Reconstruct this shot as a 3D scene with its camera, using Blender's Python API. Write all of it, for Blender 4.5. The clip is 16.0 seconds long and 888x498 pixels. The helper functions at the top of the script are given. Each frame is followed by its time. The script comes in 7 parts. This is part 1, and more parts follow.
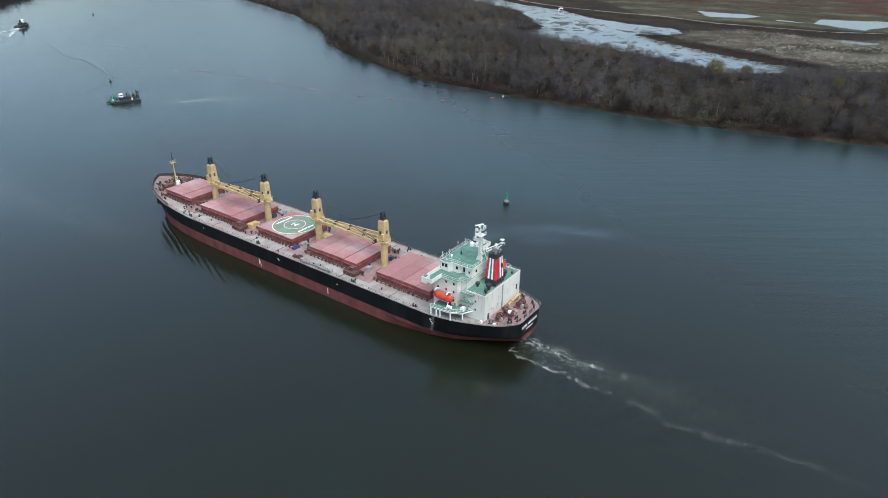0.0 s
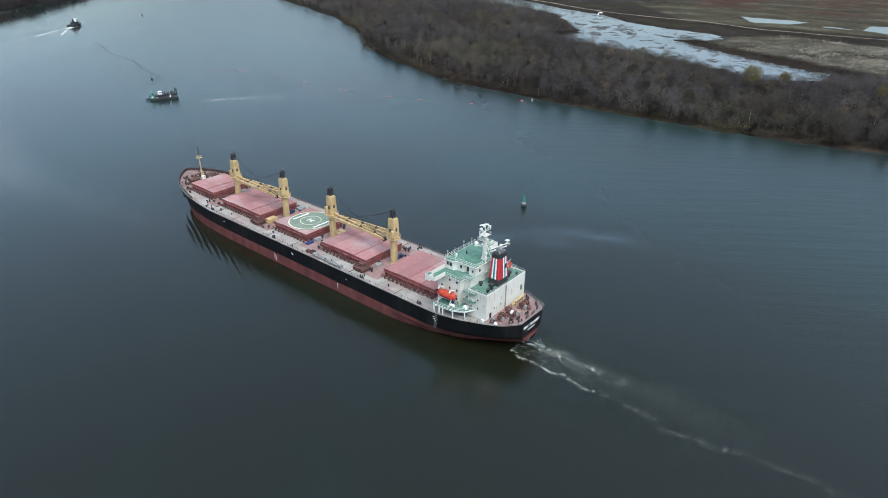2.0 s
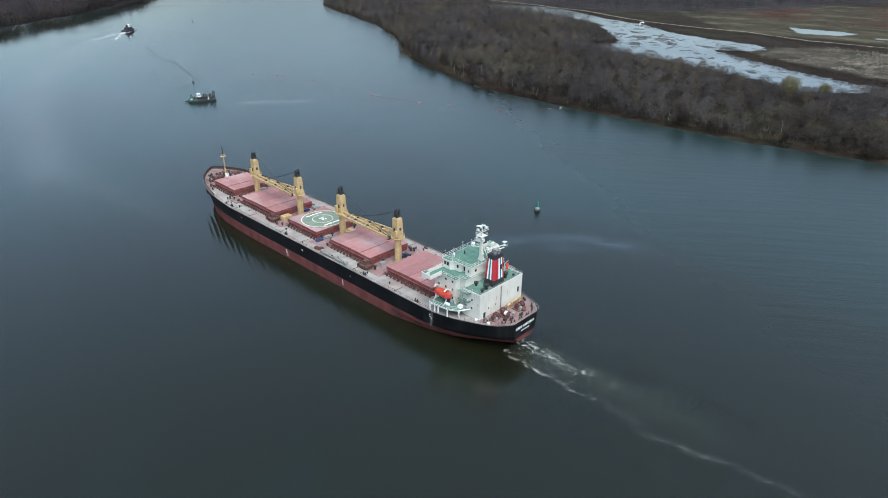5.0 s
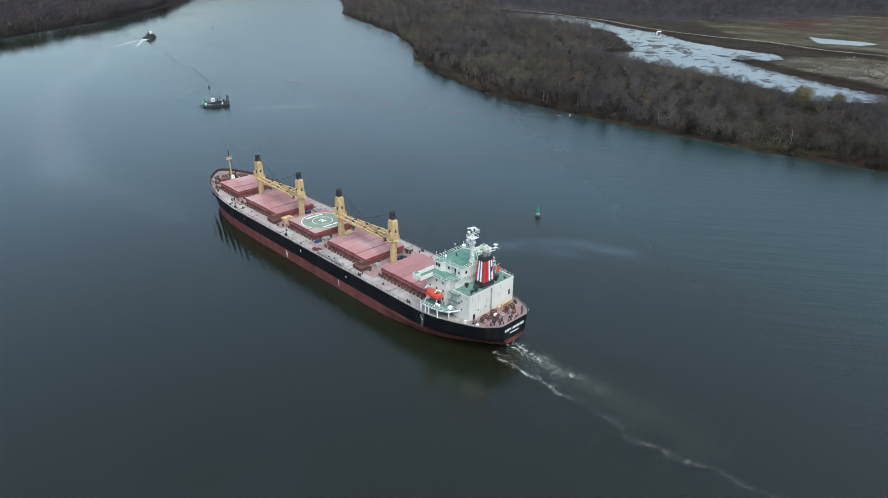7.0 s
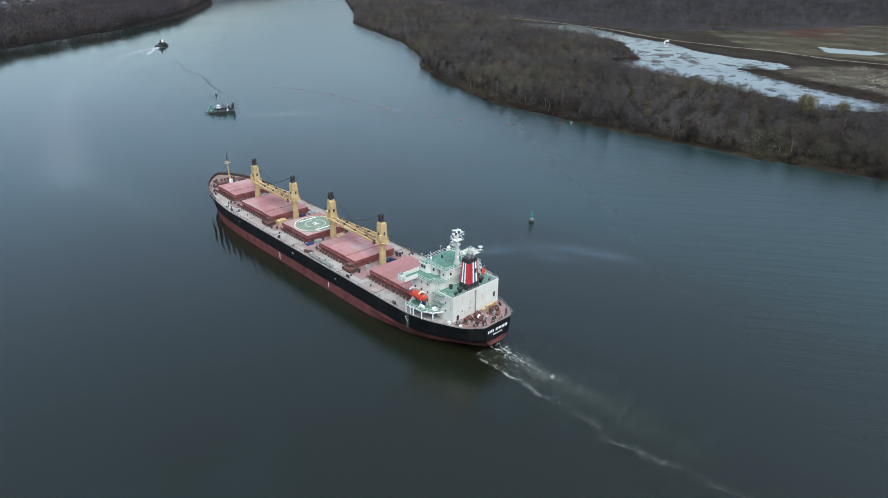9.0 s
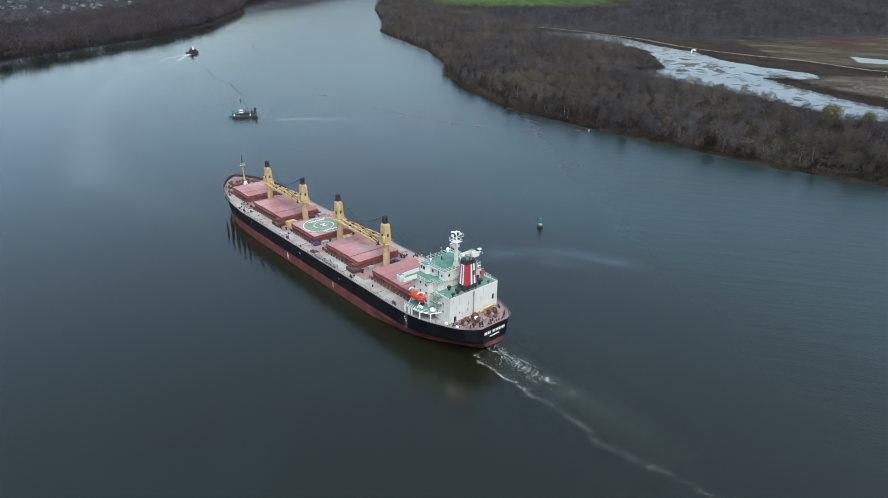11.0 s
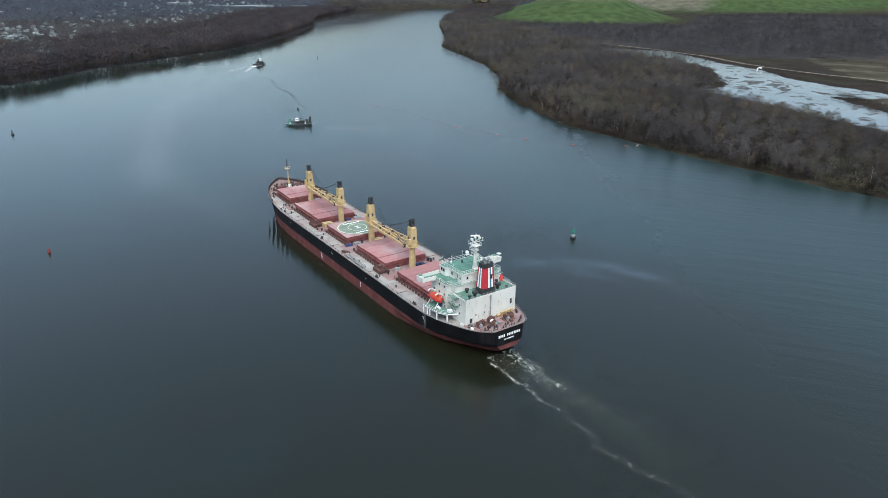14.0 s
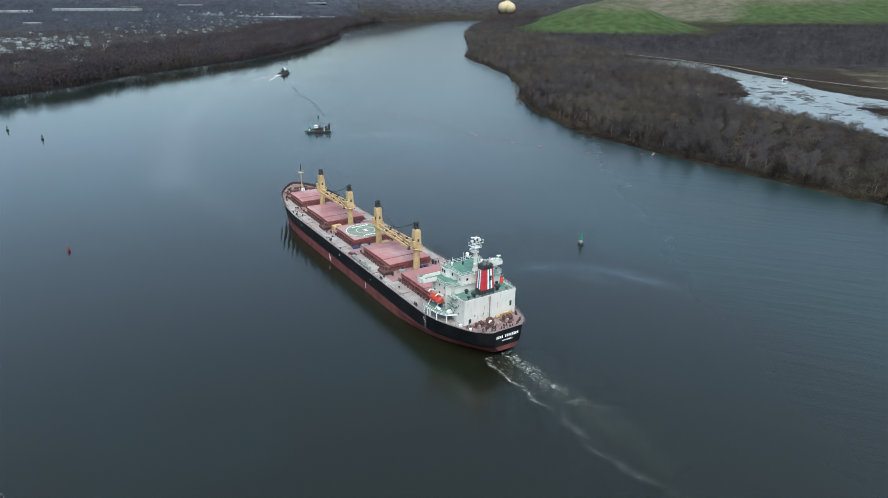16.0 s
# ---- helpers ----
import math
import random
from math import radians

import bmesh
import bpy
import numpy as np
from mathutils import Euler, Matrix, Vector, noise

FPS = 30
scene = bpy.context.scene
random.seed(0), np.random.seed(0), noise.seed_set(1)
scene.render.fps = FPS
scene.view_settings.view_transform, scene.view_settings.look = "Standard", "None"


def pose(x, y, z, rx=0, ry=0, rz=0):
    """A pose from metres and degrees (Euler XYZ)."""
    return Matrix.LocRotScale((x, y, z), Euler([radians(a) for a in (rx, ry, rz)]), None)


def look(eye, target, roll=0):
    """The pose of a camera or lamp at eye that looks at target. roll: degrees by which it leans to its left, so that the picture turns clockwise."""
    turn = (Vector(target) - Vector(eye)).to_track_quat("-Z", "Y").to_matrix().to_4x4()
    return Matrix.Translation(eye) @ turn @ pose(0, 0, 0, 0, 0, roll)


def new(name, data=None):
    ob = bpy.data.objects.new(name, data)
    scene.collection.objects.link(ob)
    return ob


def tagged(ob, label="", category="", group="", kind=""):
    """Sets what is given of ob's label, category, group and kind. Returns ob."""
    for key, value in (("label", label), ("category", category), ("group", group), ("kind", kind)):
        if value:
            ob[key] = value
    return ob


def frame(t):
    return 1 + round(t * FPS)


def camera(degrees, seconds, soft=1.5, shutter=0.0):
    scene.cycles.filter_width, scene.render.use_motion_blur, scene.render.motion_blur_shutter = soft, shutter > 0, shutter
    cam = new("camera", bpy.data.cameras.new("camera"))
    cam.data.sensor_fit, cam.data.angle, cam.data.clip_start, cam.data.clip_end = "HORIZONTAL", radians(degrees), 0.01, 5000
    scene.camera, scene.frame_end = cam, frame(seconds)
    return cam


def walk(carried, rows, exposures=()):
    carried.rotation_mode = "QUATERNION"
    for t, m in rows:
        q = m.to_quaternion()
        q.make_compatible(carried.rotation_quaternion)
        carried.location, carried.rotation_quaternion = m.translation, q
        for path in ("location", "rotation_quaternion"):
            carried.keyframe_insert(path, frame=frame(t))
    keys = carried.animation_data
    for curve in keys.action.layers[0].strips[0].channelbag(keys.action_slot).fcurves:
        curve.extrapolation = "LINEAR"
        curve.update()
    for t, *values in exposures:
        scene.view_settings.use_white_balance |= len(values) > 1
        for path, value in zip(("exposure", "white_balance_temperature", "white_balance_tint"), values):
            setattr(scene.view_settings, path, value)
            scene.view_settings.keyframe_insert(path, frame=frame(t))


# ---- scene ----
cam = camera(69.75, 16.0, 0.9)
PATH = [
    (0, (-72.251, 146.536, 113.342), (-71.202, 145.085, 112.451), 0.48),
    (0.5, (-74.711, 145.547, 113.446), (-73.650, 144.104, 112.555), 0.50),
    (1, (-77.052, 144.478, 113.346), (-75.968, 143.051, 112.458), 0.50),
    (1.5, (-79.467, 143.601, 113.361), (-78.352, 142.196, 112.476), 0.55),
    (2, (-81.645, 142.607, 113.258), (-80.502, 141.225, 112.375), 0.57),
    (2.5, (-83.927, 141.669, 113.097), (-82.757, 140.306, 112.218), 0.55),
    (3, (-86.194, 140.658, 112.929), (-85.001, 139.312, 112.053), 0.57),
    (3.5, (-88.427, 139.601, 112.845), (-87.216, 138.270, 111.972), 0.58),
    (6, (-98.765, 135.079, 112.252), (-97.490, 133.795, 111.401), 0.56),
    (6.5, (-100.668, 133.993, 112.027), (-99.377, 132.720, 111.182), 0.60),
    (7, (-102.780, 132.888, 111.801), (-101.483, 131.618, 110.962), 0.58),
    (7.5, (-104.626, 131.803, 111.515), (-103.329, 130.529, 110.683), 0.55),
    (8, (-106.520, 130.685, 111.056), (-105.215, 129.414, 110.230), 0.47),
    (8.5, (-108.626, 129.682, 110.869), (-107.306, 128.422, 110.050), 0.52),
    (9, (-110.668, 128.725, 110.639), (-109.337, 127.474, 109.826), 0.53),
    (11.5, (-120.392, 122.801, 109.221), (-118.975, 121.627, 108.438), 0.50),
    (12, (-122.464, 121.799, 109.001), (-121.024, 120.648, 108.224), 0.54),
    (12.5, (-124.663, 120.782, 108.739), (-123.205, 119.650, 107.969), 0.59),
    (13, (-126.854, 119.801, 108.592), (-125.376, 118.691, 107.828), 0.57),
    (13.5, (-128.692, 118.715, 108.267), (-127.194, 117.628, 107.510), 0.54),
    (14, (-130.393, 117.573, 107.803), (-128.873, 116.512, 107.054), 0.57),
    (14.5, (-132.378, 116.465, 107.328), (-130.839, 115.425, 106.586), 0.49),
    (15, (-134.420, 115.359, 106.943), (-132.870, 114.331, 106.209), 0.48),
    (15.5, (-136.147, 114.334, 106.699), (-134.585, 113.318, 105.972), 0.45),
    (16, (-137.814, 113.357, 106.411), (-136.242, 112.352, 105.690), 0.49),
]
walk(cam, [(t, look(eye, target, roll)) for t, eye, target, roll in PATH], [(0.0, 0.77, 5900, 2), (16.0, 0.77, 5900, 2)])

# ---- light: overcast sky with a very soft, high sun ----
SUN_ELEVATION, SUN_AZIMUTH = 62.0, 150.0
world = bpy.data.worlds.new("overcast_sky")
scene.world = world
world.use_nodes = True
wn, wl = world.node_tree.nodes, world.node_tree.links
sky = wn.new("ShaderNodeTexSky")
sky.sky_type, sky.sun_disc = "NISHITA", False
sky.sun_elevation, sky.sun_rotation = radians(SUN_ELEVATION), radians(90 - SUN_AZIMUTH)
sky.air_density, sky.dust_density, sky.ozone_density = 1.0, 4.0, 1.0
sat = wn.new("ShaderNodeHueSaturation")
sat.inputs["Saturation"].default_value = 0.78
sat.inputs["Hue"].default_value = 0.4955
wl.new(sky.outputs["Color"], sat.inputs["Color"])
wl.new(sat.outputs["Color"], wn["Background"].inputs["Color"])
wn["Background"].inputs["Strength"].default_value = 0.15

sun_data = bpy.data.lights.new("sun", "SUN")
sun_data.energy, sun_data.angle, sun_data.color = 1.35, radians(50), (1.0, 0.97, 0.93)
sun = new("sun", sun_data)
se, sa = radians(SUN_ELEVATION), radians(SUN_AZIMUTH)
sun.matrix_world = look(Vector((math.cos(se) * math.cos(sa), math.cos(se) * math.sin(sa), math.sin(se))) * 300, (0, 0, 0))


# ---- materials ----
def mat(name, color, rough=0.7, metal=0.0, vary=0.25, scale=0.4, stain=None, stain_scale=0.08, stain_amount=0.5,
        bump=0.0, bump_scale=3.0, per_object=0.0, stretch=None, per_island=0.0, gloss=0.5):
    """A painted or natural surface: base colour, fine grain, larger stains, small relief."""
    m = bpy.data.materials.new(name)
    m.use_nodes = True
    n, l = m.node_tree.nodes, m.node_tree.links
    b = n["Principled BSDF"]
    b.inputs["Roughness"].default_value, b.inputs["Metallic"].default_value = rough, metal
    b.inputs["Specular IOR Level"].default_value = gloss
    co = n.new("ShaderNodeNewGeometry").outputs["Position"]
    if stretch:
        mp = n.new("ShaderNodeMapping")
        mp.inputs["Scale"].default_value = stretch
        l.new(co, mp.inputs["Vector"])
        far_co = mp.outputs["Vector"]
    else:
        far_co = co

    def grain(sc, detail, vec):
        t = n.new("ShaderNodeTexNoise")
        t.inputs["Scale"].default_value, t.inputs["Detail"].default_value = sc, detail
        l.new(vec, t.inputs["Vector"])
        return t.outputs["Fac"]

    def mix(kind, fac, a, c):
        x = n.new("ShaderNodeMix")
        x.data_type, x.blend_type = "RGBA", kind
        for sock, val in ((0, fac), (6, a), (7, c)):
            if isinstance(val, (int, float)):
                x.inputs[sock].default_value = val
            elif isinstance(val, tuple):
                x.inputs[sock].default_value = (*val[:3], 1)
            else:
                l.new(val, x.inputs[sock])
        return x.outputs[2]

    def ramp(fac, lo, hi, a=0.0, c=1.0):
        x = n.new("ShaderNodeMapRange")
        x.inputs[1].default_value, x.inputs[2].default_value = lo, hi
        x.inputs[3].default_value, x.inputs[4].default_value = a, c
        l.new(fac, x.inputs[0])
        return x.outputs[0]

    g = grain(scale, 4, co)
    dark = tuple(c * (1 - vary) for c in color)
    light = tuple(min(1, c * (1 + vary)) for c in color)
    out = mix("MIX", ramp(g, 0.3, 0.7), dark, light)
    if stain:
        out = mix("MIX", ramp(grain(stain_scale, 5, far_co), 0.48, 0.68, 0, stain_amount), out, stain)
    if per_object:
        r = n.new("ShaderNodeObjectInfo").outputs["Random"]
        out = mix("MULTIPLY", 1.0, out, mix("MIX", r, (1 - per_object,) * 3, (1 + per_object,) * 3))
    if per_island:
        r = n.new("ShaderNodeNewGeometry").outputs["Random Per Island"]
        out = mix("MULTIPLY", 1.0, out, mix("MIX", r, (1 - per_island,) * 3, (1 + per_island,) * 3))
    l.new(out, b.inputs["Base Color"])
    if bump:
        bp = n.new("ShaderNodeBump")
        bp.inputs["Strength"].default_value, bp.inputs["Distance"].default_value = bump, 0.1
        l.new(grain(bump_scale, 3, co), bp.inputs["Height"])
        l.new(bp.outputs["Normal"], b.inputs["Normal"])
    return m


def mat_attr(name, attr, rough=0.95, vary=0.3, scale=0.5, fine=3.0, bump=0.4):
    """A surface whose cover colour is stored with the mesh, broken up by grain at two sizes."""
    m = bpy.data.materials.new(name)
    m.use_nodes = True
    n, l = m.node_tree.nodes, m.node_tree.links
    b = n["Principled BSDF"]
    b.inputs["Roughness"].default_value = rough
    b.inputs["Specular IOR Level"].default_value = 0.03
    a = n.new("ShaderNodeAttribute")
    a.attribute_name = attr
    co = n.new("ShaderNodeNewGeometry").outputs["Position"]
    out = a.outputs["Color"]
    for sc in (scale, scale * 0.12, fine):
        t = n.new("ShaderNodeTexNoise")
        t.inputs["Scale"].default_value, t.inputs["Detail"].default_value = sc, 5
        l.new(co, t.inputs["Vector"])
        r = n.new("ShaderNodeMapRange")
        r.inputs[1].default_value, r.inputs[2].default_value = 0.3, 0.7
        r.inputs[3].default_value, r.inputs[4].default_value = 1 - vary, 1 + vary
        l.new(t.outputs["Fac"], r.inputs[0])
        x = n.new("ShaderNodeMix")
        x.data_type, x.blend_type = "RGBA", "MULTIPLY"
        x.inputs[0].default_value = 1.0
        l.new(out, x.inputs[6])
        l.new(r.outputs[0], x.inputs[7])
        out = x.outputs[2]
    l.new(out, b.inputs["Base Color"])
    if bump:
        bp = n.new("ShaderNodeBump")
        bp.inputs["Strength"].default_value, bp.inputs["Distance"].default_value = bump, 0.5
        l.new(t.outputs["Fac"], bp.inputs["Height"])
        l.new(bp.outputs["Normal"], b.inputs["Normal"])
    return m


def water_material(name, deep, second_tint, rough, wave, ripple, track=False):
    m = bpy.data.materials.new(name)
    m.use_nodes = True
    n, l = m.node_tree.nodes, m.node_tree.links
    b = n["Principled BSDF"]
    b.inputs["IOR"].default_value = 1.50
    b.inputs["Roughness"].default_value = rough
    co = n.new("ShaderNodeNewGeometry").outputs["Position"]

    def noise_of(sc, detail, stretch, dist=0.0):
        mp = n.new("ShaderNodeMapping")
        mp.inputs["Scale"].default_value = stretch
        mp.inputs["Rotation"].default_value = (0, 0, radians(35))
        l.new(co, mp.inputs["Vector"])
        t = n.new("ShaderNodeTexNoise")
        t.inputs["Scale"].default_value, t.inputs["Detail"].default_value = sc, detail
        t.inputs["Distortion"].default_value = dist
        l.new(mp.outputs["Vector"], t.inputs["Vector"])
        return t.outputs["Fac"]

    r = n.new("ShaderNodeMapRange")
    r.inputs[1].default_value, r.inputs[2].default_value = 0.35, 0.65
    patch = noise_of(0.006, 4, (1, 1.6, 1), 0.6)
    if track:
        # second tint strengthened in a band along the ship's track
        sep = n.new("ShaderNodeSeparateXYZ")
        l.new(co, sep.inputs[0])
        off = n.new("ShaderNodeMath")
        off.operation = "ABSOLUTE"
        shift = n.new("ShaderNodeMath")
        shift.operation = "SUBTRACT"
        shift.inputs[1].default_value = 40
        l.new(sep.outputs["Y"], shift.inputs[0])
        l.new(shift.outputs[0], off.inputs[0])
        near = n.new("ShaderNodeMapRange")
        near.interpolation_type = "SMOOTHSTEP"
        near.inputs[1].default_value, near.inputs[2].default_value = 75, 180
        near.inputs[3].default_value, near.inputs[4].default_value = 0.2, -0.12
        l.new(off.outputs[0], near.inputs[0])
        ahead = n.new("ShaderNodeMapRange")
        ahead.interpolation_type = "SMOOTHSTEP"
        ahead.inputs[1].default_value, ahead.inputs[2].default_value = 120, 330
        ahead.inputs[3].default_value, ahead.inputs[4].default_value = 1, 0
        l.new(sep.outputs["X"], ahead.inputs[0])
        both = n.new("ShaderNodeMath")
        both.operation = "MULTIPLY_ADD"
        l.new(near.outputs[0], both.inputs[0])
        l.new(ahead.outputs[0], both.inputs[1])
        l.new(patch, both.inputs[2])
        patch = both.outputs[0]
    l.new(patch, r.inputs[0])
    x = n.new("ShaderNodeMix")
    x.data_type = "RGBA"
    x.inputs[6].default_value, x.inputs[7].default_value = (*deep, 1), (*second_tint, 1)
    l.new(r.outputs[0], x.inputs[0])
    l.new(x.outputs[2], b.inputs["Base Color"])
    # calmer and rougher patches
    r2 = n.new("ShaderNodeMapRange")
    r2.inputs[1].default_value, r2.inputs[2].default_value = 0.4, 0.62
    r2.inputs[3].default_value, r2.inputs[4].default_value = rough * 0.98, rough * 1.02
    l.new(noise_of(0.012, 3, (1, 2.5, 1), 1.2), r2.inputs[0])
    calm = None
    if track:
        # sheltered, calmer water along the far bank
        dot = n.new("ShaderNodeVectorMath")
        dot.operation = "DOT_PRODUCT"
        dot.inputs[1].default_value = (0.72, 1.0, 0.0)
        l.new(co, dot.inputs[0])
        lee = n.new("ShaderNodeMapRange")
        lee.interpolation_type = "SMOOTHSTEP"
        lee.inputs[1].default_value, lee.inputs[2].default_value = 180, 520
        lee.inputs[3].default_value, lee.inputs[4].default_value = 1.25, 0.30
        l.new(dot.outputs["Value"], lee.inputs[0])
        shore = n.new("ShaderNodeMapRange")
        shore.interpolation_type = "SMOOTHSTEP"
        shore.inputs[1].default_value, shore.inputs[2].default_value = -200, 60
        shore.inputs[3].default_value, shore.inputs[4].default_value = 1.7, 1.0
        l.new(dot.outputs["Value"], shore.inputs[0])
        ruffle = n.new("ShaderNodeMath")
        ruffle.operation = "MULTIPLY"
        l.new(lee.outputs[0], ruffle.inputs[0])
        l.new(shore.outputs[0], ruffle.inputs[1])
        calm = ruffle.outputs[0]
        mul = n.new("ShaderNodeMath")
        mul.operation = "MULTIPLY"
        l.new(r2.outputs[0], mul.inputs[0])
        l.new(calm, mul.inputs[1])
        l.new(mul.outputs[0], b.inputs["Roughness"])
    else:
        l.new(r2.outputs[0], b.inputs["Roughness"])
    normal = None
    for sc, st, dist, strength in ((0.12, (1, 2.2, 1), 1.2, wave), (0.9, (1, 1.8, 1), 0.25, ripple)):
        bp = n.new("ShaderNodeBump")
        bp.inputs["Strength"].default_value, bp.inputs["Distance"].default_value = strength, dist
        l.new(noise_of(sc, 3, st), bp.inputs["Height"])
        if calm:
            gust = n.new("ShaderNodeMath")
            gust.operation = "MULTIPLY"
            gust.inputs[1].default_value = strength
            l.new(calm, gust.inputs[0])
            l.new(gust.outputs[0], bp.inputs["Strength"])
        if normal:
            l.new(normal, bp.inputs["Normal"])
        normal = bp.outputs["Normal"]
    if track:
        # patches of short parallel ripples
        gate = n.new("ShaderNodeMapRange")
        gate.interpolation_type = "SMOOTHSTEP"
        gate.inputs[1].default_value, gate.inputs[2].default_value = 0.50, 0.66
        gate.inputs[3].default_value, gate.inputs[4].default_value = 0.0, 0.5
        l.new(noise_of(0.011, 2, (1, 1.3, 1)), gate.inputs[0])
        bp = n.new("ShaderNodeBump")
        bp.inputs["Distance"].default_value = 0.22
        l.new(gate.outputs[0], bp.inputs["Strength"])
        l.new(noise_of(0.34, 2, (0.3, 1.9, 1), 0.4), bp.inputs["Height"])
        l.new(normal, bp.inputs["Normal"])
        normal = bp.outputs["Normal"]
    if track:
        # long low swell rolling in along the wooded bank
        turn = n.new("ShaderNodeVectorRotate")
        turn.rotation_type = "Z_AXIS"
        turn.inputs["Angle"].default_value = radians(-36)
        l.new(co, turn.inputs["Vector"])
        mp = n.new("ShaderNodeMapping")
        mp.inputs["Scale"].default_value, mp.inputs["Location"].default_value = (0.16, 1.3, 1), (700, 5000, 0.5)
        l.new(turn.outputs[0], mp.inputs["Vector"])
        t = n.new("ShaderNodeTexNoise")
        t.inputs["Scale"].default_value, t.inputs["Detail"].default_value = 0.13, 2
        l.new(mp.outputs["Vector"], t.inputs["Vector"])
        roll = n.new("ShaderNodeMapRange")
        roll.interpolation_type = "SMOOTHSTEP"
        roll.inputs[1].default_value, roll.inputs[2].default_value = -230, 60
        roll.inputs[3].default_value, roll.inputs[4].default_value = 0.32, 0.0
        l.new(dot.outputs["Value"], roll.inputs[0])
        bp = n.new("ShaderNodeBump")
        bp.inputs["Distance"].default_value = 0.6
        l.new(roll.outputs[0], bp.inputs["Strength"])
        l.new(t.outputs["Fac"], bp.inputs["Height"])
        l.new(normal, bp.inputs["Normal"])
        normal = bp.outputs["Normal"]
    l.new(normal, b.inputs["Normal"])
    return m


RIVER = water_material("river_water", (0.0074, 0.0176, 0.0142), (0.0080, 0.0092, 0.0042), 0.15, 0.006, 0.16, True)
POND = water_material("pond_water", (0.045, 0.046, 0.048), (0.085, 0.086, 0.088), 0.07, 0.008, 0.015)
GROUND = mat_attr("bank_ground", "cover", 0.95, 0.28, 0.25, 1.5, 0.5)
BLACK = mat("hull_black_paint", (0.0048, 0.0054, 0.0068), 0.55, 0, 0.3, 0.25, (0.024, 0.023, 0.024), 0.35, 0.45, stretch=(1, 1, 0.12), gloss=0.2)
BOOT = mat("antifouling_red", (0.135, 0.046, 0.043), 0.75, 0, 0.22, 0.3, (0.066, 0.028, 0.027), 0.2, 0.7, stretch=(1, 1, 0.35), gloss=0.15)
DECK = mat("weathered_deck_paint", (0.275, 0.258, 0.238), 0.8, 0, 0.22, 0.35, (0.225, 0.150, 0.140), 0.07, 0.85, bump=0.1, gloss=0.25)
DECK_RED = mat("red_oxide_deck", (0.21, 0.125, 0.118), 0.75, 0, 0.3, 0.6, (0.27, 0.205, 0.195), 0.2, 0.6, bump=0.1)
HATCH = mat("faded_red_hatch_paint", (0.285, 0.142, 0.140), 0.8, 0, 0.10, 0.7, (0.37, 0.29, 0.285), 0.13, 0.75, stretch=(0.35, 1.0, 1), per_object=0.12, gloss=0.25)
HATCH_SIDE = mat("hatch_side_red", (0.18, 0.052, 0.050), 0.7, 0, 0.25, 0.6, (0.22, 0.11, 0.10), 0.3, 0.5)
RUST = mat("rusty_brown_steel", (0.105, 0.050, 0.042), 0.8, 0, 0.35, 1.2, (0.05, 0.027, 0.024), 0.5, 0.6)
YELLOW = mat("crane_buff_paint", (0.46, 0.335, 0.165), 0.6, 0, 0.16, 0.6, (0.29, 0.20, 0.11), 0.4, 0.6)
DARK = mat("dark_steel", (0.022, 0.023, 0.026), 0.6, 0, 0.35, 1.0)
WHITE = mat("white_ship_paint", (0.60, 0.595, 0.55), 0.5, 0, 0.06, 0.3, (0.50, 0.46, 0.38), 0.3, 0.35, stretch=(1, 1, 0.2))
CLEAN_WHITE = mat("bright_white_paint", (0.80, 0.80, 0.79), 0.5, 0, 0.04, 0.6)
GREEN = mat("green_deck_paint", (0.080, 0.165, 0.125), 0.8, 0, 0.22, 0.6, (0.17, 0.25, 0.215), 0.18, 0.6, bump=0.05)
HELI_GREEN = mat("helideck_green", (0.140, 0.180, 0.135), 0.75, 0, 0.18, 0.5, (0.22, 0.25, 0.20), 0.2, 0.5)
HELI_YELLOW = mat("faded_yellow_line", (0.58, 0.57, 0.44), 0.7, 0, 0.1, 1.0)
ORANGE = mat("lifeboat_orange", (0.43, 0.050, 0.022), 0.55, 0, 0.15, 0.8, (0.40, 0.09, 0.05), 0.4, 0.4)
FUN_RED = mat("funnel_red", (0.38, 0.026, 0.036), 0.45, 0, 0.1, 0.6)
FUN_BLUE = mat("funnel_blue_green", (0.035, 0.17, 0.20), 0.45, 0, 0.1, 0.6)
GLASS = mat("dark_window_glass", (0.012, 0.015, 0.018), 0.08, 0, 0.2, 1.0)
BLUE = mat("blue_tarpaulin", (0.022, 0.038, 0.11), 0.7, 0, 0.3, 1.0)
GREY = mat("grey_machinery", (0.24, 0.25, 0.25), 0.6, 0, 0.25, 1.0, (0.14, 0.10, 0.08), 0.5, 0.5)
BARK = mat("grey_brown_bark", (0.040, 0.034, 0.030), 0.9, 0, 0.3, 1.5, per_object=0.35, gloss=0.05)
PALE_BARK = mat("pale_sycamore_bark", (0.22, 0.20, 0.17), 0.85, 0, 0.25, 1.5, gloss=0.05)
TWIG = mat("bare_twigs", (0.033, 0.028, 0.026), 0.95, 0, 0.2, 0.05, (0.044, 0.032, 0.024), 0.02, 0.7, per_object=0.35, gloss=0.03)
WOODS = mat_attr("bare_woodland", "tint", 0.95, 0.12, 0.06, 1.0, 0)
MUD = mat("dark_wet_mud", (0.036, 0.031, 0.027), 0.7, 0, 0.3, 0.3, (0.075, 0.066, 0.055), 0.05, 0.5)
ROCK = mat("grey_rubble", (0.13, 0.13, 0.125), 0.9, 0, 0.35, 0.8, (0.30, 0.29, 0.27), 0.2, 0.5, per_island=0.4)
WET_ROCK = mat("wet_dark_rubble", (0.040, 0.042, 0.040), 0.6, 0, 0.3, 0.8, per_island=0.4)
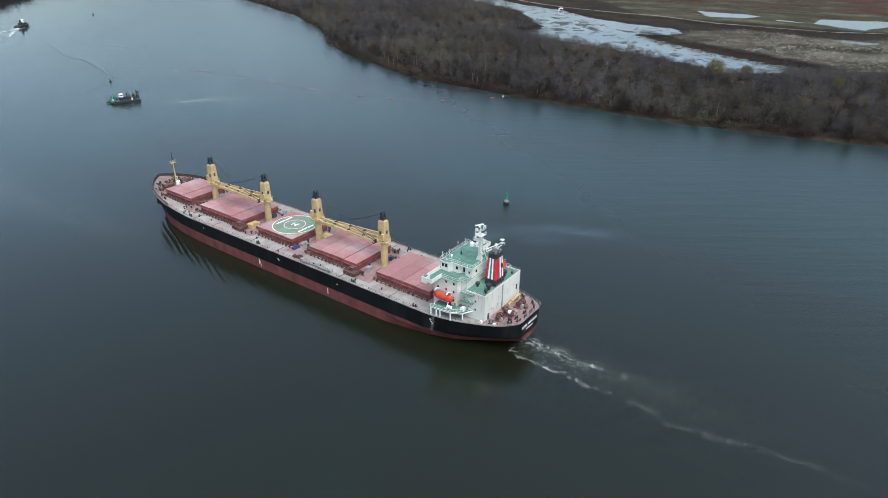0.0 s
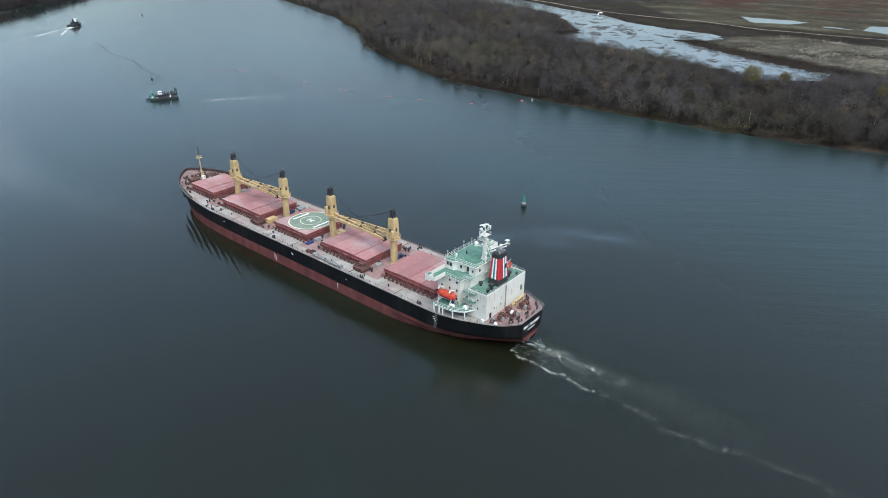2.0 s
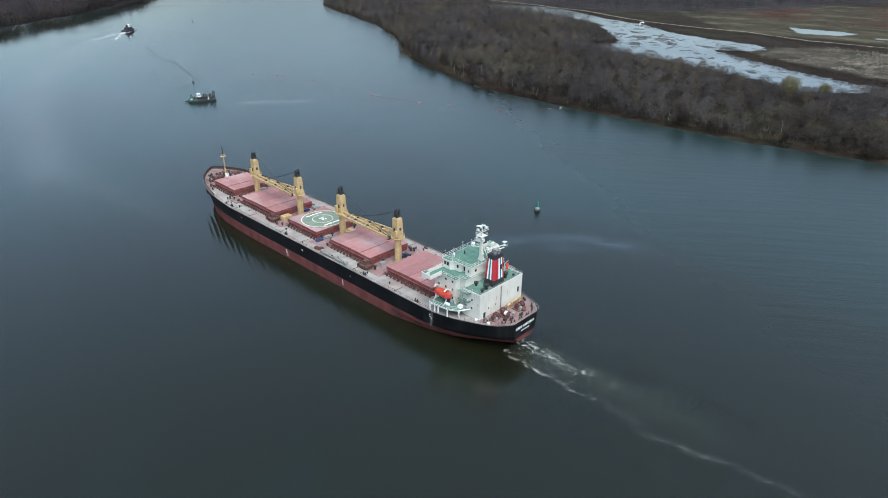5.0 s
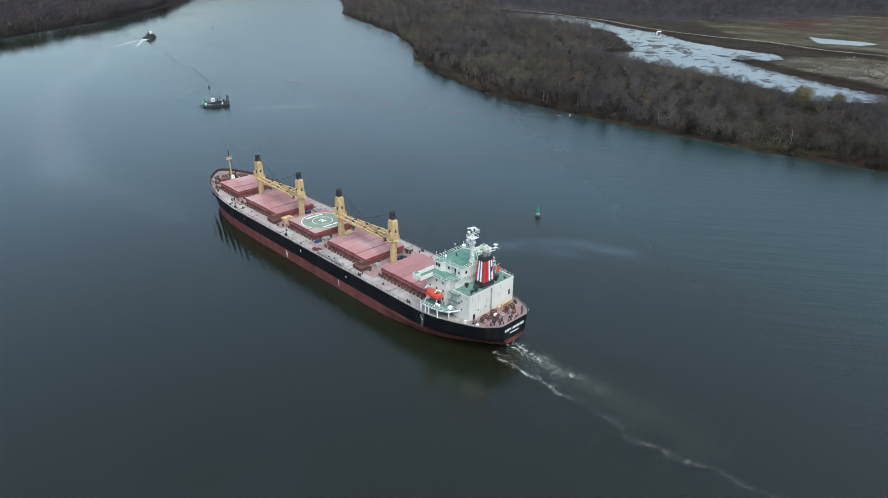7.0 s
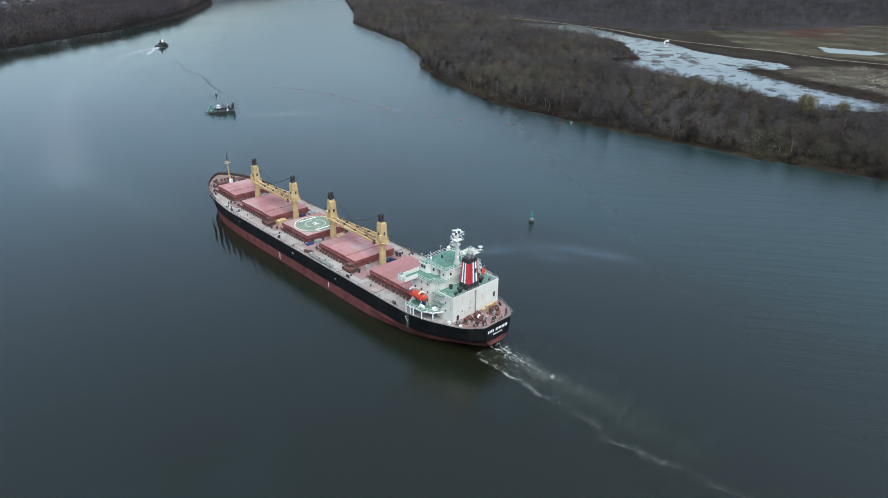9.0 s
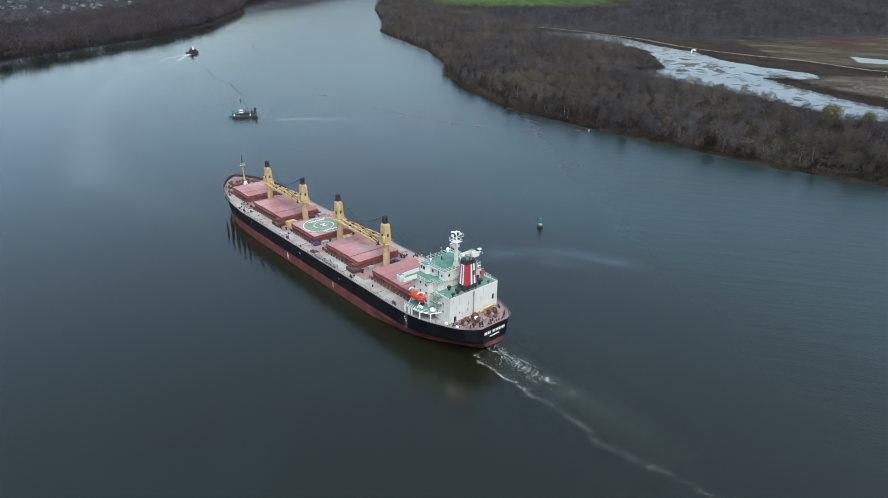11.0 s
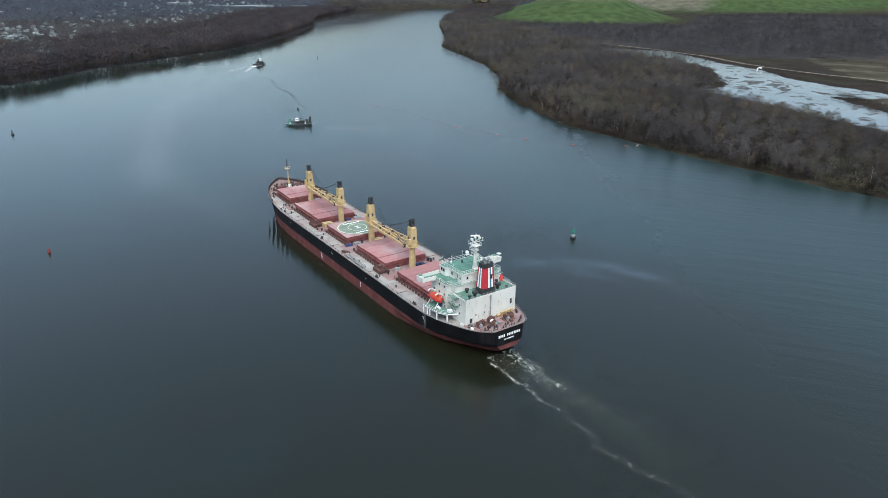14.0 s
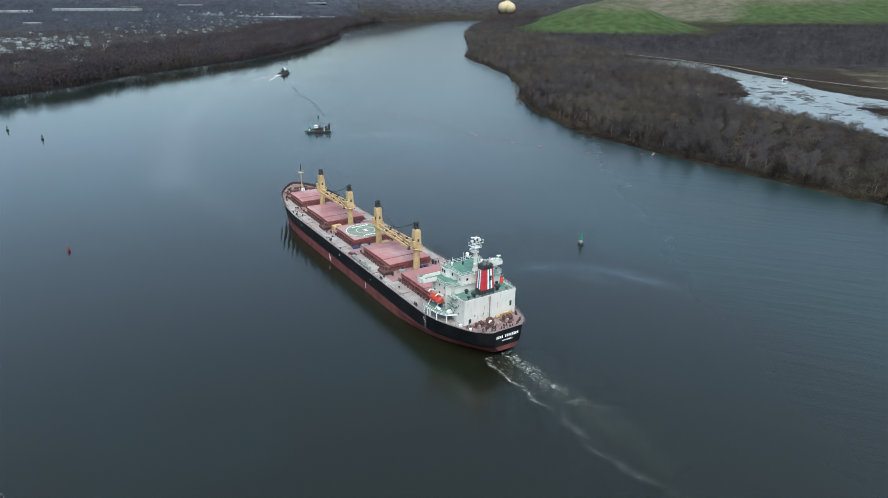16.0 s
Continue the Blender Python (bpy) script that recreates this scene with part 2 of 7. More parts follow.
BUOY_GREEN = mat("green_buoy_paint", (0.03, 0.19, 0.12), 0.5, 0, 0.2, 1.0)
BUOY_DARK = mat("dark_green_buoy_paint", (0.012, 0.045, 0.045), 0.5, 0, 0.2, 1.0)
BUOY_RED = mat("red_buoy_paint", (0.17, 0.024, 0.024), 0.6, 0, 0.2, 1.0)
PIPE_RED = mat("orange_red_float", (0.24, 0.075, 0.070), 0.65, 0, 0.2, 1.0)
DIRT = mat("pale_dirt_road", (0.20, 0.175, 0.145), 0.95, 0, 0.2, 0.1, (0.12, 0.105, 0.085), 0.03, 0.6, gloss=0.05)
SIDING = mat("pale_house_siding", (0.20, 0.215, 0.21), 0.8, 0, 0.1, 0.2, per_object=0.7, gloss=0.1)
SHINGLE = mat("grey_roof_shingles", (0.145, 0.165, 0.160), 0.85, 0, 0.2, 0.3, per_object=0.75, gloss=0.05)
ROOF_WHITE = mat("pale_flat_roof", (0.42, 0.46, 0.50), 0.7, 0, 0.2, 0.02, gloss=0.1)
TANK = mat("yellow_tank_paint", (0.46, 0.38, 0.22), 0.7, 0, 0.12, 0.1)
FLAG = mat("red_flag_cloth", (0.55, 0.05, 0.035), 0.8, 0, 0.15, 1.0)


# ---- mesh helpers ----
class Geo:
    """Collects points and faces of one mesh."""

    def __init__(self):
        self.v, self.f, self.k = [], [], []

    def face(self, pts, k=0):
        base = len(self.v)
        self.v += [tuple(p) for p in pts]
        self.f.append(tuple(range(base, base + len(pts))))
        self.k.append(k)
        return self

    def solid(self, pts, k=0):
        """Eight corners: four below, four above, both round the same way."""
        b = len(self.v)
        self.v += [tuple(p) for p in pts]
        for q in ((3, 2, 1, 0), (4, 5, 6, 7), (0, 1, 5, 4), (1, 2, 6, 5), (2, 3, 7, 6), (3, 0, 4, 7)):
            self.f.append(tuple(b + i for i in q))
            self.k.append(k)
        return self

    def box(self, x0, x1, y0, y1, z0, z1, k=0):
        return self.solid([(x0, y0, z0), (x1, y0, z0), (x1, y1, z0), (x0, y1, z0),
                           (x0, y0, z1), (x1, y0, z1), (x1, y1, z1), (x0, y1, z1)], k)

    def taper(self, x0, x1, y0, y1, z0, z1, dx, dy, k=0):
        return self.solid([(x0, y0, z0), (x1, y0, z0), (x1, y1, z0), (x0, y1, z0),
                           (x0 + dx, y0 + dy, z1), (x1 - dx, y0 + dy, z1), (x1 - dx, y1 - dy, z1), (x0 + dx, y1 - dy, z1)], k)

    def prism(self, poly, z0, z1, k=0):
        b, n = len(self.v), len(poly)
        self.v += [(x, y, z0) for x, y in poly] + [(x, y, z1) for x, y in poly]
        self.f += [tuple(b + i for i in reversed(range(n))), tuple(b + n + i for i in range(n))]
        self.f += [(b + i, b + (i + 1) % n, b + n + (i + 1) % n, b + n + i) for i in range(n)]
        self.k += [k] * (n + 2)
        return self

    def tube(self, p0, p1, r0, r1=None, n=6, k=0):
        p0, p1 = Vector(p0), Vector(p1)
        r1 = r0 if r1 is None else r1
        q = (p1 - p0).to_track_quat("Z", "Y")
        b = len(self.v)
        for p, r in ((p0, r0), (p1, r1)):
            for i in range(n):
                a = 2 * math.pi * (i + 0.5) / n
                self.v.append(tuple(p + q @ Vector((r * math.cos(a), r * math.sin(a), 0))))
        self.f += [(b + i, b + (i + 1) % n, b + n + (i + 1) % n, b + n + i) for i in range(n)]
        self.f += [tuple(b + i for i in reversed(range(n))), tuple(b + n + i for i in range(n))]
        self.k += [k] * (n + 2)
        return self

    def path(self, pts, r, n=5, k=0):
        for a, c in zip(pts, pts[1:]):
            self.tube(a, c, r, r, n, k)
        return self

    def rings(self, rings, closed=True, k=0, caps=True):
        b, n = len(self.v), len(rings[0])
        for ring in rings:
            self.v += [tuple(p) for p in ring]
        for j in range(len(rings) - 1):
            for i in range(n if closed else n - 1):
                i2 = (i + 1) % n
                self.f.append((b + j * n + i, b + j * n + i2, b + (j + 1) * n + i2, b + (j + 1) * n + i))
                self.k.append(k)
        if caps and closed:
            self.f += [tuple(b + i for i in reversed(range(n))), tuple(b + (len(rings) - 1) * n + i for i in range(n))]
            self.k += [k, k]
        return self

    def ball(self, c, r, n=10, squash=1.0, k=0, top=1.0):
        rows = []
        for j in range(n // 2 + 1):
            a = -math.pi / 2 + math.pi * j / (n // 2)
            rr = max(0.02 * r, r * math.cos(a))
            rows.append([(c[0] + rr * math.cos(2 * math.pi * i / n), c[1] + rr * math.sin(2 * math.pi * i / n),
                          c[2] + r * squash * math.sin(a)) for i in range(n)])
        return self.rings(rows, True, k)

    def mesh(self, name, mats, smooth=False):
        me = bpy.data.meshes.new(name)
        me.from_pydata(self.v, [], self.f)
        for m in mats if isinstance(mats, (list, tuple)) else [mats]:
            me.materials.append(m)
        if any(self.k):
            me.polygons.foreach_set("material_index", self.k)
        bm = bmesh.new()
        bm.from_mesh(me)
        bmesh.ops.recalc_face_normals(bm, faces=bm.faces)
        if smooth:
            for fc in bm.faces:
                fc.smooth = True
        bm.to_mesh(me)
        bm.free()
        return me


def part(name, geo, mats, parent=None, label="", smooth=False, at=None):
    """One mesh object, under a thing or a part if given."""
    me = geo.mesh(name, mats, smooth) if isinstance(geo, Geo) else geo
    ob = new(name, me)
    if parent:
        ob.parent = parent
    if at is not None:
        ob.matrix_basis = at
    if label:
        tagged(ob, label=label)
    return ob


def thing(name, label, category, group="", kind="", at=None):
    ob = new(name)
    ob.empty_display_size = 0.5
    if at is not None:
        ob.matrix_basis = at
    return tagged(ob, label, category, group, kind)


def lerp(table, x):
    return float(np.interp(x, [a for a, _ in table], [b for _, b in table]))


def sample_noise(x, y, sc, seed=0.0):
    return noise.noise(Vector((x * sc + seed, y * sc - seed, seed * 0.37)))


# ---- river, banks and the land behind them ----
SHORE_RIGHT = [(-2509, -911), (-843, -464), (-363, -352), (-170, -322), (-73, -309), (-26, -296), (37, -287), (94, -286), (163, -284),
               (221, -287), (264, -292), (301, -302), (358, -325), (397, -340), (452, -374), (473, -378), (482, -396), (572, -466),
               (726, -550), (944, -643), (1060, -702), (1200, -809), (1425, -956), (1763, -1174), (2401, -1643), (3040, -2157), (4287, -3217), (5355, -4214)]
SHORE_LEFT = [(-2566, 1450), (-657, 889), (160, 585), (464, 408), (668, 246), (771, 148), (852, 53), (947, -18), (1041, -122), (1188, -288),
              (1432, -495), (1850, -754), (2280, -941), (2606, -1113), (3067, -1448), (4295, -2329), (5454, -3223)]
RIVER_POLY = SHORE_RIGHT + SHORE_LEFT[::-1]
POND_POLY = [(783, -897), (697, -858), (614, -850), (530, -816), (473, -798), (425, -745), (380, -684), (352, -656), (332, -623), (339, -581), (328, -564), (278, -553),
             (226, -536), (154, -512), (105, -493), (71, -464), (26, -500), (28, -543), (70, -559), (133, -597), (180, -629), (222, -661), (185, -663),
             (176, -709), (199, -746), (268, -755), (338, -788), (409, -847), (511, -890), (614, -957), (707, -1003), (828, -943)]
POOLS = [[(254, -992), (136, -979), (153, -917), (202, -899)],
         [(68, -990), (-33, -1026), (-156, -1062), (-143, -979), (-37, -961), (-4, -875), (35, -898), (64, -913)],
         [(120, -936), (72, -933), (74, -916), (112, -918)],
         [(14, -771), (-31, -767), (-34, -745), (10, -734)],
         [(93, -637), (66, -636), (62, -622), (88, -622)]]
ISLES = [(386, -716, 14), (376, -747, 8), (337, -695, 16), (330, -730, 10), (306, -696, 15), (314, -636, 13), (298, -649, 12), (282, -668, 13), (215, -698, 13), (238, -676, 9),
         (184, -548, 6), (131, -535, 5), (95, -521, 6), (266, -591, 6)]
POND_LEVEL = 2.0


def inside(x, y, poly):
    """Which of the points lie in the polygon."""
    res = np.zeros(x.shape, bool)
    for (x0, y0), (x1, y1) in zip(poly, poly[1:] + poly[:1]):
        cut = (y0 > y) != (y1 > y)
        with np.errstate(divide="ignore", invalid="ignore"):
            res ^= cut & (x < (x1 - x0) * (y - y0) / (y1 - y0 if y1 != y0 else 1e-9) + x0)
    return res


def distance(x, y, line, closed=False):
    best = np.full(x.shape, 1e9)
    pts = line + line[:1] if closed else line
    for (x0, y0), (x1, y1) in zip(pts, pts[1:]):
        dx, dy = x1 - x0, y1 - y0
        t = np.clip(((x - x0) * dx + (y - y0) * dy) / (dx * dx + dy * dy), 0, 1)
        best = np.minimum(best, np.hypot(x - x0 - t * dx, y - y0 - t * dy))
    return best


def waves2(x, y, seed):
    """Smooth uneven relief between -1 and 1 at several sizes."""
    rng = np.random.RandomState(seed)
    out = np.zeros(x.shape)
    for size, amp in ((220, 0.5), (90, 0.3), (38, 0.22), (17, 0.16)):
        for _ in range(4):
            a, ph = rng.uniform(0, 6.28), rng.uniform(0, 6.28)
            out += amp / 2 * np.sin((x * np.cos(a) + y * np.sin(a)) * 6.28 / size / rng.uniform(0.7, 1.4) + ph)
    return out


def mound(x, y, cx, cy, ax, ay, turn, height, flat=0.35):
    c, s = np.cos(radians(turn)), np.sin(radians(turn))
    u, v = ((x - cx) * c + (y - cy) * s) / ax, (-(x - cx) * s + (y - cy) * c) / ay
    r = np.sqrt(u * u + v * v)
    t = np.clip((1 - r) / (1 - flat), 0, 1)
    return height * t * t * (3 - 2 * t)


def land_height(x, y):
    """Height of the ground over the river's level, and whether it is land."""
    wet = inside(x, y, RIVER_POLY)
    d = np.minimum(distance(x, y, SHORE_RIGHT), distance(x, y, SHORE_LEFT))
    w = waves2(x, y, 3)
    d = np.where(wet, -d, d) + 4.0 * waves2(x, y, 5)
    z = np.where(d > 0, np.minimum(d * 0.5, 1.5) + np.clip(d - 8, 0, 60) / 60 * (1.7 + 0.5 * w), np.maximum(d * 0.25, -4))
    pond = inside(x, y, POND_POLY)
    pd = distance(x, y, POND_POLY, True)
    z = np.where(pond, POND_LEVEL - 0.6, np.where((pd < 16) & (d > 6), np.maximum(z, POND_LEVEL + 1.2), z))
    for pool in POOLS:
        z = np.where(inside(x, y, pool), POND_LEVEL - 0.5, z)
    # far land rises with distance from the camera, shaped to close its view
    far = np.hypot(x + 130, y - 116)
    z = z + np.where(d > 250, np.clip((far - 2500) / 2400, 0, 1.3) ** 1.2 * 85 * np.clip((d - 250) / 700, 0, 1), 0)
    z = z + np.clip((far - 4480) / 420, 0, 1) ** 1.3 * 150
    z = z + np.where(d > 60, mound(x, y, 1845, -1934, 520, 430, -48, 106, 0.08) + mound(x, y, 2253, -3177, 900, 1150, -57, 124, 0.3)
                     + mound(x, y, 1222, -3988, 700, 900, -70, 118, 0.3), 0)
    return z, d


def grid_axis(lo, hi, c0, c1, fine, grow=1.16):
    """Even fine steps from c0 to c1, growing steps beyond."""
    mid = list(np.arange(c0, c1 + fine, fine))
    up, st = [mid[-1]], fine
    while up[-1] < hi:
        st *= grow
        up.append(up[-1] + st)
    dn, st = [mid[0]], fine
    while dn[-1] > lo:
        st *= grow
        dn.append(dn[-1] - st)
    return np.array(dn[:0:-1] + mid + up[1:])


def mesh_arrays(name, co, faces, mats, smooth=True):
    """A mesh from arrays of points and of faces of one size."""
    me = bpy.data.meshes.new(name)
    n, k = faces.shape
    me.vertices.add(len(co))
    me.vertices.foreach_set("co", np.ascontiguousarray(co, np.float32).ravel())
    me.loops.add(n * k)
    me.loops.foreach_set("vertex_index", np.ascontiguousarray(faces, np.int32).ravel())
    me.polygons.add(n)
    me.polygons.foreach_set("loop_start", np.arange(0, n * k, k, dtype=np.int32))
    me.polygons.foreach_set("loop_total", np.full(n, k, np.int32))
    if smooth:
        me.polygons.foreach_set("use_smooth", np.ones(n, bool))
    me.update(calc_edges=True)
    me.validate()
    for m in mats:
        me.materials.append(m)
    return me


def grid_mesh(name, xs, ys, zz, mats, smooth=True):
    nx, ny = len(xs), len(ys)
    gx, gy = np.meshgrid(xs, ys, indexing="ij")
    co = np.stack([gx.ravel(), gy.ravel(), zz.ravel()], 1)
    i = (np.arange(nx - 1)[:, None] * ny + np.arange(ny - 1)[None]).ravel()
    return mesh_arrays(name, co, np.stack([i, i + ny, i + ny + 1, i + 1], 1), mats, smooth)


def paint(me, attr, col):
    a = me.attributes.new(attr, "FLOAT_COLOR", "POINT")
    a.data.foreach_set("color", np.concatenate([col, np.ones((len(col), 1))], 1).astype(np.float32).ravel())


GX = grid_axis(-2500, 6500, -140, 1450, 8.0, 1.05)
GY = grid_axis(-6500, 2500, -1110, 180, 8.0, 1.05)
gx, gy = np.meshgrid(GX, GY, indexing="ij")
gz, gd = land_height(gx, gy)
ground_me = grid_mesh("ground", GX, GY, gz, [GROUND])
fx, fy, fz, fd = gx.ravel(), gy.ravel(), gz.ravel(), gd.ravel()
w1, w2 = waves2(fx, fy, 21), waves2(fx * 2.2, fy * 2.2, 22)


def blend(base, colour, amount):
    return base * (1 - amount[:, None]) + np.array(colour) * amount[:, None]


cover = np.tile(np.array([0.040, 0.033, 0.027]), (len(fx), 1))
cover = blend(cover, (0.048, 0.044, 0.028), np.clip(w1 * 0.9 + 0.2, 0, 1))
cover = blend(cover, (0.055, 0.036, 0.026), np.clip(w2 * 0.8, 0, 1) * 0.7)
cover = blend(cover, (0.085, 0.066, 0.045), np.clip(1 - np.abs(fd - 1) / 3, 0, 1) * np.clip(0.2 + 0.6 * w2, 0, 0.6))
REED_POLY = [(180, -715), (119, -773), (16, -762), (-47, -797), (-321, -906), (-337, -689), (-60, -562), (-26, -548), (24, -581), (110, -617), (186, -634)]
reed = inside(fx, fy, REED_POLY)
cover = blend(cover, (0.15, 0.135, 0.105), reed * np.clip(0.6 + 0.7 * w2, 0.1, 1))
field = inside(fx, fy, [(-615, -861), (281, -853), (475, -1083), (357, -1474), (-797, -1704)]) & ~reed
cover = blend(cover, (0.085, 0.076, 0.050), field * np.clip(0.8 + 0.4 * w1, 0.3, 1))
cover = blend(cover, (0.14, 0.125, 0.09), field * np.clip(w2 * 1.3 - 0.2, 0, 0.8))
rusty = field & (fy < -1090)
cover = blend(cover, (0.080, 0.042, 0.032), rusty * np.clip(0.3 + 1.2 * w1, 0, 0.9))
dike = np.clip(1 - np.abs(distance(fx, fy, POND_POLY, True) - 8) / 10, 0, 1)
cover = blend(cover, (0.038, 0.031, 0.026), dike * 0.9)
hill = mound(fx, fy, 1845, -1934, 520, 430, -48, 1.0, 0.08) + mound(fx, fy, 2253, -3177, 900, 1150, -57, 1.0, 0.3) + mound(fx, fy, 1222, -3988, 700, 900, -70, 1, 0.3)
cover = blend(cover, (0.072, 0.106, 0.041), np.clip(hill * 7, 0, 1) * np.clip(0.97 + 0.1 * w1, 0.4, 1))
cover = blend(cover, (0.15, 0.14, 0.095), np.clip(hill * 3.2 - 2.0, 0, 1) * np.clip(0.75 + 0.4 * w1, 0, 1))
hill2 = mound(fx, fy, 2253, -3177, 900, 1150, -57, 1.0, 0.3)
cover = blend(cover, (0.15, 0.135, 0.10), np.clip(hill2 * 4 - 2.0, 0, 0.85) * np.clip(0.7 + 0.5 * w1, 0, 1))
cover *= 0.62
# ground colour darkened under the woods, as if shaded by the crowns
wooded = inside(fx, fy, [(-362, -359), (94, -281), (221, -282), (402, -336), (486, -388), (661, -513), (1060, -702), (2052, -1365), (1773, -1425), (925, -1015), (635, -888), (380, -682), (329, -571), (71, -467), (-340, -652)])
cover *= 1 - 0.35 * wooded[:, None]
back_poly = [(926, -1041), (1320, -1245), (1674, -1406), (1565, -1469), (1464, -1632), (1277, -1817), (1393, -2111), (1629, -2412), (1462, -2732), (933, -3018), (188, -2619), (265, -1577), (396, -1177), (528, -1000), (660, -999)]
cover = blend(cover, (0.036, 0.033, 0.035), inside(fx, fy, back_poly) * np.clip(0.7 + 0.4 * w1, 0, 1) * (hill < 0.02))
town = (fy > -0.72 * fx + 420) & (fd > 240)
cover = blend(cover, (0.046, 0.044, 0.045), town * 0.9)
# haze put into the colour: town ground turns bluer with distance
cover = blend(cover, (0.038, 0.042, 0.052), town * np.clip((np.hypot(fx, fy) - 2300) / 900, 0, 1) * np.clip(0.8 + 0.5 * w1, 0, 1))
# brown hillside patch bounded by bearings from the camera, to fit its view
bearing = (fy - 116) / (fx + 130 + 1e-6)
cover = blend(cover, (0.105, 0.095, 0.072), (hill2 > 0.12) * np.clip((-1.1 - bearing) / 0.05, 0, 1) * np.clip((bearing + 1.52) / 0.08, 0, 1) * np.clip(0.8 + 0.3 * w1, 0, 1))
# opposite shore strip coloured dark, to merge with its trees
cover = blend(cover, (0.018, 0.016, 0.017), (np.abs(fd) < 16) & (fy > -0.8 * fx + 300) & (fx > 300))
# far land coloured blue-grey by distance, standing in for haze
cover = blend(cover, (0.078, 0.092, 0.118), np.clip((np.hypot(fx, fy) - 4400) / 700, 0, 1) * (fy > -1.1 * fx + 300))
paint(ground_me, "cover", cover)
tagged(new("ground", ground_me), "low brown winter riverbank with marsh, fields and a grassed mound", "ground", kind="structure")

# river surface: finer round the ship, with its bow waves and ripples
WX, WY = grid_axis(-4000, 6500, 60, 200, 0.55, 1.10), grid_axis(-6500, 4000, -30, 46, 0.45, 1.10)
wx, wy = np.meshgrid(WX, WY, indexing="ij")
wz = np.zeros(wx.shape)
bend = 0.35 * waves2(wx * 4, wy * 4, 33)
for side in (1, -1):
    behind = 186.0 - wx                      # metres aft of the stem
    out = side * wy - np.interp(wx, [100, 144, 157, 169, 180, 186], [16.1, 16.1, 15, 12.8, 8.6, 1.5])
    crest = np.interp(behind, [0, 5, 22, 43, 60, 80, 100], [3.0, 10.6, 17.8, 23.5, 27.0, 31.6, 35.3])
    env = np.exp(-((side * wy - crest) / (2.2 + behind * 0.035)) ** 2) * np.clip(behind / 4, 0, 1) * np.clip((112 - behind) / 75, 0, 1) * (out > -0.5)
    wz += env * (0.13 if side == 1 else 0.05) * np.sin((side * wy - behind * 0.40 + bend) * 6.28 / 2.3)
    env2 = np.exp(-((out - 5) / 10.0) ** 2) * np.clip((wx + 10) / 30, 0, 1) * np.clip((150 - wx) / 40, 0, 1) * (out > 0)
    wz += env2 * 0.03 * np.sin((out * 0.95 + wx * 0.32 + 0.6 * waves2(wx * 3, wy * 3, 34)) * 6.28 / 3.2)
tagged(new("water", grid_mesh("water", WX, WY, wz, [RIVER])), "grey-green river water with soft ripples", "water", kind="structure")

def pond_sheet(poly, grow):
    """A water sheet over a hollow, a little wider than the hollow so that its edge lies under the banks."""
    cx, cy = sum(p[0] for p in poly) / len(poly), sum(p[1] for p in poly) / len(poly)
    out = []
    for i, (x, y) in enumerate(poly):
        (xa, ya), (xb, yb) = poly[i - 1], poly[(i + 1) % len(poly)]
        n = Vector((yb - ya, xa - xb)).normalized()
        s = grow if not inside(np.array([x + n.x]), np.array([y + n.y]), poly)[0] else -grow
        out.append((x + n.x * s, y + n.y * s, POND_LEVEL))
    return Geo().face(out)


for poly, lb in [(POND_POLY, "shallow pale pond water among mud banks")] + [(p, "small pale marsh pool") for p in POOLS]:
    tagged(part("pond_water", pond_sheet(poly, 5.0), POND), lb, "pond", kind="structure")


def ribbon(pts, width, lift):
    g = Geo()
    rows = []
    for i, (x, y) in enumerate(pts):
        a, b = pts[max(0, i - 1)], pts[min(len(pts) - 1, i + 1)]
        d = Vector((b[0] - a[0], b[1] - a[1])).normalized()
        row = []
        for s in (-0.5, 0.5):
            px, py = x - d.y * s * width, y + d.x * s * width
            z, _ = land_height(np.array([px]), np.array([py]))
            row.append((px, py, max(float(z[0]), POND_LEVEL + 0.9) + lift))
        rows.append(row)
    return g.rings(rows, False)


def dense(pts, step):
    out = []
    for a, b in zip(pts, pts[1:]):
        n = max(1, int(math.hypot(b[0] - a[0], b[1] - a[1]) / step))
        out += [(a[0] + (b[0] - a[0]) * i / n, a[1] + (b[1] - a[1]) * i / n) for i in range(n)]
    return out + [pts[-1]]


tagged(part("dirt_road", ribbon(dense([(925, -1024), (736, -1000), (601, -962), (483, -903), (411, -873), (328, -860), (252, -857), (164, -818), (21, -829), (-46, -858),
                                       (-224, -913)], 8), 6, 0.25), DIRT), "pale dirt road along the pond dike", "road", kind="structure")

# mud that lies just under the pond's surface and breaks through it in flecks and low islets
mx, my = np.arange(0, 840, 2.4), np.arange(-1020, -455, 2.4)
ux, uy = np.meshgrid(mx, my, indexing="ij")
rough = np.array([sample_noise(px, py, 0.05, 3.0) * 0.9 + sample_noise(px, py, 0.16, 7.0) * 0.9 + sample_noise(px * 0.7, py, 0.30, 5.0) * 1.2 + sample_noise(px, py, 0.42, 9.0) * 1.3 for px, py in zip(ux.ravel(), uy.ravel())]).reshape(ux.shape)
mud = POND_LEVEL - 0.24 + 0.40 * rough
for cx, cy, r in ISLES:
    du, dv = (ux - cx) * 0.75 - (uy - cy) * 0.66, (ux - cx) * 0.66 + (uy - cy) * 0.75
    mud += 0.9 * np.exp(-((du / (1.25 * r)) ** 2 + (dv / (0.5 * r)) ** 2)) * (0.35 + 1.3 * rough)
mud = np.where(inside(ux, uy, POND_POLY), np.minimum(mud, POND_LEVEL + 0.35), -3.0)
tagged(new("mud_flat", grid_mesh("mud_flat", mx, my, mud, [MUD])), "dark brown mud islets breaking the pond's surface", "mud", kind="structure")


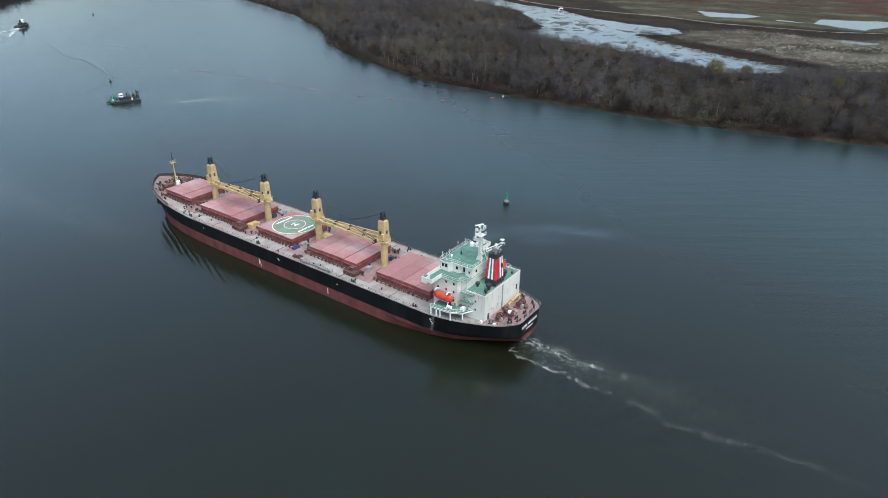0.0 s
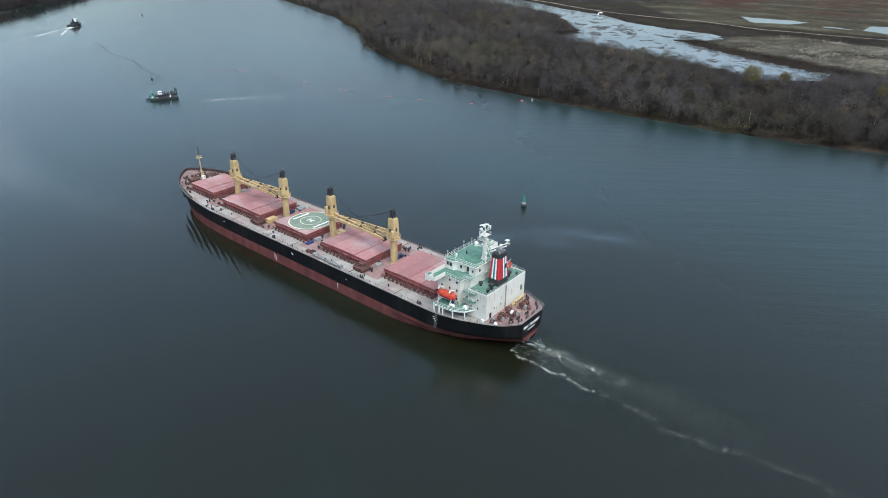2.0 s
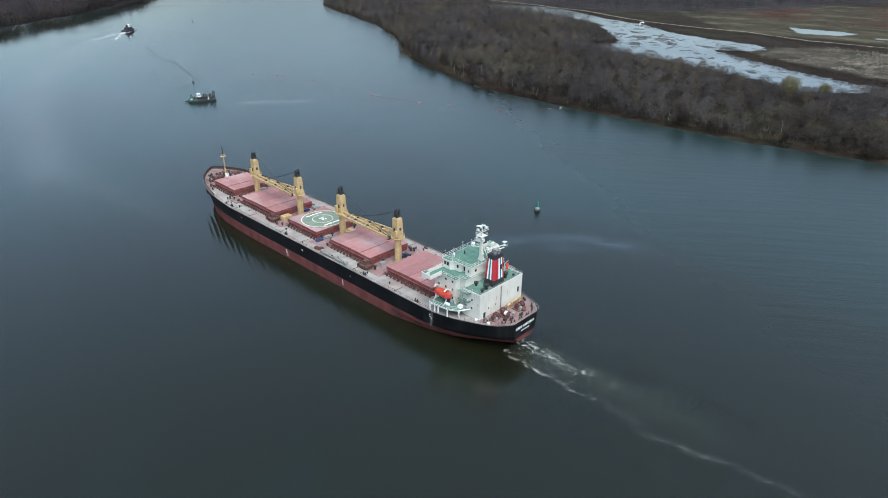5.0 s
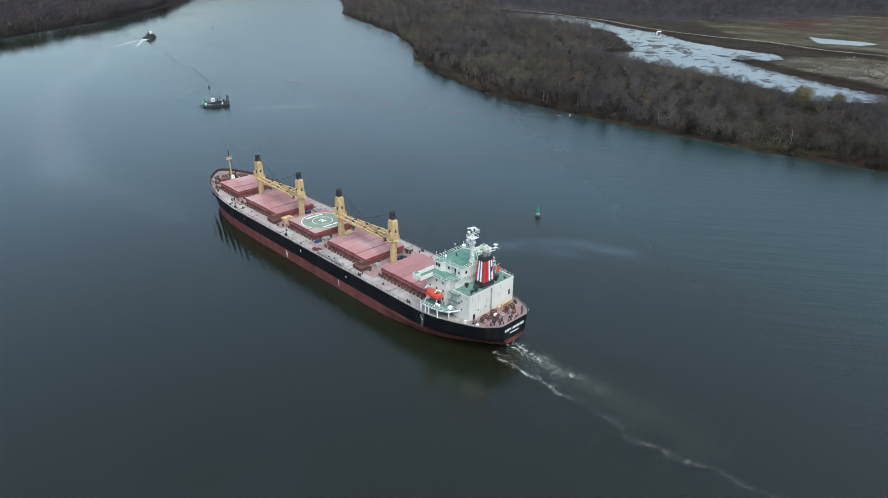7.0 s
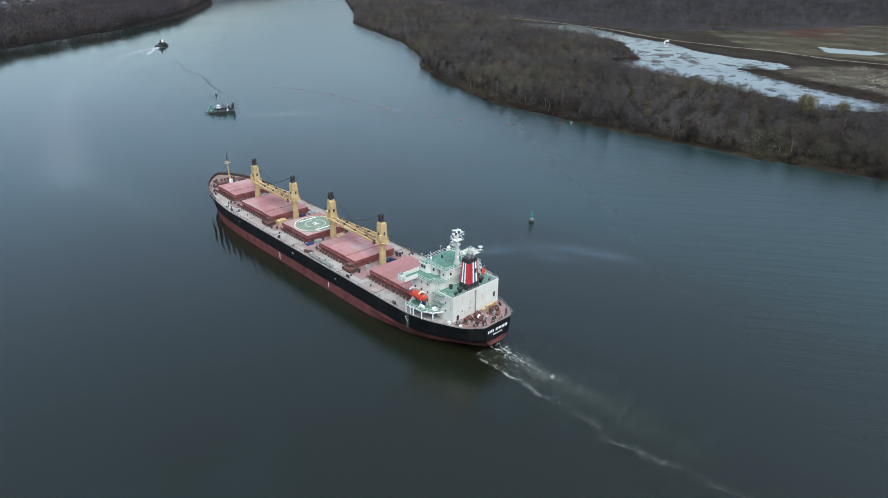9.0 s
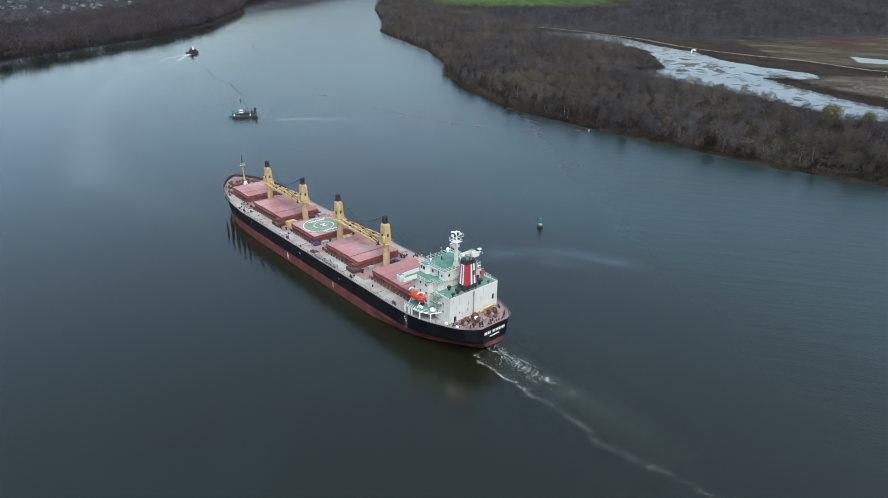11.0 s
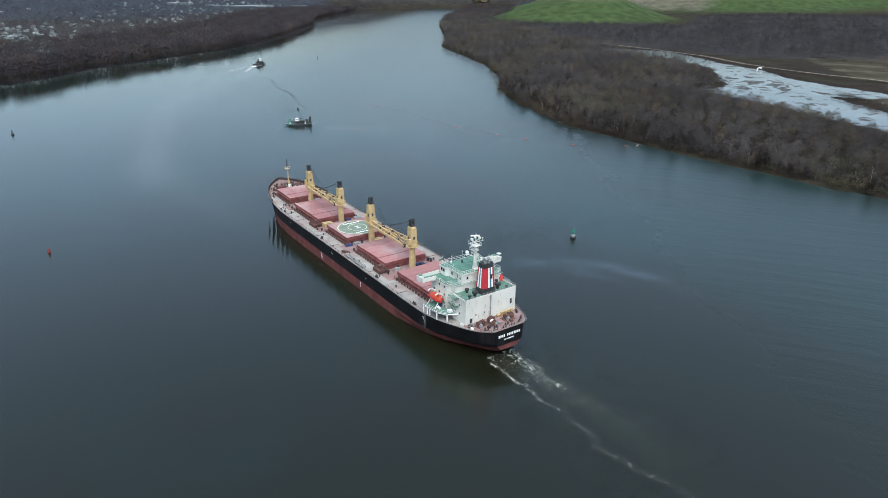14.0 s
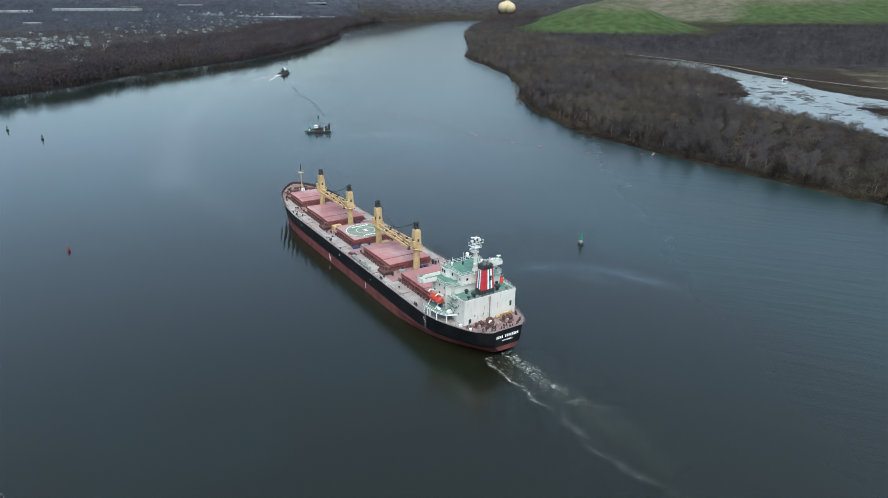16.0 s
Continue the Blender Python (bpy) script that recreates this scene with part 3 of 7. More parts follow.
# ---- the bulk carrier; x runs from its transom to its bow, y to port ----
DECK_HALF = [(0, 5.7), (2, 7.4), (5, 9.2), (10, 11.4), (15, 13.1), (20, 14.6), (26, 15.9), (32, 16.13), (150, 16.13), (160, 15.6), (168, 14.6),
             (176, 12.9), (182, 10.9), (187, 8.0), (190.5, 5.2), (193, 2.4), (194.3, 0.3)]
WATER_HALF = [(0, 0.2), (7, 1.2), (10, 3.2), (14, 5.6), (19, 9.2), (22, 10.6), (30, 13.4), (45, 15.9), (55, 16.1), (140, 16.1), (157, 15.0), (169, 12.8), (180, 8.6),
              (185, 4.5), (188, 1.2), (190, 0.25), (194.3, 0.2)]
KNUCKLE_Z = [(0, 6.35), (12, 5.2), (30, 4.0), (45, 3.0), (60, 2.0)]
KNUCKLE_HALF = [(0, 5.1), (5, 8.0), (10, 10.3), (20, 13.7), (30, 15.7), (45, 16.13), (60, 16.13)]
DECK_Z = [(0, 11.6), (8, 10.8), (18, 10.25), (30, 10.2), (150, 10.2), (170, 11.0), (194.3, 13.4)]
PAINT_Z = [(0, 6.0), (5, 5.2), (10, 4.7), (20, 4.4), (30, 4.8), (70, 4.9), (140, 5.0), (193, 5.4)]
KEEL_Z = [(0, 4.4), (3, 3.0), (7, 0.9), (10, -2), (186, -2), (189, 1.0), (194.3, 12.0)]
LEVELS = (0.0, 0.2, 0.4, 0.6, 0.8, 1.0)


def half_at(x, z):
    bd, bw, zd = lerp(DECK_HALF, x), lerp(WATER_HALF, x), deck_z(x)
    if x < 55:
        # the stern: flared sides above a knuckle, a hollow run below it
        zk, bk = lerp(KNUCKLE_Z, x), lerp(KNUCKLE_HALF, x)
        if z >= zk:
            return bk + (bd - bk) * min(1.0, (z - zk) / (zd - zk))
        return bw + (bk - bw) * max(0.0, (z - 0.9) / (zk - 0.9)) ** 1.15
    return bw + (bd - bw) * max(0.0, min(1.0, z / zd)) ** 1.25


def deck_z(x):
    return lerp(DECK_Z, x)


def rake(x):
    """Stations near the transom are drawn together."""
    return x + max(0.0, (6.0 - x) / 6.0) * 1.6


ship = thing("bulk_carrier", "black and red bulk carrier with four buff cranes and white superstructure", "ship", at=Matrix.Translation((0, 0, -0.9)))
STATIONS = sorted(set([0, 1, 2, 3.5, 5, 7, 9, 12, 15, 18, 22, 26, 30, 36, 45] + list(range(55, 146, 10)) + [150, 154, 158, 162, 166, 170, 173, 176, 179, 182,
                      184.5, 187, 189, 190.5, 192, 193, 194.3]))
for tint, name, material, label in (("low", "lower_hull", BOOT, "faded red antifouling below the black topsides"),
                                    ("high", "upper_hull", BLACK, "black painted hull side with pale scrapes")):
    g = Geo()
    for side in (1, -1):
        rows = []
        for x in STATIONS:
            zk, zd = lerp(KEEL_Z, x), deck_z(x)
            zp = max(lerp(PAINT_Z, x), zk + 0.02)
            lo, hi = (zk, zp) if tint == "low" else (zp, zd)
            rows.append([(rake(x), side * half_at(x, lo + (hi - lo) * s), lo + (hi - lo) * s) for s in LEVELS])
        g.rings(rows, False)
    x = 0
    zk, zp, zd = lerp(KEEL_Z, 0), lerp(PAINT_Z, 0), deck_z(0)
    lo, hi = (zk, zp) if tint == "low" else (zp, zd)
    pts = [(rake(0), half_at(0, lo + (hi - lo) * s), lo + (hi - lo) * s) for s in LEVELS]
    g.face(pts + [(px, -py, pz) for px, py, pz in reversed(pts)])
    if tint == "low":
        for i, xa in enumerate(STATIONS[:-1]):
            xb = STATIONS[i + 1]
            za, zb = lerp(KEEL_Z, xa), lerp(KEEL_Z, xb)
            g.face([(rake(xa), half_at(xa, za), za), (rake(xb), half_at(xb, zb), zb), (rake(xb), -half_at(xb, zb), zb), (rake(xa), -half_at(xa, za), za)])
    part(name, g, material, ship, label, smooth=False)

g = Geo()
rows = []
for x in STATIONS:
    b, z = lerp(DECK_HALF, x) - 0.06, deck_z(x)
    rows.append([(rake(x), b * s, z) for s in (1, 0.62, 0, -0.62, -1)])
g.rings(rows, False)
part("main_deck", g, DECK, ship, "weathered pale pinkish-grey deck plating")

# darker red oxide deck between and beside the hatches, and on the stern
for xa, xb, half in ((54.9, 63.9, 12.5), (86.9, 95.9, 12.5), (115.1, 124.4, 12.5), (151.1, 158.4, 12.0)):
    g = Geo()
    g.box(xa, xb, -half, half, deck_z(xa) + 0.01, deck_z(xb) + 0.05)
    part("cross_deck", g, DECK_RED, ship)
g = Geo()
st = [s for s in STATIONS if s <= 12]
g.rings([[(rake(x) + 0.15, (lerp(DECK_HALF, x) - 0.3) * s, deck_z(x) + 0.04) for s in (1, 0, -1)] for x in st], False)
part("stern_deck", g, DECK_RED, ship, "worn pink mooring deck")

# rubbing strake along the deck edge, and the bulwark round the bow
g = Geo()
for side in (1, -1):
    edge = [(rake(x), side * (lerp(DECK_HALF, x) + 0.02), deck_z(x)) for x in STATIONS if x <= 170]
    g.rings([[(x, y - side * 0.25, z + 0.28), (x, y, z + 0.28), (x, y, z - 0.1)] for x, y, z in edge], False)
part("deck_edge", g, DECK, ship)
g = Geo()
for side in (1, -1):
    edge = [(x, side * lerp(DECK_HALF, x), deck_z(x)) for x in STATIONS if x >= 166]
    g.rings([[(x, y, z - 0.05), (x + 0.1, y + side * 0.1, z + 1.35), (x - 0.15, y - side * 0.25, z + 1.35), (x - 0.15, y - side * 0.25, z - 0.05)]
             for x, y, z in edge], False)
BOW_RED = mat("dark_bow_steel", (0.040, 0.026, 0.025), 0.8, 0, 0.35, 1.0, (0.075, 0.055, 0.05), 0.4, 0.5)
part("bow_bulwark", g, BOW_RED, ship, "rust-brown bulwark round the bow")
g = Geo()
for side in (1, -1):
    edge = [(x, side * (lerp(DECK_HALF, x) + 0.16), deck_z(x)) for x in STATIONS if x >= 166]
    g.rings([[(x + 0.12, y, z - 0.15), (x + 0.12, y, z + 1.28)] for x, y, z in edge], False)
part("bow_plating", g, DECK, ship, "pale bulwark plating at the bow")

# deck rails
post_me = Geo().tube((0, 0, 0), (0, 0, 1.1), 0.05, n=4).mesh("post", RUST)
for side in (1, -1):
    xs = np.arange(26, 167, 2.9)
    g = Geo()
    for h in (0.55, 1.1):
        g.path([(x, side * (lerp(DECK_HALF, x) - 0.2), deck_z(x) + h) for x in xs[::3]], 0.035, 4)
    rail = part("deck_rail", g, RUST, ship, "thin brown deck railing")
    for x in xs:
        part("post", post_me, None, rail, at=Matrix.Translation((x, side * (lerp(DECK_HALF, x) - 0.2), deck_z(x))))
xs = [1.9, 2.5, 3.5, 5, 7, 9, 11, 13, 15, 17, 19]
pts = [(x, lerp(DECK_HALF, x) - 0.2, deck_z(x)) for x in reversed(xs)] + [(1.9, y, deck_z(1)) for y in (3, 0, -3)] + \
      [(x, -lerp(DECK_HALF, x) + 0.2, deck_z(x)) for x in xs]
g = Geo()
for h in (0.55, 1.1):
    g.path([(x, y, z + h) for x, y, z in pts], 0.04, 4)
rail = part("stern_rail", g, DECK, ship, "pale stern railing")
for p in pts:
    part("post", post_me, None, rail, at=Matrix.Translation(p))

# hatches
HATCHES = [(32.6, 54.8), (64.0, 86.8), (96.0, 115.0), (124.5, 151.0), (158.5, 176.0)]
stay_me = Geo().solid([(-0.12, 0, 0), (0.12, 0, 0), (0.12, 0.7, 0), (-0.12, 0.7, 0), (-0.12, 0, 1.8), (0.12, 0, 1.8), (0.12, 0.12, 1.8), (-0.12, 0.12, 1.8)]).mesh("stay", RUST)
for hi, (xa, xb) in enumerate(HATCHES):
    z0, half = deck_z((xa + xb) / 2), (9.0 if hi < 4 else 8.4)
    top, n = z0 + 3.05, (4 if hi != 4 else 3)
    ya = half * (0.86 if hi == 4 else 1.0)
    g = Geo()
    ring = [[(xa + o, -half + o), (xb - o, -half + o), (xb - o, half - o), (xa + o, half - o)] for o in (0.05, 0.35)]
    g.rings([[(x, y, zz) for x, y in ring[0]] for zz in (z0, z0 + 1.85)] + [[(xa - 0.3, -half - 0.35, z0 + 1.85), (xb + 0.3, -half - 0.35, z0 + 1.85), (xb + 0.3, half + 0.35, z0 + 1.85), (xa - 0.3, half + 0.35, z0 + 1.85)],
            [(xa - 0.3, -half - 0.35, z0 + 2.0), (xb + 0.3, -half - 0.35, z0 + 2.0), (xb + 0.3, half + 0.35, z0 + 2.0), (xa - 0.3, half + 0.35, z0 + 2.0)]])
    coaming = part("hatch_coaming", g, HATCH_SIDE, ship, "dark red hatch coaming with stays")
    for k in range(int((xb - xa) / 1.7)):
        for s in (1, -1):
            m = Matrix.Translation((xa + 0.9 + k * 1.7, s * (half - 0.05), z0))
            part("stay", stay_me, None, coaming, at=m if s == 1 else m @ pose(0, 0, 0, 0, 0, 180))
    cover = None
    step = (xb - xa) / n
    for k in range(n):
        g = Geo()
        a, b = xa + k * step + (0.06 if k else -0.15), xa + (k + 1) * step - (0.06 if k < n - 1 else -0.15)
        lift = 0.16 if k in (1, 2) else 0.0
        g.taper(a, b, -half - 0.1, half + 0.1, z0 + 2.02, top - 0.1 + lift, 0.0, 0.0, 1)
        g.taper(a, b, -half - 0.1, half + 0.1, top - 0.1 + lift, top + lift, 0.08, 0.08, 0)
        if k == n - 1 or k == 0:
            e = a - 0.02 if k == 0 else b + 0.02
            for j in range(9):
                y = -half + 0.5 + j * (2 * half - 1) / 8
                g.box(e - 0.08, e + 0.08, y - 0.1, y + 0.1, z0 + 2.05, top - 0.15, 1)
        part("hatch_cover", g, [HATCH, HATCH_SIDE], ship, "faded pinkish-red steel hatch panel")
    # walkway pipe and its brackets along the coaming
    for s in (1, -1):
        g = Geo()
        for dy, dz in ((1.05, 0.75), (1.35, 0.45), (1.2, 1.2)):
            g.tube((xa - 0.6, s * (half + dy), z0 + dz), (xb + 0.6, s * (half + dy), z0 + dz), 0.10, n=5)
        k = xa
        while k < xb:
            g.box(k, k + 0.16, s * (half + 1.2) - 0.3, s * (half + 1.2) + 0.3, z0, z0 + 1.25)
            k += 1.9
        part("deck_pipe", g, RUST, ship, "brown deck pipes on brackets")

# helicopter landing circle on the middle hatch
HX, HY, HZ = 104.6, -0.4, deck_z(105) + 3.05 + 0.20


def disc(r0, r1, z0, z1, n=48):
    g = Geo()
    if r0 == 0:
        return g.prism([(HX + r1 * math.cos(6.28319 * i / n), HY + r1 * math.sin(6.28319 * i / n)) for i in range(n)], z0, z1)
    for i in range(n):
        a, b = 6.28319 * i / n, 6.28319 * (i + 1) / n
        g.face([(HX + r * math.cos(t), HY + r * math.sin(t), z1) for r, t in ((r0, a), (r1, a), (r1, b), (r0, b))])
    return g


heli = part("helideck", disc(0, 8.6, HZ - 0.18, HZ), HELI_GREEN, ship, "faded green landing circle")
part("outer_ring", disc(8.2, 8.6, HZ, HZ + 0.012), HELI_YELLOW, heli, "faded cream ring")
part("inner_ring", disc(3.95, 4.2, HZ, HZ + 0.012), HELI_YELLOW, heli, "faded yellow ring")
g = Geo()
g.box(HX - 1.1, HX - 0.75, HY - 1.2, HY + 1.2, HZ, HZ + 0.014)
g.box(HX + 0.75, HX + 1.1, HY - 1.2, HY + 1.2, HZ, HZ + 0.014)
g.box(HX - 0.75, HX + 0.75, HY - 0.2, HY + 0.2, HZ, HZ + 0.014)
part("letter_h", g, CLEAN_WHITE, heli, "white letter H")
for s in (1, -1):
    y = -3.9
    for wd in (0.9, 0.6, 0.8, 0.35, 0.9, 0.7, 0.9, 0.5):
        part("text_bar", Geo().box(HX + s * 6.0 - 0.42, HX + s * 6.0 + 0.42, HY + y, HY + y + wd, HZ, HZ + 0.014), CLEAN_WHITE, heli)
        y += wd + 0.28


# cranes
def crane(x, way, jib_y, length):
    """A deck crane whose jib rests fore-and-aft; way +1: towards the bow."""
    z = deck_z(x)
    g = Geo()
    g.rings([[(x + r * math.cos(6.28319 * (i + 0.5) / 12), r * math.sin(6.28319 * (i + 0.5) / 12), zz) for i in range(12)]
             for r, zz in ((1.6, z), (1.5, z + 0.6), (1.3, z + 0.7), (1.22, z + 9.2), (1.7, z + 9.5), (1.7, z + 9.9))])
    c = part("crane", g, YELLOW, ship, "buff deck crane with a black head")
    g = Geo()
    g.taper(x - 1.5, x + 1.5, -1.4, 1.4, z + 9.9, z + 16.9, 0.22, 0.22)
    g.taper(x - 1.28, x + 1.28, -1.18, 1.18, z + 16.9, z + 17.6, 0.3, 0.28)
    part("crane_house", g, YELLOW, c)
    g = Geo()
    for i in range(16):
        a, b = 6.28319 * i / 16, 6.28319 * (i + 1) / 16
        g.path([(x + 2.4 * math.cos(a), 2.4 * math.sin(a), z + 10.9), (x + 2.4 * math.cos(b), 2.4 * math.sin(b), z + 10.9)], 0.05, 4)
        g.tube((x + 2.4 * math.cos(a), 2.4 * math.sin(a), z + 9.9), (x + 2.4 * math.cos(a), 2.4 * math.sin(a), z + 10.9), 0.04, n=4)
    g.prism([(x + 2.5 * math.cos(6.28319 * i / 16), 2.5 * math.sin(6.28319 * i / 16)) for i in range(16)], z + 9.75, z + 9.9)
    part("platform", g, YELLOW, c, "narrow round platform with a rail")
    g = Geo()
    g.taper(x - 0.95, x + 0.95, -0.9, 0.9, z + 17.6, z + 18.5, 0.15, 0.1)
    g.taper(x - 0.75, x + 0.75, -0.85, -0.25, z + 18.5, z + 20.5, 0.4, 0.1)
    g.taper(x - 0.75, x + 0.75, 0.25, 0.85, z + 18.5, z + 20.5, 0.4, 0.1)
    g.tube((x, -0.9, z + 19.9), (x, 0.9, z + 19.9), 0.5, n=10)
    part("crane_head", g, DARK, c, "black sheave head")
    # windows, door and lamp on the house
    for yy, zz, sx in ((1.36, 12.9, 0.45), (-1.36, 12.9, 0.45)):
        part("house_opening", Geo().box(x - sx + 0.2 * way, x + sx + 0.2 * way, min(yy, yy * 0.97), max(yy, yy * 0.97), z + 12.2, z + 13.6), DARK, c)
    for sgn in (1, -1):
        part("house_opening", Geo().box(x + sgn * 1.42 - 0.06, x + sgn * 1.42 + 0.06, -0.4, 0.35, z + 12.6, z + 13.8), DARK, c)
    g = Geo()
    g.box(x - way * 1.0 - 0.5, x - way * 1.0 + 0.5, 1.3, 2.1, z + 10.6, z + 13.0)
    part("operator_cab", g, YELLOW, c)
    # jib: two box chords with cross ties, feet on the house, tip at the next crane
    x0, x1, zj0, zj1 = x + way * 1.5, x + way * (1.5 + length), z + 10.3, z + 9.3
    g = Geo()
    for s in (-1, 1):
        ya, yb = jib_y + s * 1.25, jib_y + s * 0.6
        g.solid([(x0, ya - 0.26, zj0 - 0.5), (x1, yb - 0.2, zj1 - 0.35), (x1, yb + 0.2, zj1 - 0.35), (x0, ya + 0.26, zj0 - 0.5),
                 (x0, ya - 0.26, zj0 + 0.5), (x1, yb - 0.2, zj1 + 0.3), (x1, yb + 0.2, zj1 + 0.3), (x0, ya + 0.26, zj0 + 0.5)])
    for j in range(1, 12):
        t = j / 12
        xx, zz, w = x0 + (x1 - x0) * t, zj0 + (zj1 - zj0) * t, 1.25 - 0.65 * t
        g.box(xx - 0.12, xx + 0.12, jib_y - w, jib_y + w, zz - 0.12, zz + 0.12)
        if j % 3 == 1:
            g.box(xx - 0.5, xx + 0.5, jib_y + w - 0.1, jib_y + w + 0.4, zz + 0.3, zz + 0.75)
    jib = part("jib", g, YELLOW, c, "twin-beam jib lowered to rest")
    part("sheave", Geo().tube((x1 - way * 0.4, jib_y - 0.8, zj1 - 0.2), (x1 - way * 0.4, jib_y + 0.8, zj1 - 0.2), 0.65, n=10), DARK, jib, "dark sheave at the jib tip")
    for t in (0.3, 0.55, 0.8):
        part("sheave", Geo().tube((x0 + (x1 - x0) * t, jib_y - 0.4, zj0 + (zj1 - zj0) * t + 0.4), (x0 + (x1 - x0) * t, jib_y + 0.4, zj0 + (zj1 - zj0) * t + 0.4), 0.4, n=8), DARK, jib)
    g = Geo()
    for s in (-0.5, 0.5):
        sag = [(x + (x1 - x) * t, s + (jib_y - 0) * t, z + 20.0 + (zj1 + 0.3 - z - 20.0) * t - 1.3 * math.sin(math.pi * t)) for t in (0, 0.2, 0.4, 0.6, 0.8, 1)]
        g.path(sag, 0.075, 4)
    part("cable", g, DARK, c, "black luffing wires")
    # crane foot: vents and a store box
    return c


for x, way, jy, ln in ((152.8, -1, 1.35, 29.5), (119.4, 1, -1.35, 29.5), (91.0, -1, 1.35, 28.0), (59.0, 1, -1.35, 28.0)):
    crane(x, way, jy, ln)

# clutter on the cross decks
for x, y, sx, sy, sz, mt, nm, lb in (
        (121.0, 6.2, 1.5, 2.1, 1.8, YELLOW, "store_box", "buff deck store box"), (88.9, -2.2, 2.4, 2.0, 2.3, YELLOW, "store_box", "buff deck store box"),
        (93.9, 9.2, 0.8, 1.5, 0.8, BLUE, "tarpaulin_roll", "blue covered bundle"), (93.7, 5.4, 1.1, 1.4, 0.9, GREY, "valve_chest", ""),
        (60.8, -4.6, 1.0, 1.7, 0.9, BLUE, "tarpaulin_roll", "blue covered bundle"), (56.6, -8.5, 1.4, 2.2, 1.2, GREY, "valve_chest", ""),
        (122.7, -5.0, 0.8, 1.3, 0.9, BLUE, "tarpaulin_roll", "blue covered bundle"), (122.4, -9.5, 1.3, 1.6, 1.1, GREY, "valve_chest", ""),
        (117.0, -8.6, 1.3, 2.0, 1.1, GREY, "valve_chest", ""), (88.6, 6.4, 0.9, 1.6, 1.1, RUST, "valve_chest", ""), (156.5, 5.4, 1.0, 1.7, 1.2, RUST, "valve_chest", ""),
        (156.9, -5.0, 1.0, 1.7, 1.2, GREY, "valve_chest", ""), (61.6, 5.2, 0.8, 1.2, 1.0, GREY, "valve_chest", ""), (57.0, 4.4, 0.9, 1.5, 1.0, RUST, "valve_chest", "")):
    z = deck_z(x)
    g = Geo()
    g.taper(x - sx, x + sx, y - sy, y + sy, z + 0.02, z + sz, 0.12, 0.12)
    g.box(x - sx * 0.7, x + sx * 0.7, y - sy * 0.25, y + sy * 0.25, z + sz - 0.02, z + sz + 0.18)
    part(nm, g, mt, ship, lb)
vent_me = Geo().tube((0, 0, 0), (0, 0, 1.0), 0.32, n=8).tube((0, 0, 1.0), (0, 0, 1.45), 0.62, 0.45, n=8).mesh("mushroom_vent", DARK)
rng = random.Random(5)
for xa, xb in ((55.3, 63.5), (87.4, 95.5), (115.5, 124.0), (151.5, 158.0)):
    for k in range(11):
        x, y = rng.uniform(xa, xb), rng.choice((-1, 1)) * rng.uniform(2.8, 11.5)
        part("mushroom_vent", vent_me, None, ship, at=Matrix.Translation((x, y, deck_z(x) + 0.03)) @ Matrix.Scale(rng.uniform(0.6, 1.1), 4))
for k in range(26):
    x, s = rng.uniform(35, 160), rng.choice((1, 1, -1))
    part("mushroom_vent", vent_me, None, ship, at=Matrix.Translation((x, s * rng.uniform(11.4, 15.2), deck_z(x))) @ Matrix.Scale(rng.uniform(0.4, 0.75), 4))


# rust-brown cargo grabs parked by the hatch corners
def grab(x, y):
    z = deck_z(x)
    g = Geo()
    ring = []
    for w, h in ((1.5, 0.05), (2.4, 0.9), (2.6, 1.6)):
        ring.append([(x + sx * w, y + sy * 1.9 * (0.8 + 0.1 * h), z + h) for sx, sy in ((-1, -1), (1, -1), (1, 1), (-1, 1))])
    g.rings(ring)
    for sx in (-1, 1):
        for sy in (-1, 1):
            g.tube((x + sx * 2.3, y + sy * 1.6, z + 1.6), (x + sx * 0.5, y + sy * 0.4, z + 2.7), 0.14, n=5)
    g.box(x - 0.9, x + 0.9, y - 0.8, y + 0.8, z + 2.5, z + 3.0)
    for j in range(5):
        xx = x - 2.2 + j * 1.1
        g.box(xx - 0.08, xx + 0.08, y - 2.05, y + 2.05, z + 0.5, z + 1.75)
    return part("cargo_grab", g, RUST, ship, "rust-brown cargo grab on deck")


grab(63.6, 11.3)
grab(123.6, 10.8)
# white locker on deck near the forward grab
part("hatch_lamp", Geo().box(121.8, 122.6, 10.6, 11.4, deck_z(120), deck_z(120) + 1.1), CLEAN_WHITE, ship, "small white locker")
# accommodation ladder stowed along the port rail
g = Geo()
zz = deck_z(80)
g.box(71.0, 84.0, 14.3, 15.3, zz + 0.35, zz + 0.6)
for k in range(14):
    g.box(71.2 + k * 0.95, 71.3 + k * 0.95, 14.3, 15.3, zz + 0.6, zz + 1.0)
g.box(70.2, 71.4, 14.0, 15.4, zz, zz + 1.1)
g.box(83.6, 84.8, 14.0, 15.4, zz, zz + 1.3)
part("gangway", g, GREY, ship, "grey accommodation ladder stowed by the rail")
g = Geo()
for k in range(6):
    g.box(86.5 + k * 0.5, 86.8 + k * 0.5, 12.4 + 0.25 * k, 14.4 + 0.1 * k, zz, zz + 0.5 + 0.25 * (k % 3))
part("mooring_gear", g, RUST, ship)
# plating seams and scuffs on the side decks
for x in (44.0, 66.0, 98.0, 112.0, 135.0, 147.0):
    for y in (11.4, -15.6):
        part("cross_pipe", Geo().box(x, x + 0.12, y, y + 4.2, deck_z(x) + 0.01, deck_z(x) + 0.14), RUST, ship)

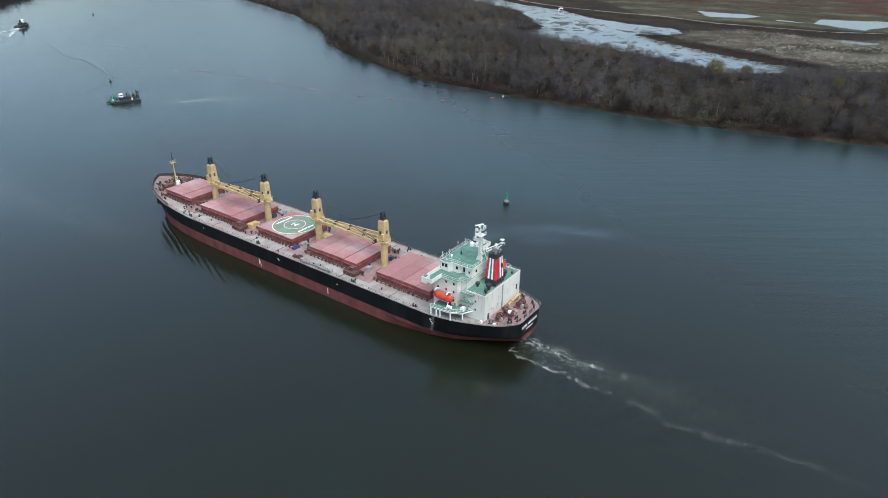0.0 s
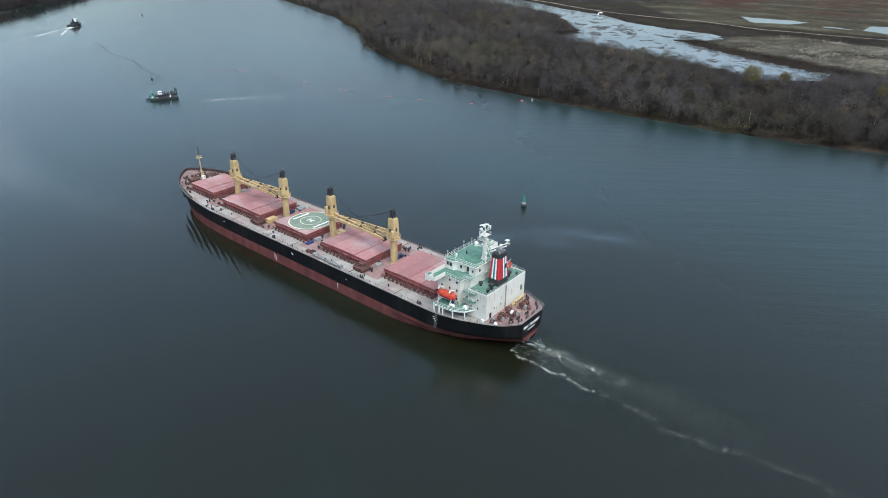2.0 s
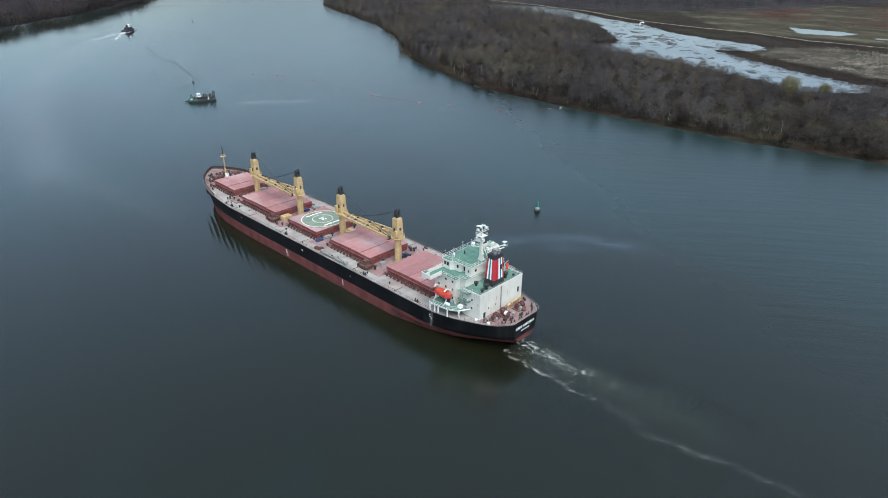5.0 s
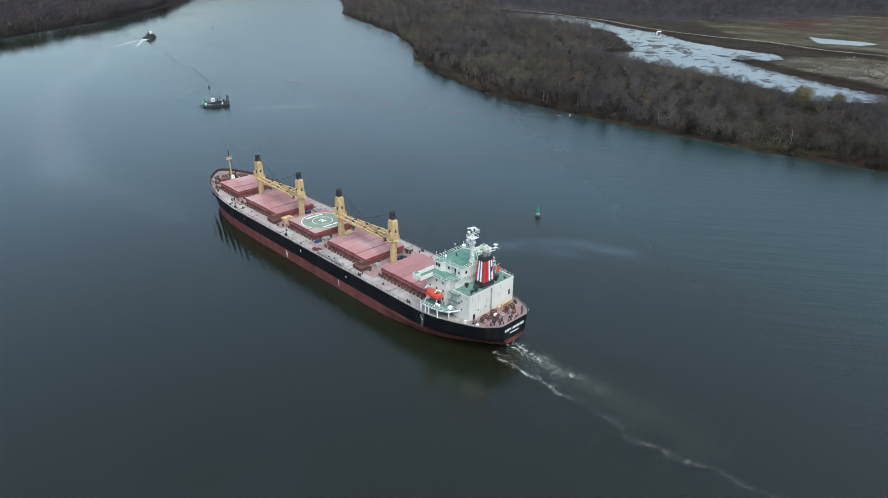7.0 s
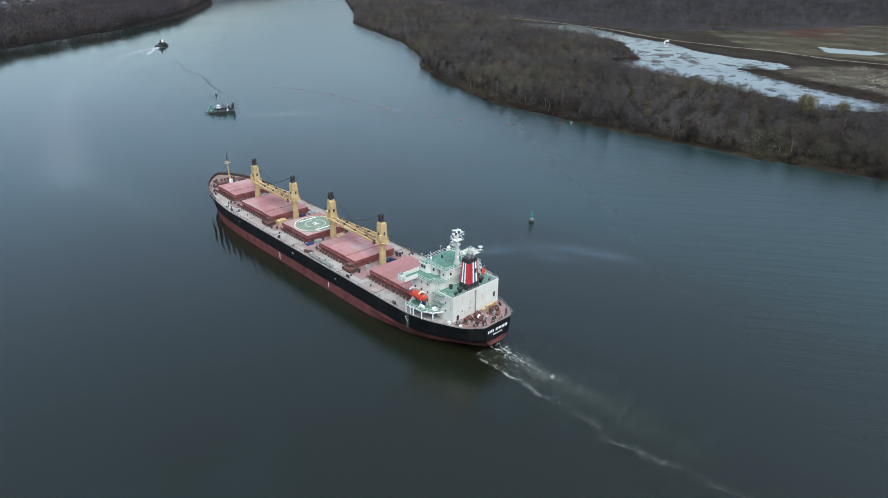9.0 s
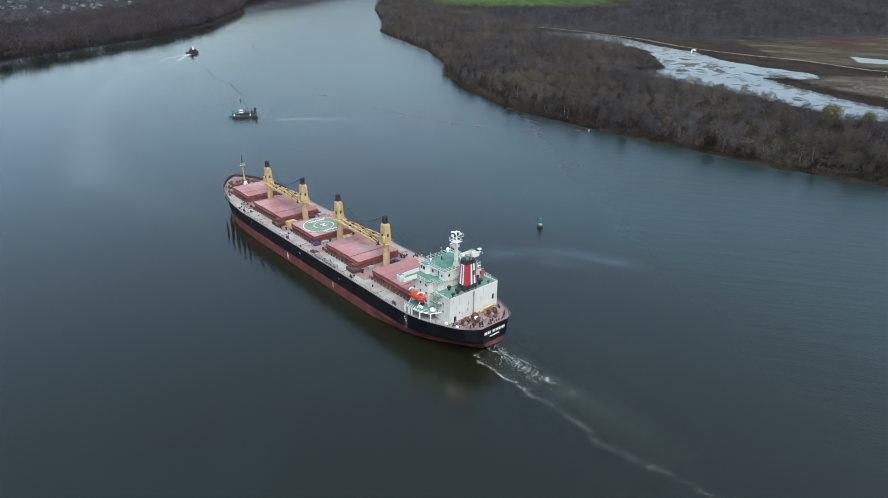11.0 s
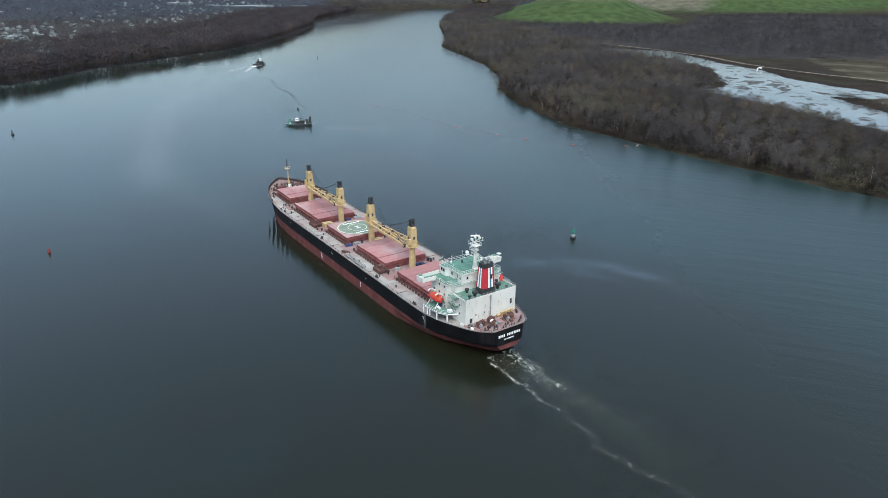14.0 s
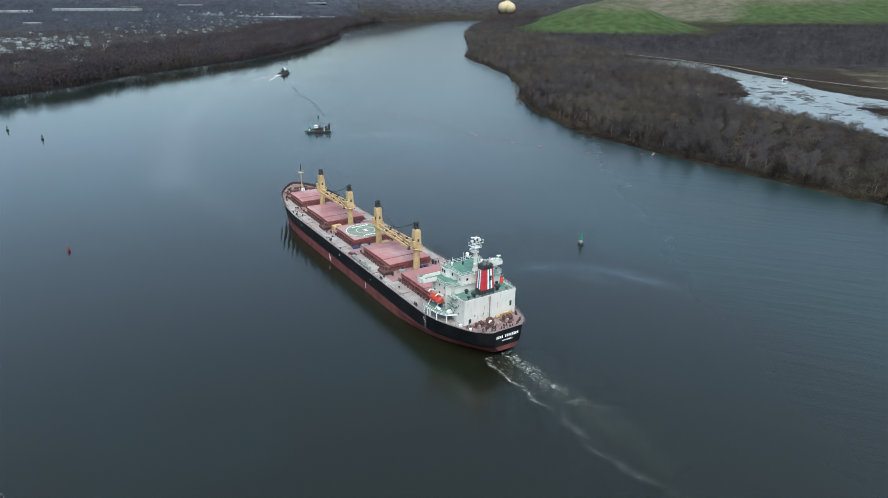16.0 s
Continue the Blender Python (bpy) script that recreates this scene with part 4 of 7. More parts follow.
# marks on the hull: draught figures as small pale bars, name across the transom as plain bars
mark_me = Geo().box(-0.34, 0.34, -0.02, 0.02, -0.14, 0.14).mesh("hull_mark", CLEAN_WHITE)
for x, z in ((27.2, 8.6), (27.0, 7.9), (26.7, 7.3), (96.0, 8.1), (95.6, 7.7), (140.0, 8.2), (66.5, 7.6)):
    part("hull_mark", mark_me, None, ship, at=Matrix.Translation((x, half_at(x, z) + 0.03, z)))
streak_me = Geo().box(-0.14, 0.14, -0.015, 0.015, -1.1, 1.1).mesh("draught_mark", CLEAN_WHITE)
for x, z in ((71.2, 3.4), (107.0, 3.6), (106.3, 2.8)):
    part("draught_mark", streak_me, None, ship, at=Matrix.Translation((x, half_at(x, z) + 0.03, z)))
SCUFF = mat("pale_scraped_paint", (0.080, 0.078, 0.080), 0.7, 0, 0.35, 0.9, (0.035, 0.034, 0.036), 0.6, 0.5)
g = Geo()
rows = []
for j in range(21):
    z = 9.9 - j * 0.47
    x = 26.0 + 0.10 * j + 0.1 * math.sin(j * 1.3)
    w = 0.44 + 0.14 * math.sin(j * 1.9) + 0.08 * math.sin(j * 3.7)
    rows.append([(x + s * w, half_at(x + s * w, z) + 0.04, z) for s in (-1, 0, 1)])
g.rings(rows, False)
part("scrape", g, SCUFF, ship, "pale scrape down the hull side")
for z, h, w, cells in ((8.9, 0.90, 0.68, "1111011111111"), (7.7, 0.42, 0.46, "111111111")):
    y = len(cells) * w * 0.5
    for ch in cells:
        if ch == "1":
            xa, xb = rake(0) - 0.03, rake(0) - 0.03
            g = Geo().solid([(xa, y - w * 0.66, z), (xa + 0.025, y - w * 0.66, z), (xa + 0.025, y, z), (xa, y, z),
                             (xb, y - w * 0.66, z + h), (xb + 0.025, y - w * 0.66, z + h), (xb + 0.025, y, z + h), (xb, y, z + h)])
            part("name_bar", g, CLEAN_WHITE, ship)
        y -= w
# rust and drips below the scuppers are in the paint; anchor and hawse at the bow
g = Geo()
g.box(178.2, 180.2, half_at(179, 8) + 0.05, half_at(179, 8) + 0.5, 7.2, 9.2)
g.tube((179.2, half_at(179, 8) + 0.2, 8.6), (178.2, half_at(178, 10), 10.3), 0.22, n=6)
part("anchor", g, DARK, ship, "black stowed anchor")


# ---- superstructure of the carrier ----
def openings(parent, wall, items, material, name="window", label=""):
    """Flat dark openings set on a wall. wall: ('y', value, sign) or ('x', value, sign)."""
    axis, val, sg = wall
    for u0, u1, z0, z1 in items:
        g = Geo()
        lo, hi = sorted((val - 0.04 * sg, val + 0.05 * sg))
        if axis == "y":
            g.box(u0, u1, lo, hi, z0, z1)
        else:
            g.box(lo, hi, u0, u1, z0, z1)
        part(name, g, material, parent, label)


def rail_line(parent, pts, height=1.1, material=None, spacing=1.6, r=0.045):
    g = Geo()
    for h in (height * 0.5, height):
        g.path([(x, y, z + h) for x, y, z in pts], r, 4)
    for a, b in zip(pts, pts[1:]):
        a, b = Vector(a), Vector(b)
        n = max(1, int((b - a).length / spacing))
        for i in range(n + 1):
            p = a.lerp(b, i / n)
            g.tube(p, p + Vector((0, 0, height)), r, n=4)
    return part("railing", g, material or WHITE, parent)


D0, CAS, NAV, ROOF = 10.3, 18.8, 21.4, 24.5
AFT, HOUSE_AFT, HOUSE_FWD = 11.6, 18.6, 29.6

# engine casing block with its green top
g = Geo()
g.box(AFT, HOUSE_AFT, -10.5, 9.9, D0, CAS)
g.box(AFT - 0.02, AFT + 0.25, -10.6, 10.0, CAS - 0.02, CAS + 0.45)
g.box(AFT + 0.25, HOUSE_AFT, 9.75, 10.0, CAS - 0.02, CAS + 0.45)
g.box(AFT + 0.25, HOUSE_AFT, -10.6, -10.35, CAS - 0.02, CAS + 0.45)
casing = part("engine_casing", g, WHITE, ship, "white steel casing block")
part("casing_deck", Geo().box(AFT + 0.26, HOUSE_AFT, -10.34, 9.74, CAS, CAS + 0.03), GREEN, casing, "green painted deck")
openings(casing, ("x", AFT, -1), [(7.2, 8.2, 10.4, 12.5), (-9.0, -8.2, 13.4, 15.2), (2.2, 2.6, 13.0, 13.5), (5.6, 6.0, 13.0, 13.5)], DARK, "doorway", "dark doorway")
openings(casing, ("y", 9.9, 1), [(14.6, 15.1, 13.4, 14.0), (14.6, 15.1, 16.2, 16.8), (17.0, 17.5, 13.4, 14.0)], GLASS)
rail_line(casing, [(HOUSE_AFT, -10.45, CAS + 0.4), (AFT + 0.1, -10.45, CAS + 0.4), (AFT + 0.1, 9.85, CAS + 0.4), (HOUSE_AFT, 9.85, CAS + 0.4)], 0.75, GREY)
vent2 = Geo().tube((0, 0, 0), (0, 0, 1.3), 0.55, n=10).tube((0, 0, 1.3), (0, 0, 1.9), 1.05, 0.95, n=12).mesh("casing_vent", DARK)
for x, y, s in ((13.5, 5.0, 0.95), (14.2, -4.9, 1.0), (13.0, 7.4, 0.6), (17.2, 5.4, 0.7), (12.9, -7.6, 0.45), (17.6, -7.2, 0.6)):
    part("casing_vent", vent2, None, casing, "dark mushroom ventilator", at=Matrix.Translation((x, y, CAS + 0.03)) @ Matrix.Scale(s, 4))
RUSTY = mat("rust_run_on_white", (0.42, 0.33, 0.24), 0.7, 0, 0.3, 1.0, (0.58, 0.55, 0.48), 0.8, 0.7)
streak_rng = random.Random(29)
for k in range(16):
    y, ln = streak_rng.uniform(-10.0, 9.4), streak_rng.uniform(0.6, 2.6)
    z = streak_rng.choice((CAS - 0.2, 15.9, 13.2))
    w = streak_rng.uniform(0.06, 0.16)
    part("rust_streak", Geo().face([(AFT - 0.012, y - w, z), (AFT - 0.012, y + w, z), (AFT - 0.012, y + w * 0.3, z - ln), (AFT - 0.012, y - w * 0.3, z - ln)]), RUSTY, casing)
for k in range(8):
    x, ln = streak_rng.uniform(12.2, 18.2), streak_rng.uniform(0.6, 2.4)
    z = streak_rng.choice((CAS - 0.2, 15.9, 13.2))
    w = streak_rng.uniform(0.06, 0.14)
    part("rust_streak", Geo().face([(x - w, 9.912, z), (x + w, 9.912, z), (x + w * 0.3, 9.912, z - ln), (x - w * 0.3, 9.912, z - ln)]), RUSTY, casing)
part("ladder", Geo().box(AFT - 0.12, AFT - 0.02, -0.25, 0.25, D0, CAS), GREY, casing)

# house below the bridge: four tiers
g = Geo()
g.box(HOUSE_AFT, 20.8, -9.0, 9.0, D0, NAV)
g.box(20.8, HOUSE_FWD, -10.9, 10.9, D0, NAV)
for k in (1, 2, 3):
    z = D0 + 2.78 * k
    g.box(20.76, HOUSE_FWD + 0.04, -10.94, 10.94, z - 0.04, z + 0.04)
house = part("deckhouse", g, WHITE, ship, "white four-tier deckhouse")
openings(house, ("y", 10.9, 1), [(x, x + 0.55, z, z + 0.7) for z in (14.4, 17.3, 20.0) for x in (21.8, 24.6, 27.6)], GLASS)
openings(house, ("y", -10.9, -1), [(x, x + 0.55, z, z + 0.7) for z in (14.4, 17.3, 20.0) for x in (21.8, 24.6, 27.6)], GLASS)
openings(house, ("x", HOUSE_FWD, 1), [(y, y + 0.6, z, z + 0.7) for z in (14.4, 17.3, 20.0) for y in (-7.8, -5.2, -2.6, 0.2, 2.8, 5.4, 7.6)], GLASS)
# side galleries with outside stairs, port and starboard
for s in (1, -1):
    for k, z in ((1, D0 + 5.56), (2, D0 + 8.34)):
        y0, y1 = sorted((s * 9.0, s * 11.3))
        gal = part("gallery", Geo().box(15.2, 19.6, y0, y1, z - 0.12, z), GREEN, house, "green gallery deck")
        rail_line(gal, [(19.6, s * 11.2, z), (15.3, s * 11.2, z), (15.3, s * 9.3, z)])
    for z in (D0 + 2.78, D0 + 5.56):
        g = Geo()
        for dy in (0.0, 0.8):
            ya, yb = sorted((s * (9.6 + dy), s * (9.7 + dy)))
            g.solid([(16.0, ya, z), (16.25, ya, z), (16.25, yb, z), (16.0, yb, z), (19.2, ya, z + 2.78), (19.45, ya, z + 2.78), (19.45, yb, z + 2.78), (19.2, yb, z + 2.78)])
        for k in range(9):
            xx, zz = 16.15 + 3.2 * k / 9, z + 2.78 * k / 9
            ya, yb = sorted((s * 9.6, s * 10.5))
            g.box(xx, xx + 0.3, ya, yb, zz + 0.1, zz + 0.15)
        part("stair", g, WHITE, house, "white outside stair")

# navigation deck with its wings
g = Geo()
g.box(HOUSE_AFT - 0.4, 20.4, -9.4, 9.4, NAV, NAV + 0.2)
g.box(20.4, HOUSE_FWD + 0.3, -11.3, 11.3, NAV, NAV + 0.2)
for s in (1, -1):
    ya, yb = sorted((s * 11.3, s * 16.2))
    g.box(26.4, HOUSE_FWD + 0.3, ya, yb, NAV, NAV + 0.2)
    # sloping bracket under the wing
    g.solid([(27.4, s * 9.0, NAV - 1.6), (28.6, s * 9.0, NAV - 1.6), (28.6, s * 9.05, NAV - 1.6), (27.4, s * 9.05, NAV - 1.6),
             (27.4, s * 9.0, NAV), (28.6, s * 9.0, NAV), (28.6, s * 14.0, NAV), (27.4, s * 14.0, NAV)])
nav = part("bridge_deck", g, WHITE, ship, "white bridge deck with open wings")
for a, b, c, d in ((HOUSE_AFT - 0.3, 20.5, -9.3, 9.3), (20.5, HOUSE_FWD, -11.2, 11.2), (26.5, HOUSE_FWD + 0.1, 11.2, 16.1), (26.5, HOUSE_FWD + 0.1, -16.1, -11.2)):
    part("green_deck", Geo().box(a, b, c, d, NAV + 0.2, NAV + 0.23), GREEN, nav, "green painted deck")
for s in (1, -1):
    g = Geo()
    for a, b, c, d in ((HOUSE_FWD + 0.1, HOUSE_FWD + 0.28, 7.6, 16.2), (26.4, 26.55, 11.2, 16.2), (26.55, HOUSE_FWD + 0.1, 16.05, 16.2)):
        ya, yb = sorted((s * c, s * d))
        g.box(a, b, ya, yb, NAV + 0.2, NAV + 1.35)
    ya, yb = sorted((s * 14.6, s * 16.35))
    g.box(28.3, HOUSE_FWD + 0.45, ya, yb, NAV - 0.5, NAV + 1.5)
    part("wing_bulwark", g, WHITE, nav, "white wing bulwark")
for s in (1, -1):
    ya, yb = sorted((s * 14.75, s * 16.15))
    part("wing_console", Geo().box(28.6, HOUSE_FWD + 0.2, ya, yb, NAV + 1.5, NAV + 1.62), GREEN, nav)
    rail_line(nav, [(26.4, s * 11.2, NAV + 0.2), (20.5, s * 11.2, NAV + 0.2), (20.5, s * 9.3, NAV + 0.2), (HOUSE_AFT - 0.3, s * 9.3, NAV + 0.2), (HOUSE_AFT - 0.3, s * 6.9, NAV + 0.2)], 1.1)

# wheelhouse
wheel_poly = [(HOUSE_AFT, -6.4), (25.6, -6.4), (26.6, -7.4), (29.4, -7.4), (29.4, 7.4), (26.6, 7.4), (25.6, 6.4), (23.4, 6.4), (22.8, 5.4), (21.6, 5.4), (21.0, 6.4), (HOUSE_AFT, 6.4)]
wheel = part("wheelhouse", Geo().prism(wheel_poly, NAV + 0.2, ROOF), WHITE, ship, "white wheelhouse with dark windows")
part("roof_edge", Geo().prism([(18.3, -6.7), (25.5, -6.7), (26.4, -7.7), (29.8, -7.7), (29.8, 7.7), (26.4, 7.7), (25.5, 6.7), (18.3, 6.7)], ROOF, ROOF + 0.28), WHITE, wheel)
roof_deck = part("compass_deck", Geo().prism([(18.5, -6.5), (25.6, -6.5), (26.5, -7.5), (29.6, -7.5), (29.6, 7.5), (26.5, 7.5), (25.6, 6.5), (18.5, 6.5)], ROOF + 0.28, ROOF + 0.32), GREEN, wheel, "green compass deck")
openings(wheel, ("y", 7.4, 1), [(27.0, 27.9, 22.9, 24.0), (28.2, 29.0, 22.9, 24.0)], GLASS)
openings(wheel, ("y", 6.4, 1), [(23.8, 24.5, 22.8, 23.8), (19.4, 19.9, 22.8, 23.5)], GLASS)
openings(wheel, ("y", 5.4, 1), [(21.9, 22.5, 22.0, 24.0)], GLASS)
openings(wheel, ("y", -7.4, -1), [(27.0, 27.9, 22.9, 24.0), (28.2, 29.0, 22.9, 24.0)], GLASS)
openings(wheel, ("x", 29.4, 1), [(-7.0 + 1.56 * k, -5.7 + 1.56 * k, 22.9, 24.1) for k in range(9)], GLASS)
openings(wheel, ("x", HOUSE_AFT, -1), [(-4.6, -3.9, 22.7, 23.5), (3.9, 4.6, 22.7, 23.5)], GLASS)
rail_line(wheel, [(18.4, -6.6, ROOF + 0.3), (18.4, 6.6, ROOF + 0.3), (25.6, 6.6, ROOF + 0.3), (29.7, 7.6, ROOF + 0.3), (29.7, -7.6, ROOF + 0.3), (25.6, -6.6, ROOF + 0.3), (18.4, -6.6, ROOF + 0.3)], 1.1)
ant_me = Geo().tube((0, 0, 0), (0, 0, 2.6), 0.05, 0.03, n=4).tube((0, 0, 2.2), (0, 0, 2.6), 0.12, n=5).mesh("antenna", WHITE)
for x, y, s in ((29.3, 6.8, 1.0), (29.4, 3.0, 0.8), (29.4, -1.5, 1.1), (29.3, -5.5, 0.9), (26.0, 6.9, 0.9), (23.5, 6.3, 0.7), (28.0, 5.0, 0.8), (21.0, -6.3, 1.2)):
    part("antenna", ant_me, None, wheel, "thin whip antenna", at=Matrix.Translation((x, y, ROOF + 0.3)) @ Matrix.Scale(s, 4))
g = Geo().tube((27.6, 4.4, ROOF + 0.32), (27.6, 4.4, ROOF + 0.9), 0.18, n=8)
g.ball((27.6, 4.4, ROOF + 1.2), 0.35, 10)
part("satellite_dome", g, CLEAN_WHITE, wheel, "white satellite dome", smooth=True)
part("binnacle", Geo().tube((26.6, 0.6, ROOF + 0.3), (26.6, 0.6, ROOF + 1.5), 0.3, 0.22, n=8), DARK, wheel)

# radar mast
MX, MY, MZ = 20.2, 0.0, ROOF + 0.3
g = Geo()
g.taper(MX - 0.85, MX + 0.85, MY - 0.75, MY + 0.75, MZ, MZ + 1.2, 0.3, 0.25)
g.taper(MX - 0.5, MX + 0.5, MY - 0.45, MY + 0.45, MZ + 1.2, MZ + 8.6, 0.18, 0.15)
g.tube((MX, MY, MZ + 8.6), (MX, MY, MZ + 12.2), 0.16, 0.10, n=6)
mast = part("radar_mast", g, WHITE, ship, "white radar mast with scanners")
for z, ln, off in ((6.3, 1.0, 0.6), (8.2, 1.7, -0.2)):
    g = Geo()
    g.box(MX - 1.0 + off, MX + 1.4 + off, MY - ln / 2 - 0.5, MY + ln / 2 + 0.5, MZ + z, MZ + z + 0.12)
    for sx in (-1.0 + off, 1.4 + off):
        for sy in (-1, 1):
            g.tube((MX + sx, MY + sy * (ln / 2 + 0.5), MZ + z), (MX + sx, MY + sy * (ln / 2 + 0.5), MZ + z + 0.9), 0.05, n=4)
    g.path([(MX - 1.0 + off, MY - ln / 2 - 0.5, MZ + z + 0.9), (MX + 1.4 + off, MY - ln / 2 - 0.5, MZ + z + 0.9), (MX + 1.4 + off, MY + ln / 2 + 0.5, MZ + z + 0.9),
            (MX - 1.0 + off, MY + ln / 2 + 0.5, MZ + z + 0.9), (MX - 1.0 + off, MY - ln / 2 - 0.5, MZ + z + 0.9)], 0.05, 4)
    part("mast_platform", g, WHITE, mast)
for z, dx, ang, ln in ((7.3, 1.7, 25, 3.4), (11.2, 0.5, -30, 2.8)):
    g = Geo().tube((0, 0, -0.6), (0, 0, 0), 0.25, n=8)
    g.box(-0.18, 0.18, -ln / 2, ln / 2, 0, 0.34)
    part("radar_scanner", g, CLEAN_WHITE, mast, "white radar scanner bar", at=Matrix.Translation((MX + dx, MY, MZ + z)) @ pose(0, 0, 0, 0, 0, ang))
g = Geo()
g.tube((MX, MY - 3.0, MZ + 9.3), (MX, MY + 3.0, MZ + 9.3), 0.09, n=5)
for y in (-2.8, -1.4, 1.4, 2.8):
    g.tube((MX, MY + y, MZ + 9.2), (MX, MY + y, MZ + 10.2), 0.07, n=4)
    g.ball((MX, MY + y, MZ + 10.25), 0.2, 6)
part("yardarm", g, WHITE, mast)
g = Geo().tube((MX, MY, MZ + 4.2), (MX + 1.6, MY + 2.2, MZ + 5.0), 0.12, n=5).box(MX + 1.1, MX + 2.1, MY + 1.7, MY + 2.7, MZ + 4.95, MZ + 5.1)
part("dome_bracket", g, WHITE, mast)
for z, dx, dy in ((2.6, -1.5, 1.3), (3.4, -1.2, -1.6), (5.6, 1.2, -1.5), (7.0, -1.4, 0.9), (9.9, 0.8, 1.0), (10.6, -0.8, -0.9)):
    g = Geo().tube((MX, MY, MZ + z - 0.8), (MX + dx, MY + dy, MZ + z), 0.10, n=5)
    g.box(MX + dx - 0.35, MX + dx + 0.35, MY + dy - 0.35, MY + dy + 0.35, MZ + z - 0.02, MZ + z + 0.6)
    part("mast_lamp", g, WHITE, mast, "white lamp on a bracket")
g = Geo()
for s in (-1, 1):
    g.tube((MX - 1.6, s * 1.5, MZ), (MX, s * 0.3, MZ + 6.0), 0.13, n=5)
part("mast_stay", g, WHITE, mast)
part("satellite_dome", Geo().ball((MX + 1.6, MY + 2.2, MZ + 5.75), 0.6, 10), CLEAN_WHITE, mast, "white satellite dome", smooth=True)
# provision crane beside the funnel: post and horizontal arm, starboard
g = Geo().tube((17.4, -4.6, CAS), (17.4, -4.6, ROOF + 4.6), 0.42, 0.32, n=8)
g.solid([(17.1, -4.9, ROOF + 3.7), (17.7, -4.9, ROOF + 3.7), (17.7, -4.3, ROOF + 3.7), (17.1, -4.3, ROOF + 3.7),
         (17.1, -4.9, ROOF + 4.5), (17.7, -4.9, ROOF + 4.5), (17.7, -4.3, ROOF + 4.5), (17.1, -4.3, ROOF + 4.5)])
for dz in (3.6, 4.5):
    g.tube((18.6, -1.0, ROOF + dz - 0.7), (16.4, -6.6, ROOF + dz), 0.16, n=6)
for k in range(6):
    t = k / 5
    g.tube((18.6 - 2.6 * t, -1.0 - 6.4 * t, ROOF + 2.9 + 0.7 * t), (18.6 - 2.6 * t, -1.0 - 6.4 * t, ROOF + 3.8 + 0.7 * t), 0.08, n=5)
g.box(15.9, 16.9, -7.1, -6.1, ROOF + 4.4, ROOF + 4.5)
g.tube((16.4, -6.6, ROOF + 4.5), (16.4, -6.6, ROOF + 5.7), 0.12, n=5)
g.box(15.8, 17.0, -7.2, -6.0, ROOF + 5.4, ROOF + 5.55)
part("provision_crane", g, WHITE, ship, "white provision crane with a lattice arm")

# funnel: black foot and head, red sides with white and blue-green bands
FX0, FX1, FY = 12.5, 16.7, 2.7


def funnel_slice(z0, z1):
    t0, t1 = (z0 - CAS) / 12.0, (z1 - CAS) / 12.0
    return [(FX0 + 0.75 * t, FX1 - 0.75 * t, FY - 0.75 * t) for t in (t0, t1)]


def funnel_ring(z):
    a, b, y = funnel_slice(z, z)[0]
    return [(a, -y + 0.35, z), (a + 0.35, -y, z), (b - 0.35, -y, z), (b, -y + 0.35, z), (b, y - 0.35, z), (b - 0.35, y, z), (a + 0.35, y, z), (a, y - 0.35, z)]


Z1, Z2, Z3 = CAS + 2.1, CAS + 8.9, CAS + 10.3
funnel = part("funnel", Geo().rings([funnel_ring(CAS), funnel_ring(Z1)]), DARK, ship, "black, red and white striped funnel")
part("funnel_side", Geo().rings([funnel_ring(Z1), funnel_ring(Z2)]), FUN_RED, funnel, "red funnel side")
part("funnel_head", Geo().rings([funnel_ring(Z2), funnel_ring(Z3)]), DARK, funnel, "black funnel head")


def band(face, u0, u1, out, material, name):
    """A painted upright band on one funnel face; u from 0 to 1 across that face."""
    g = Geo()
    pts = []
    for z in (Z1 + 0.02, Z2 - 0.02):
        a, b, y = funnel_slice(z, z)[0]
        row = []
        for u in (u0, u1):
            if face == "aft":
                row.append((a - out, (y - 0.35) * (1 - 2 * u), z))
            elif face == "fore":
                row.append((b + out, (y - 0.35) * (1 - 2 * u), z))
            else:
                s = 1 if face == "port" else -1
                row.append((a + 0.35 + (b - a - 0.7) * u, s * (y + out), z))
        pts.append(row)
    g.face([pts[0][0], pts[0][1], pts[1][1], pts[1][0]])
    part(name, g, material, funnel)


for fc in ("aft", "fore"):
    band(fc, 0.42, 0.86, 0.015, CLEAN_WHITE, "white_band")
    band(fc, 0.56, 0.72, 0.03, FUN_BLUE, "blue_band")
for fc in ("port", "starboard"):
    band(fc, 0.22, 0.78, 0.015, CLEAN_WHITE, "white_band")
    band(fc, 0.40, 0.60, 0.03, FUN_BLUE, "blue_band")
part("emblem", Geo().box(FX0 + 0.22, FX0 + 0.40, -1.25, -0.45, CAS + 5.0, CAS + 6.6), DARK, funnel, "small dark plate on the funnel")
for x, y, r, h in ((14.2, 0.7, 0.5, 1.7), (14.6, -0.7, 0.45, 1.5), (15.4, 0.3, 0.35, 1.3), (13.6, -0.3, 0.3, 1.1)):
    g = Geo().tube((x, y, Z3 - 0.4), (x, y, Z3 + h * 0.7), r, n=8)
    g.tube((x, y, Z3 + h * 0.6), (x - 0.5, y, Z3 + h), r, n=8)
    part("exhaust_pipe", g, GREY, funnel, "grey exhaust pipe")

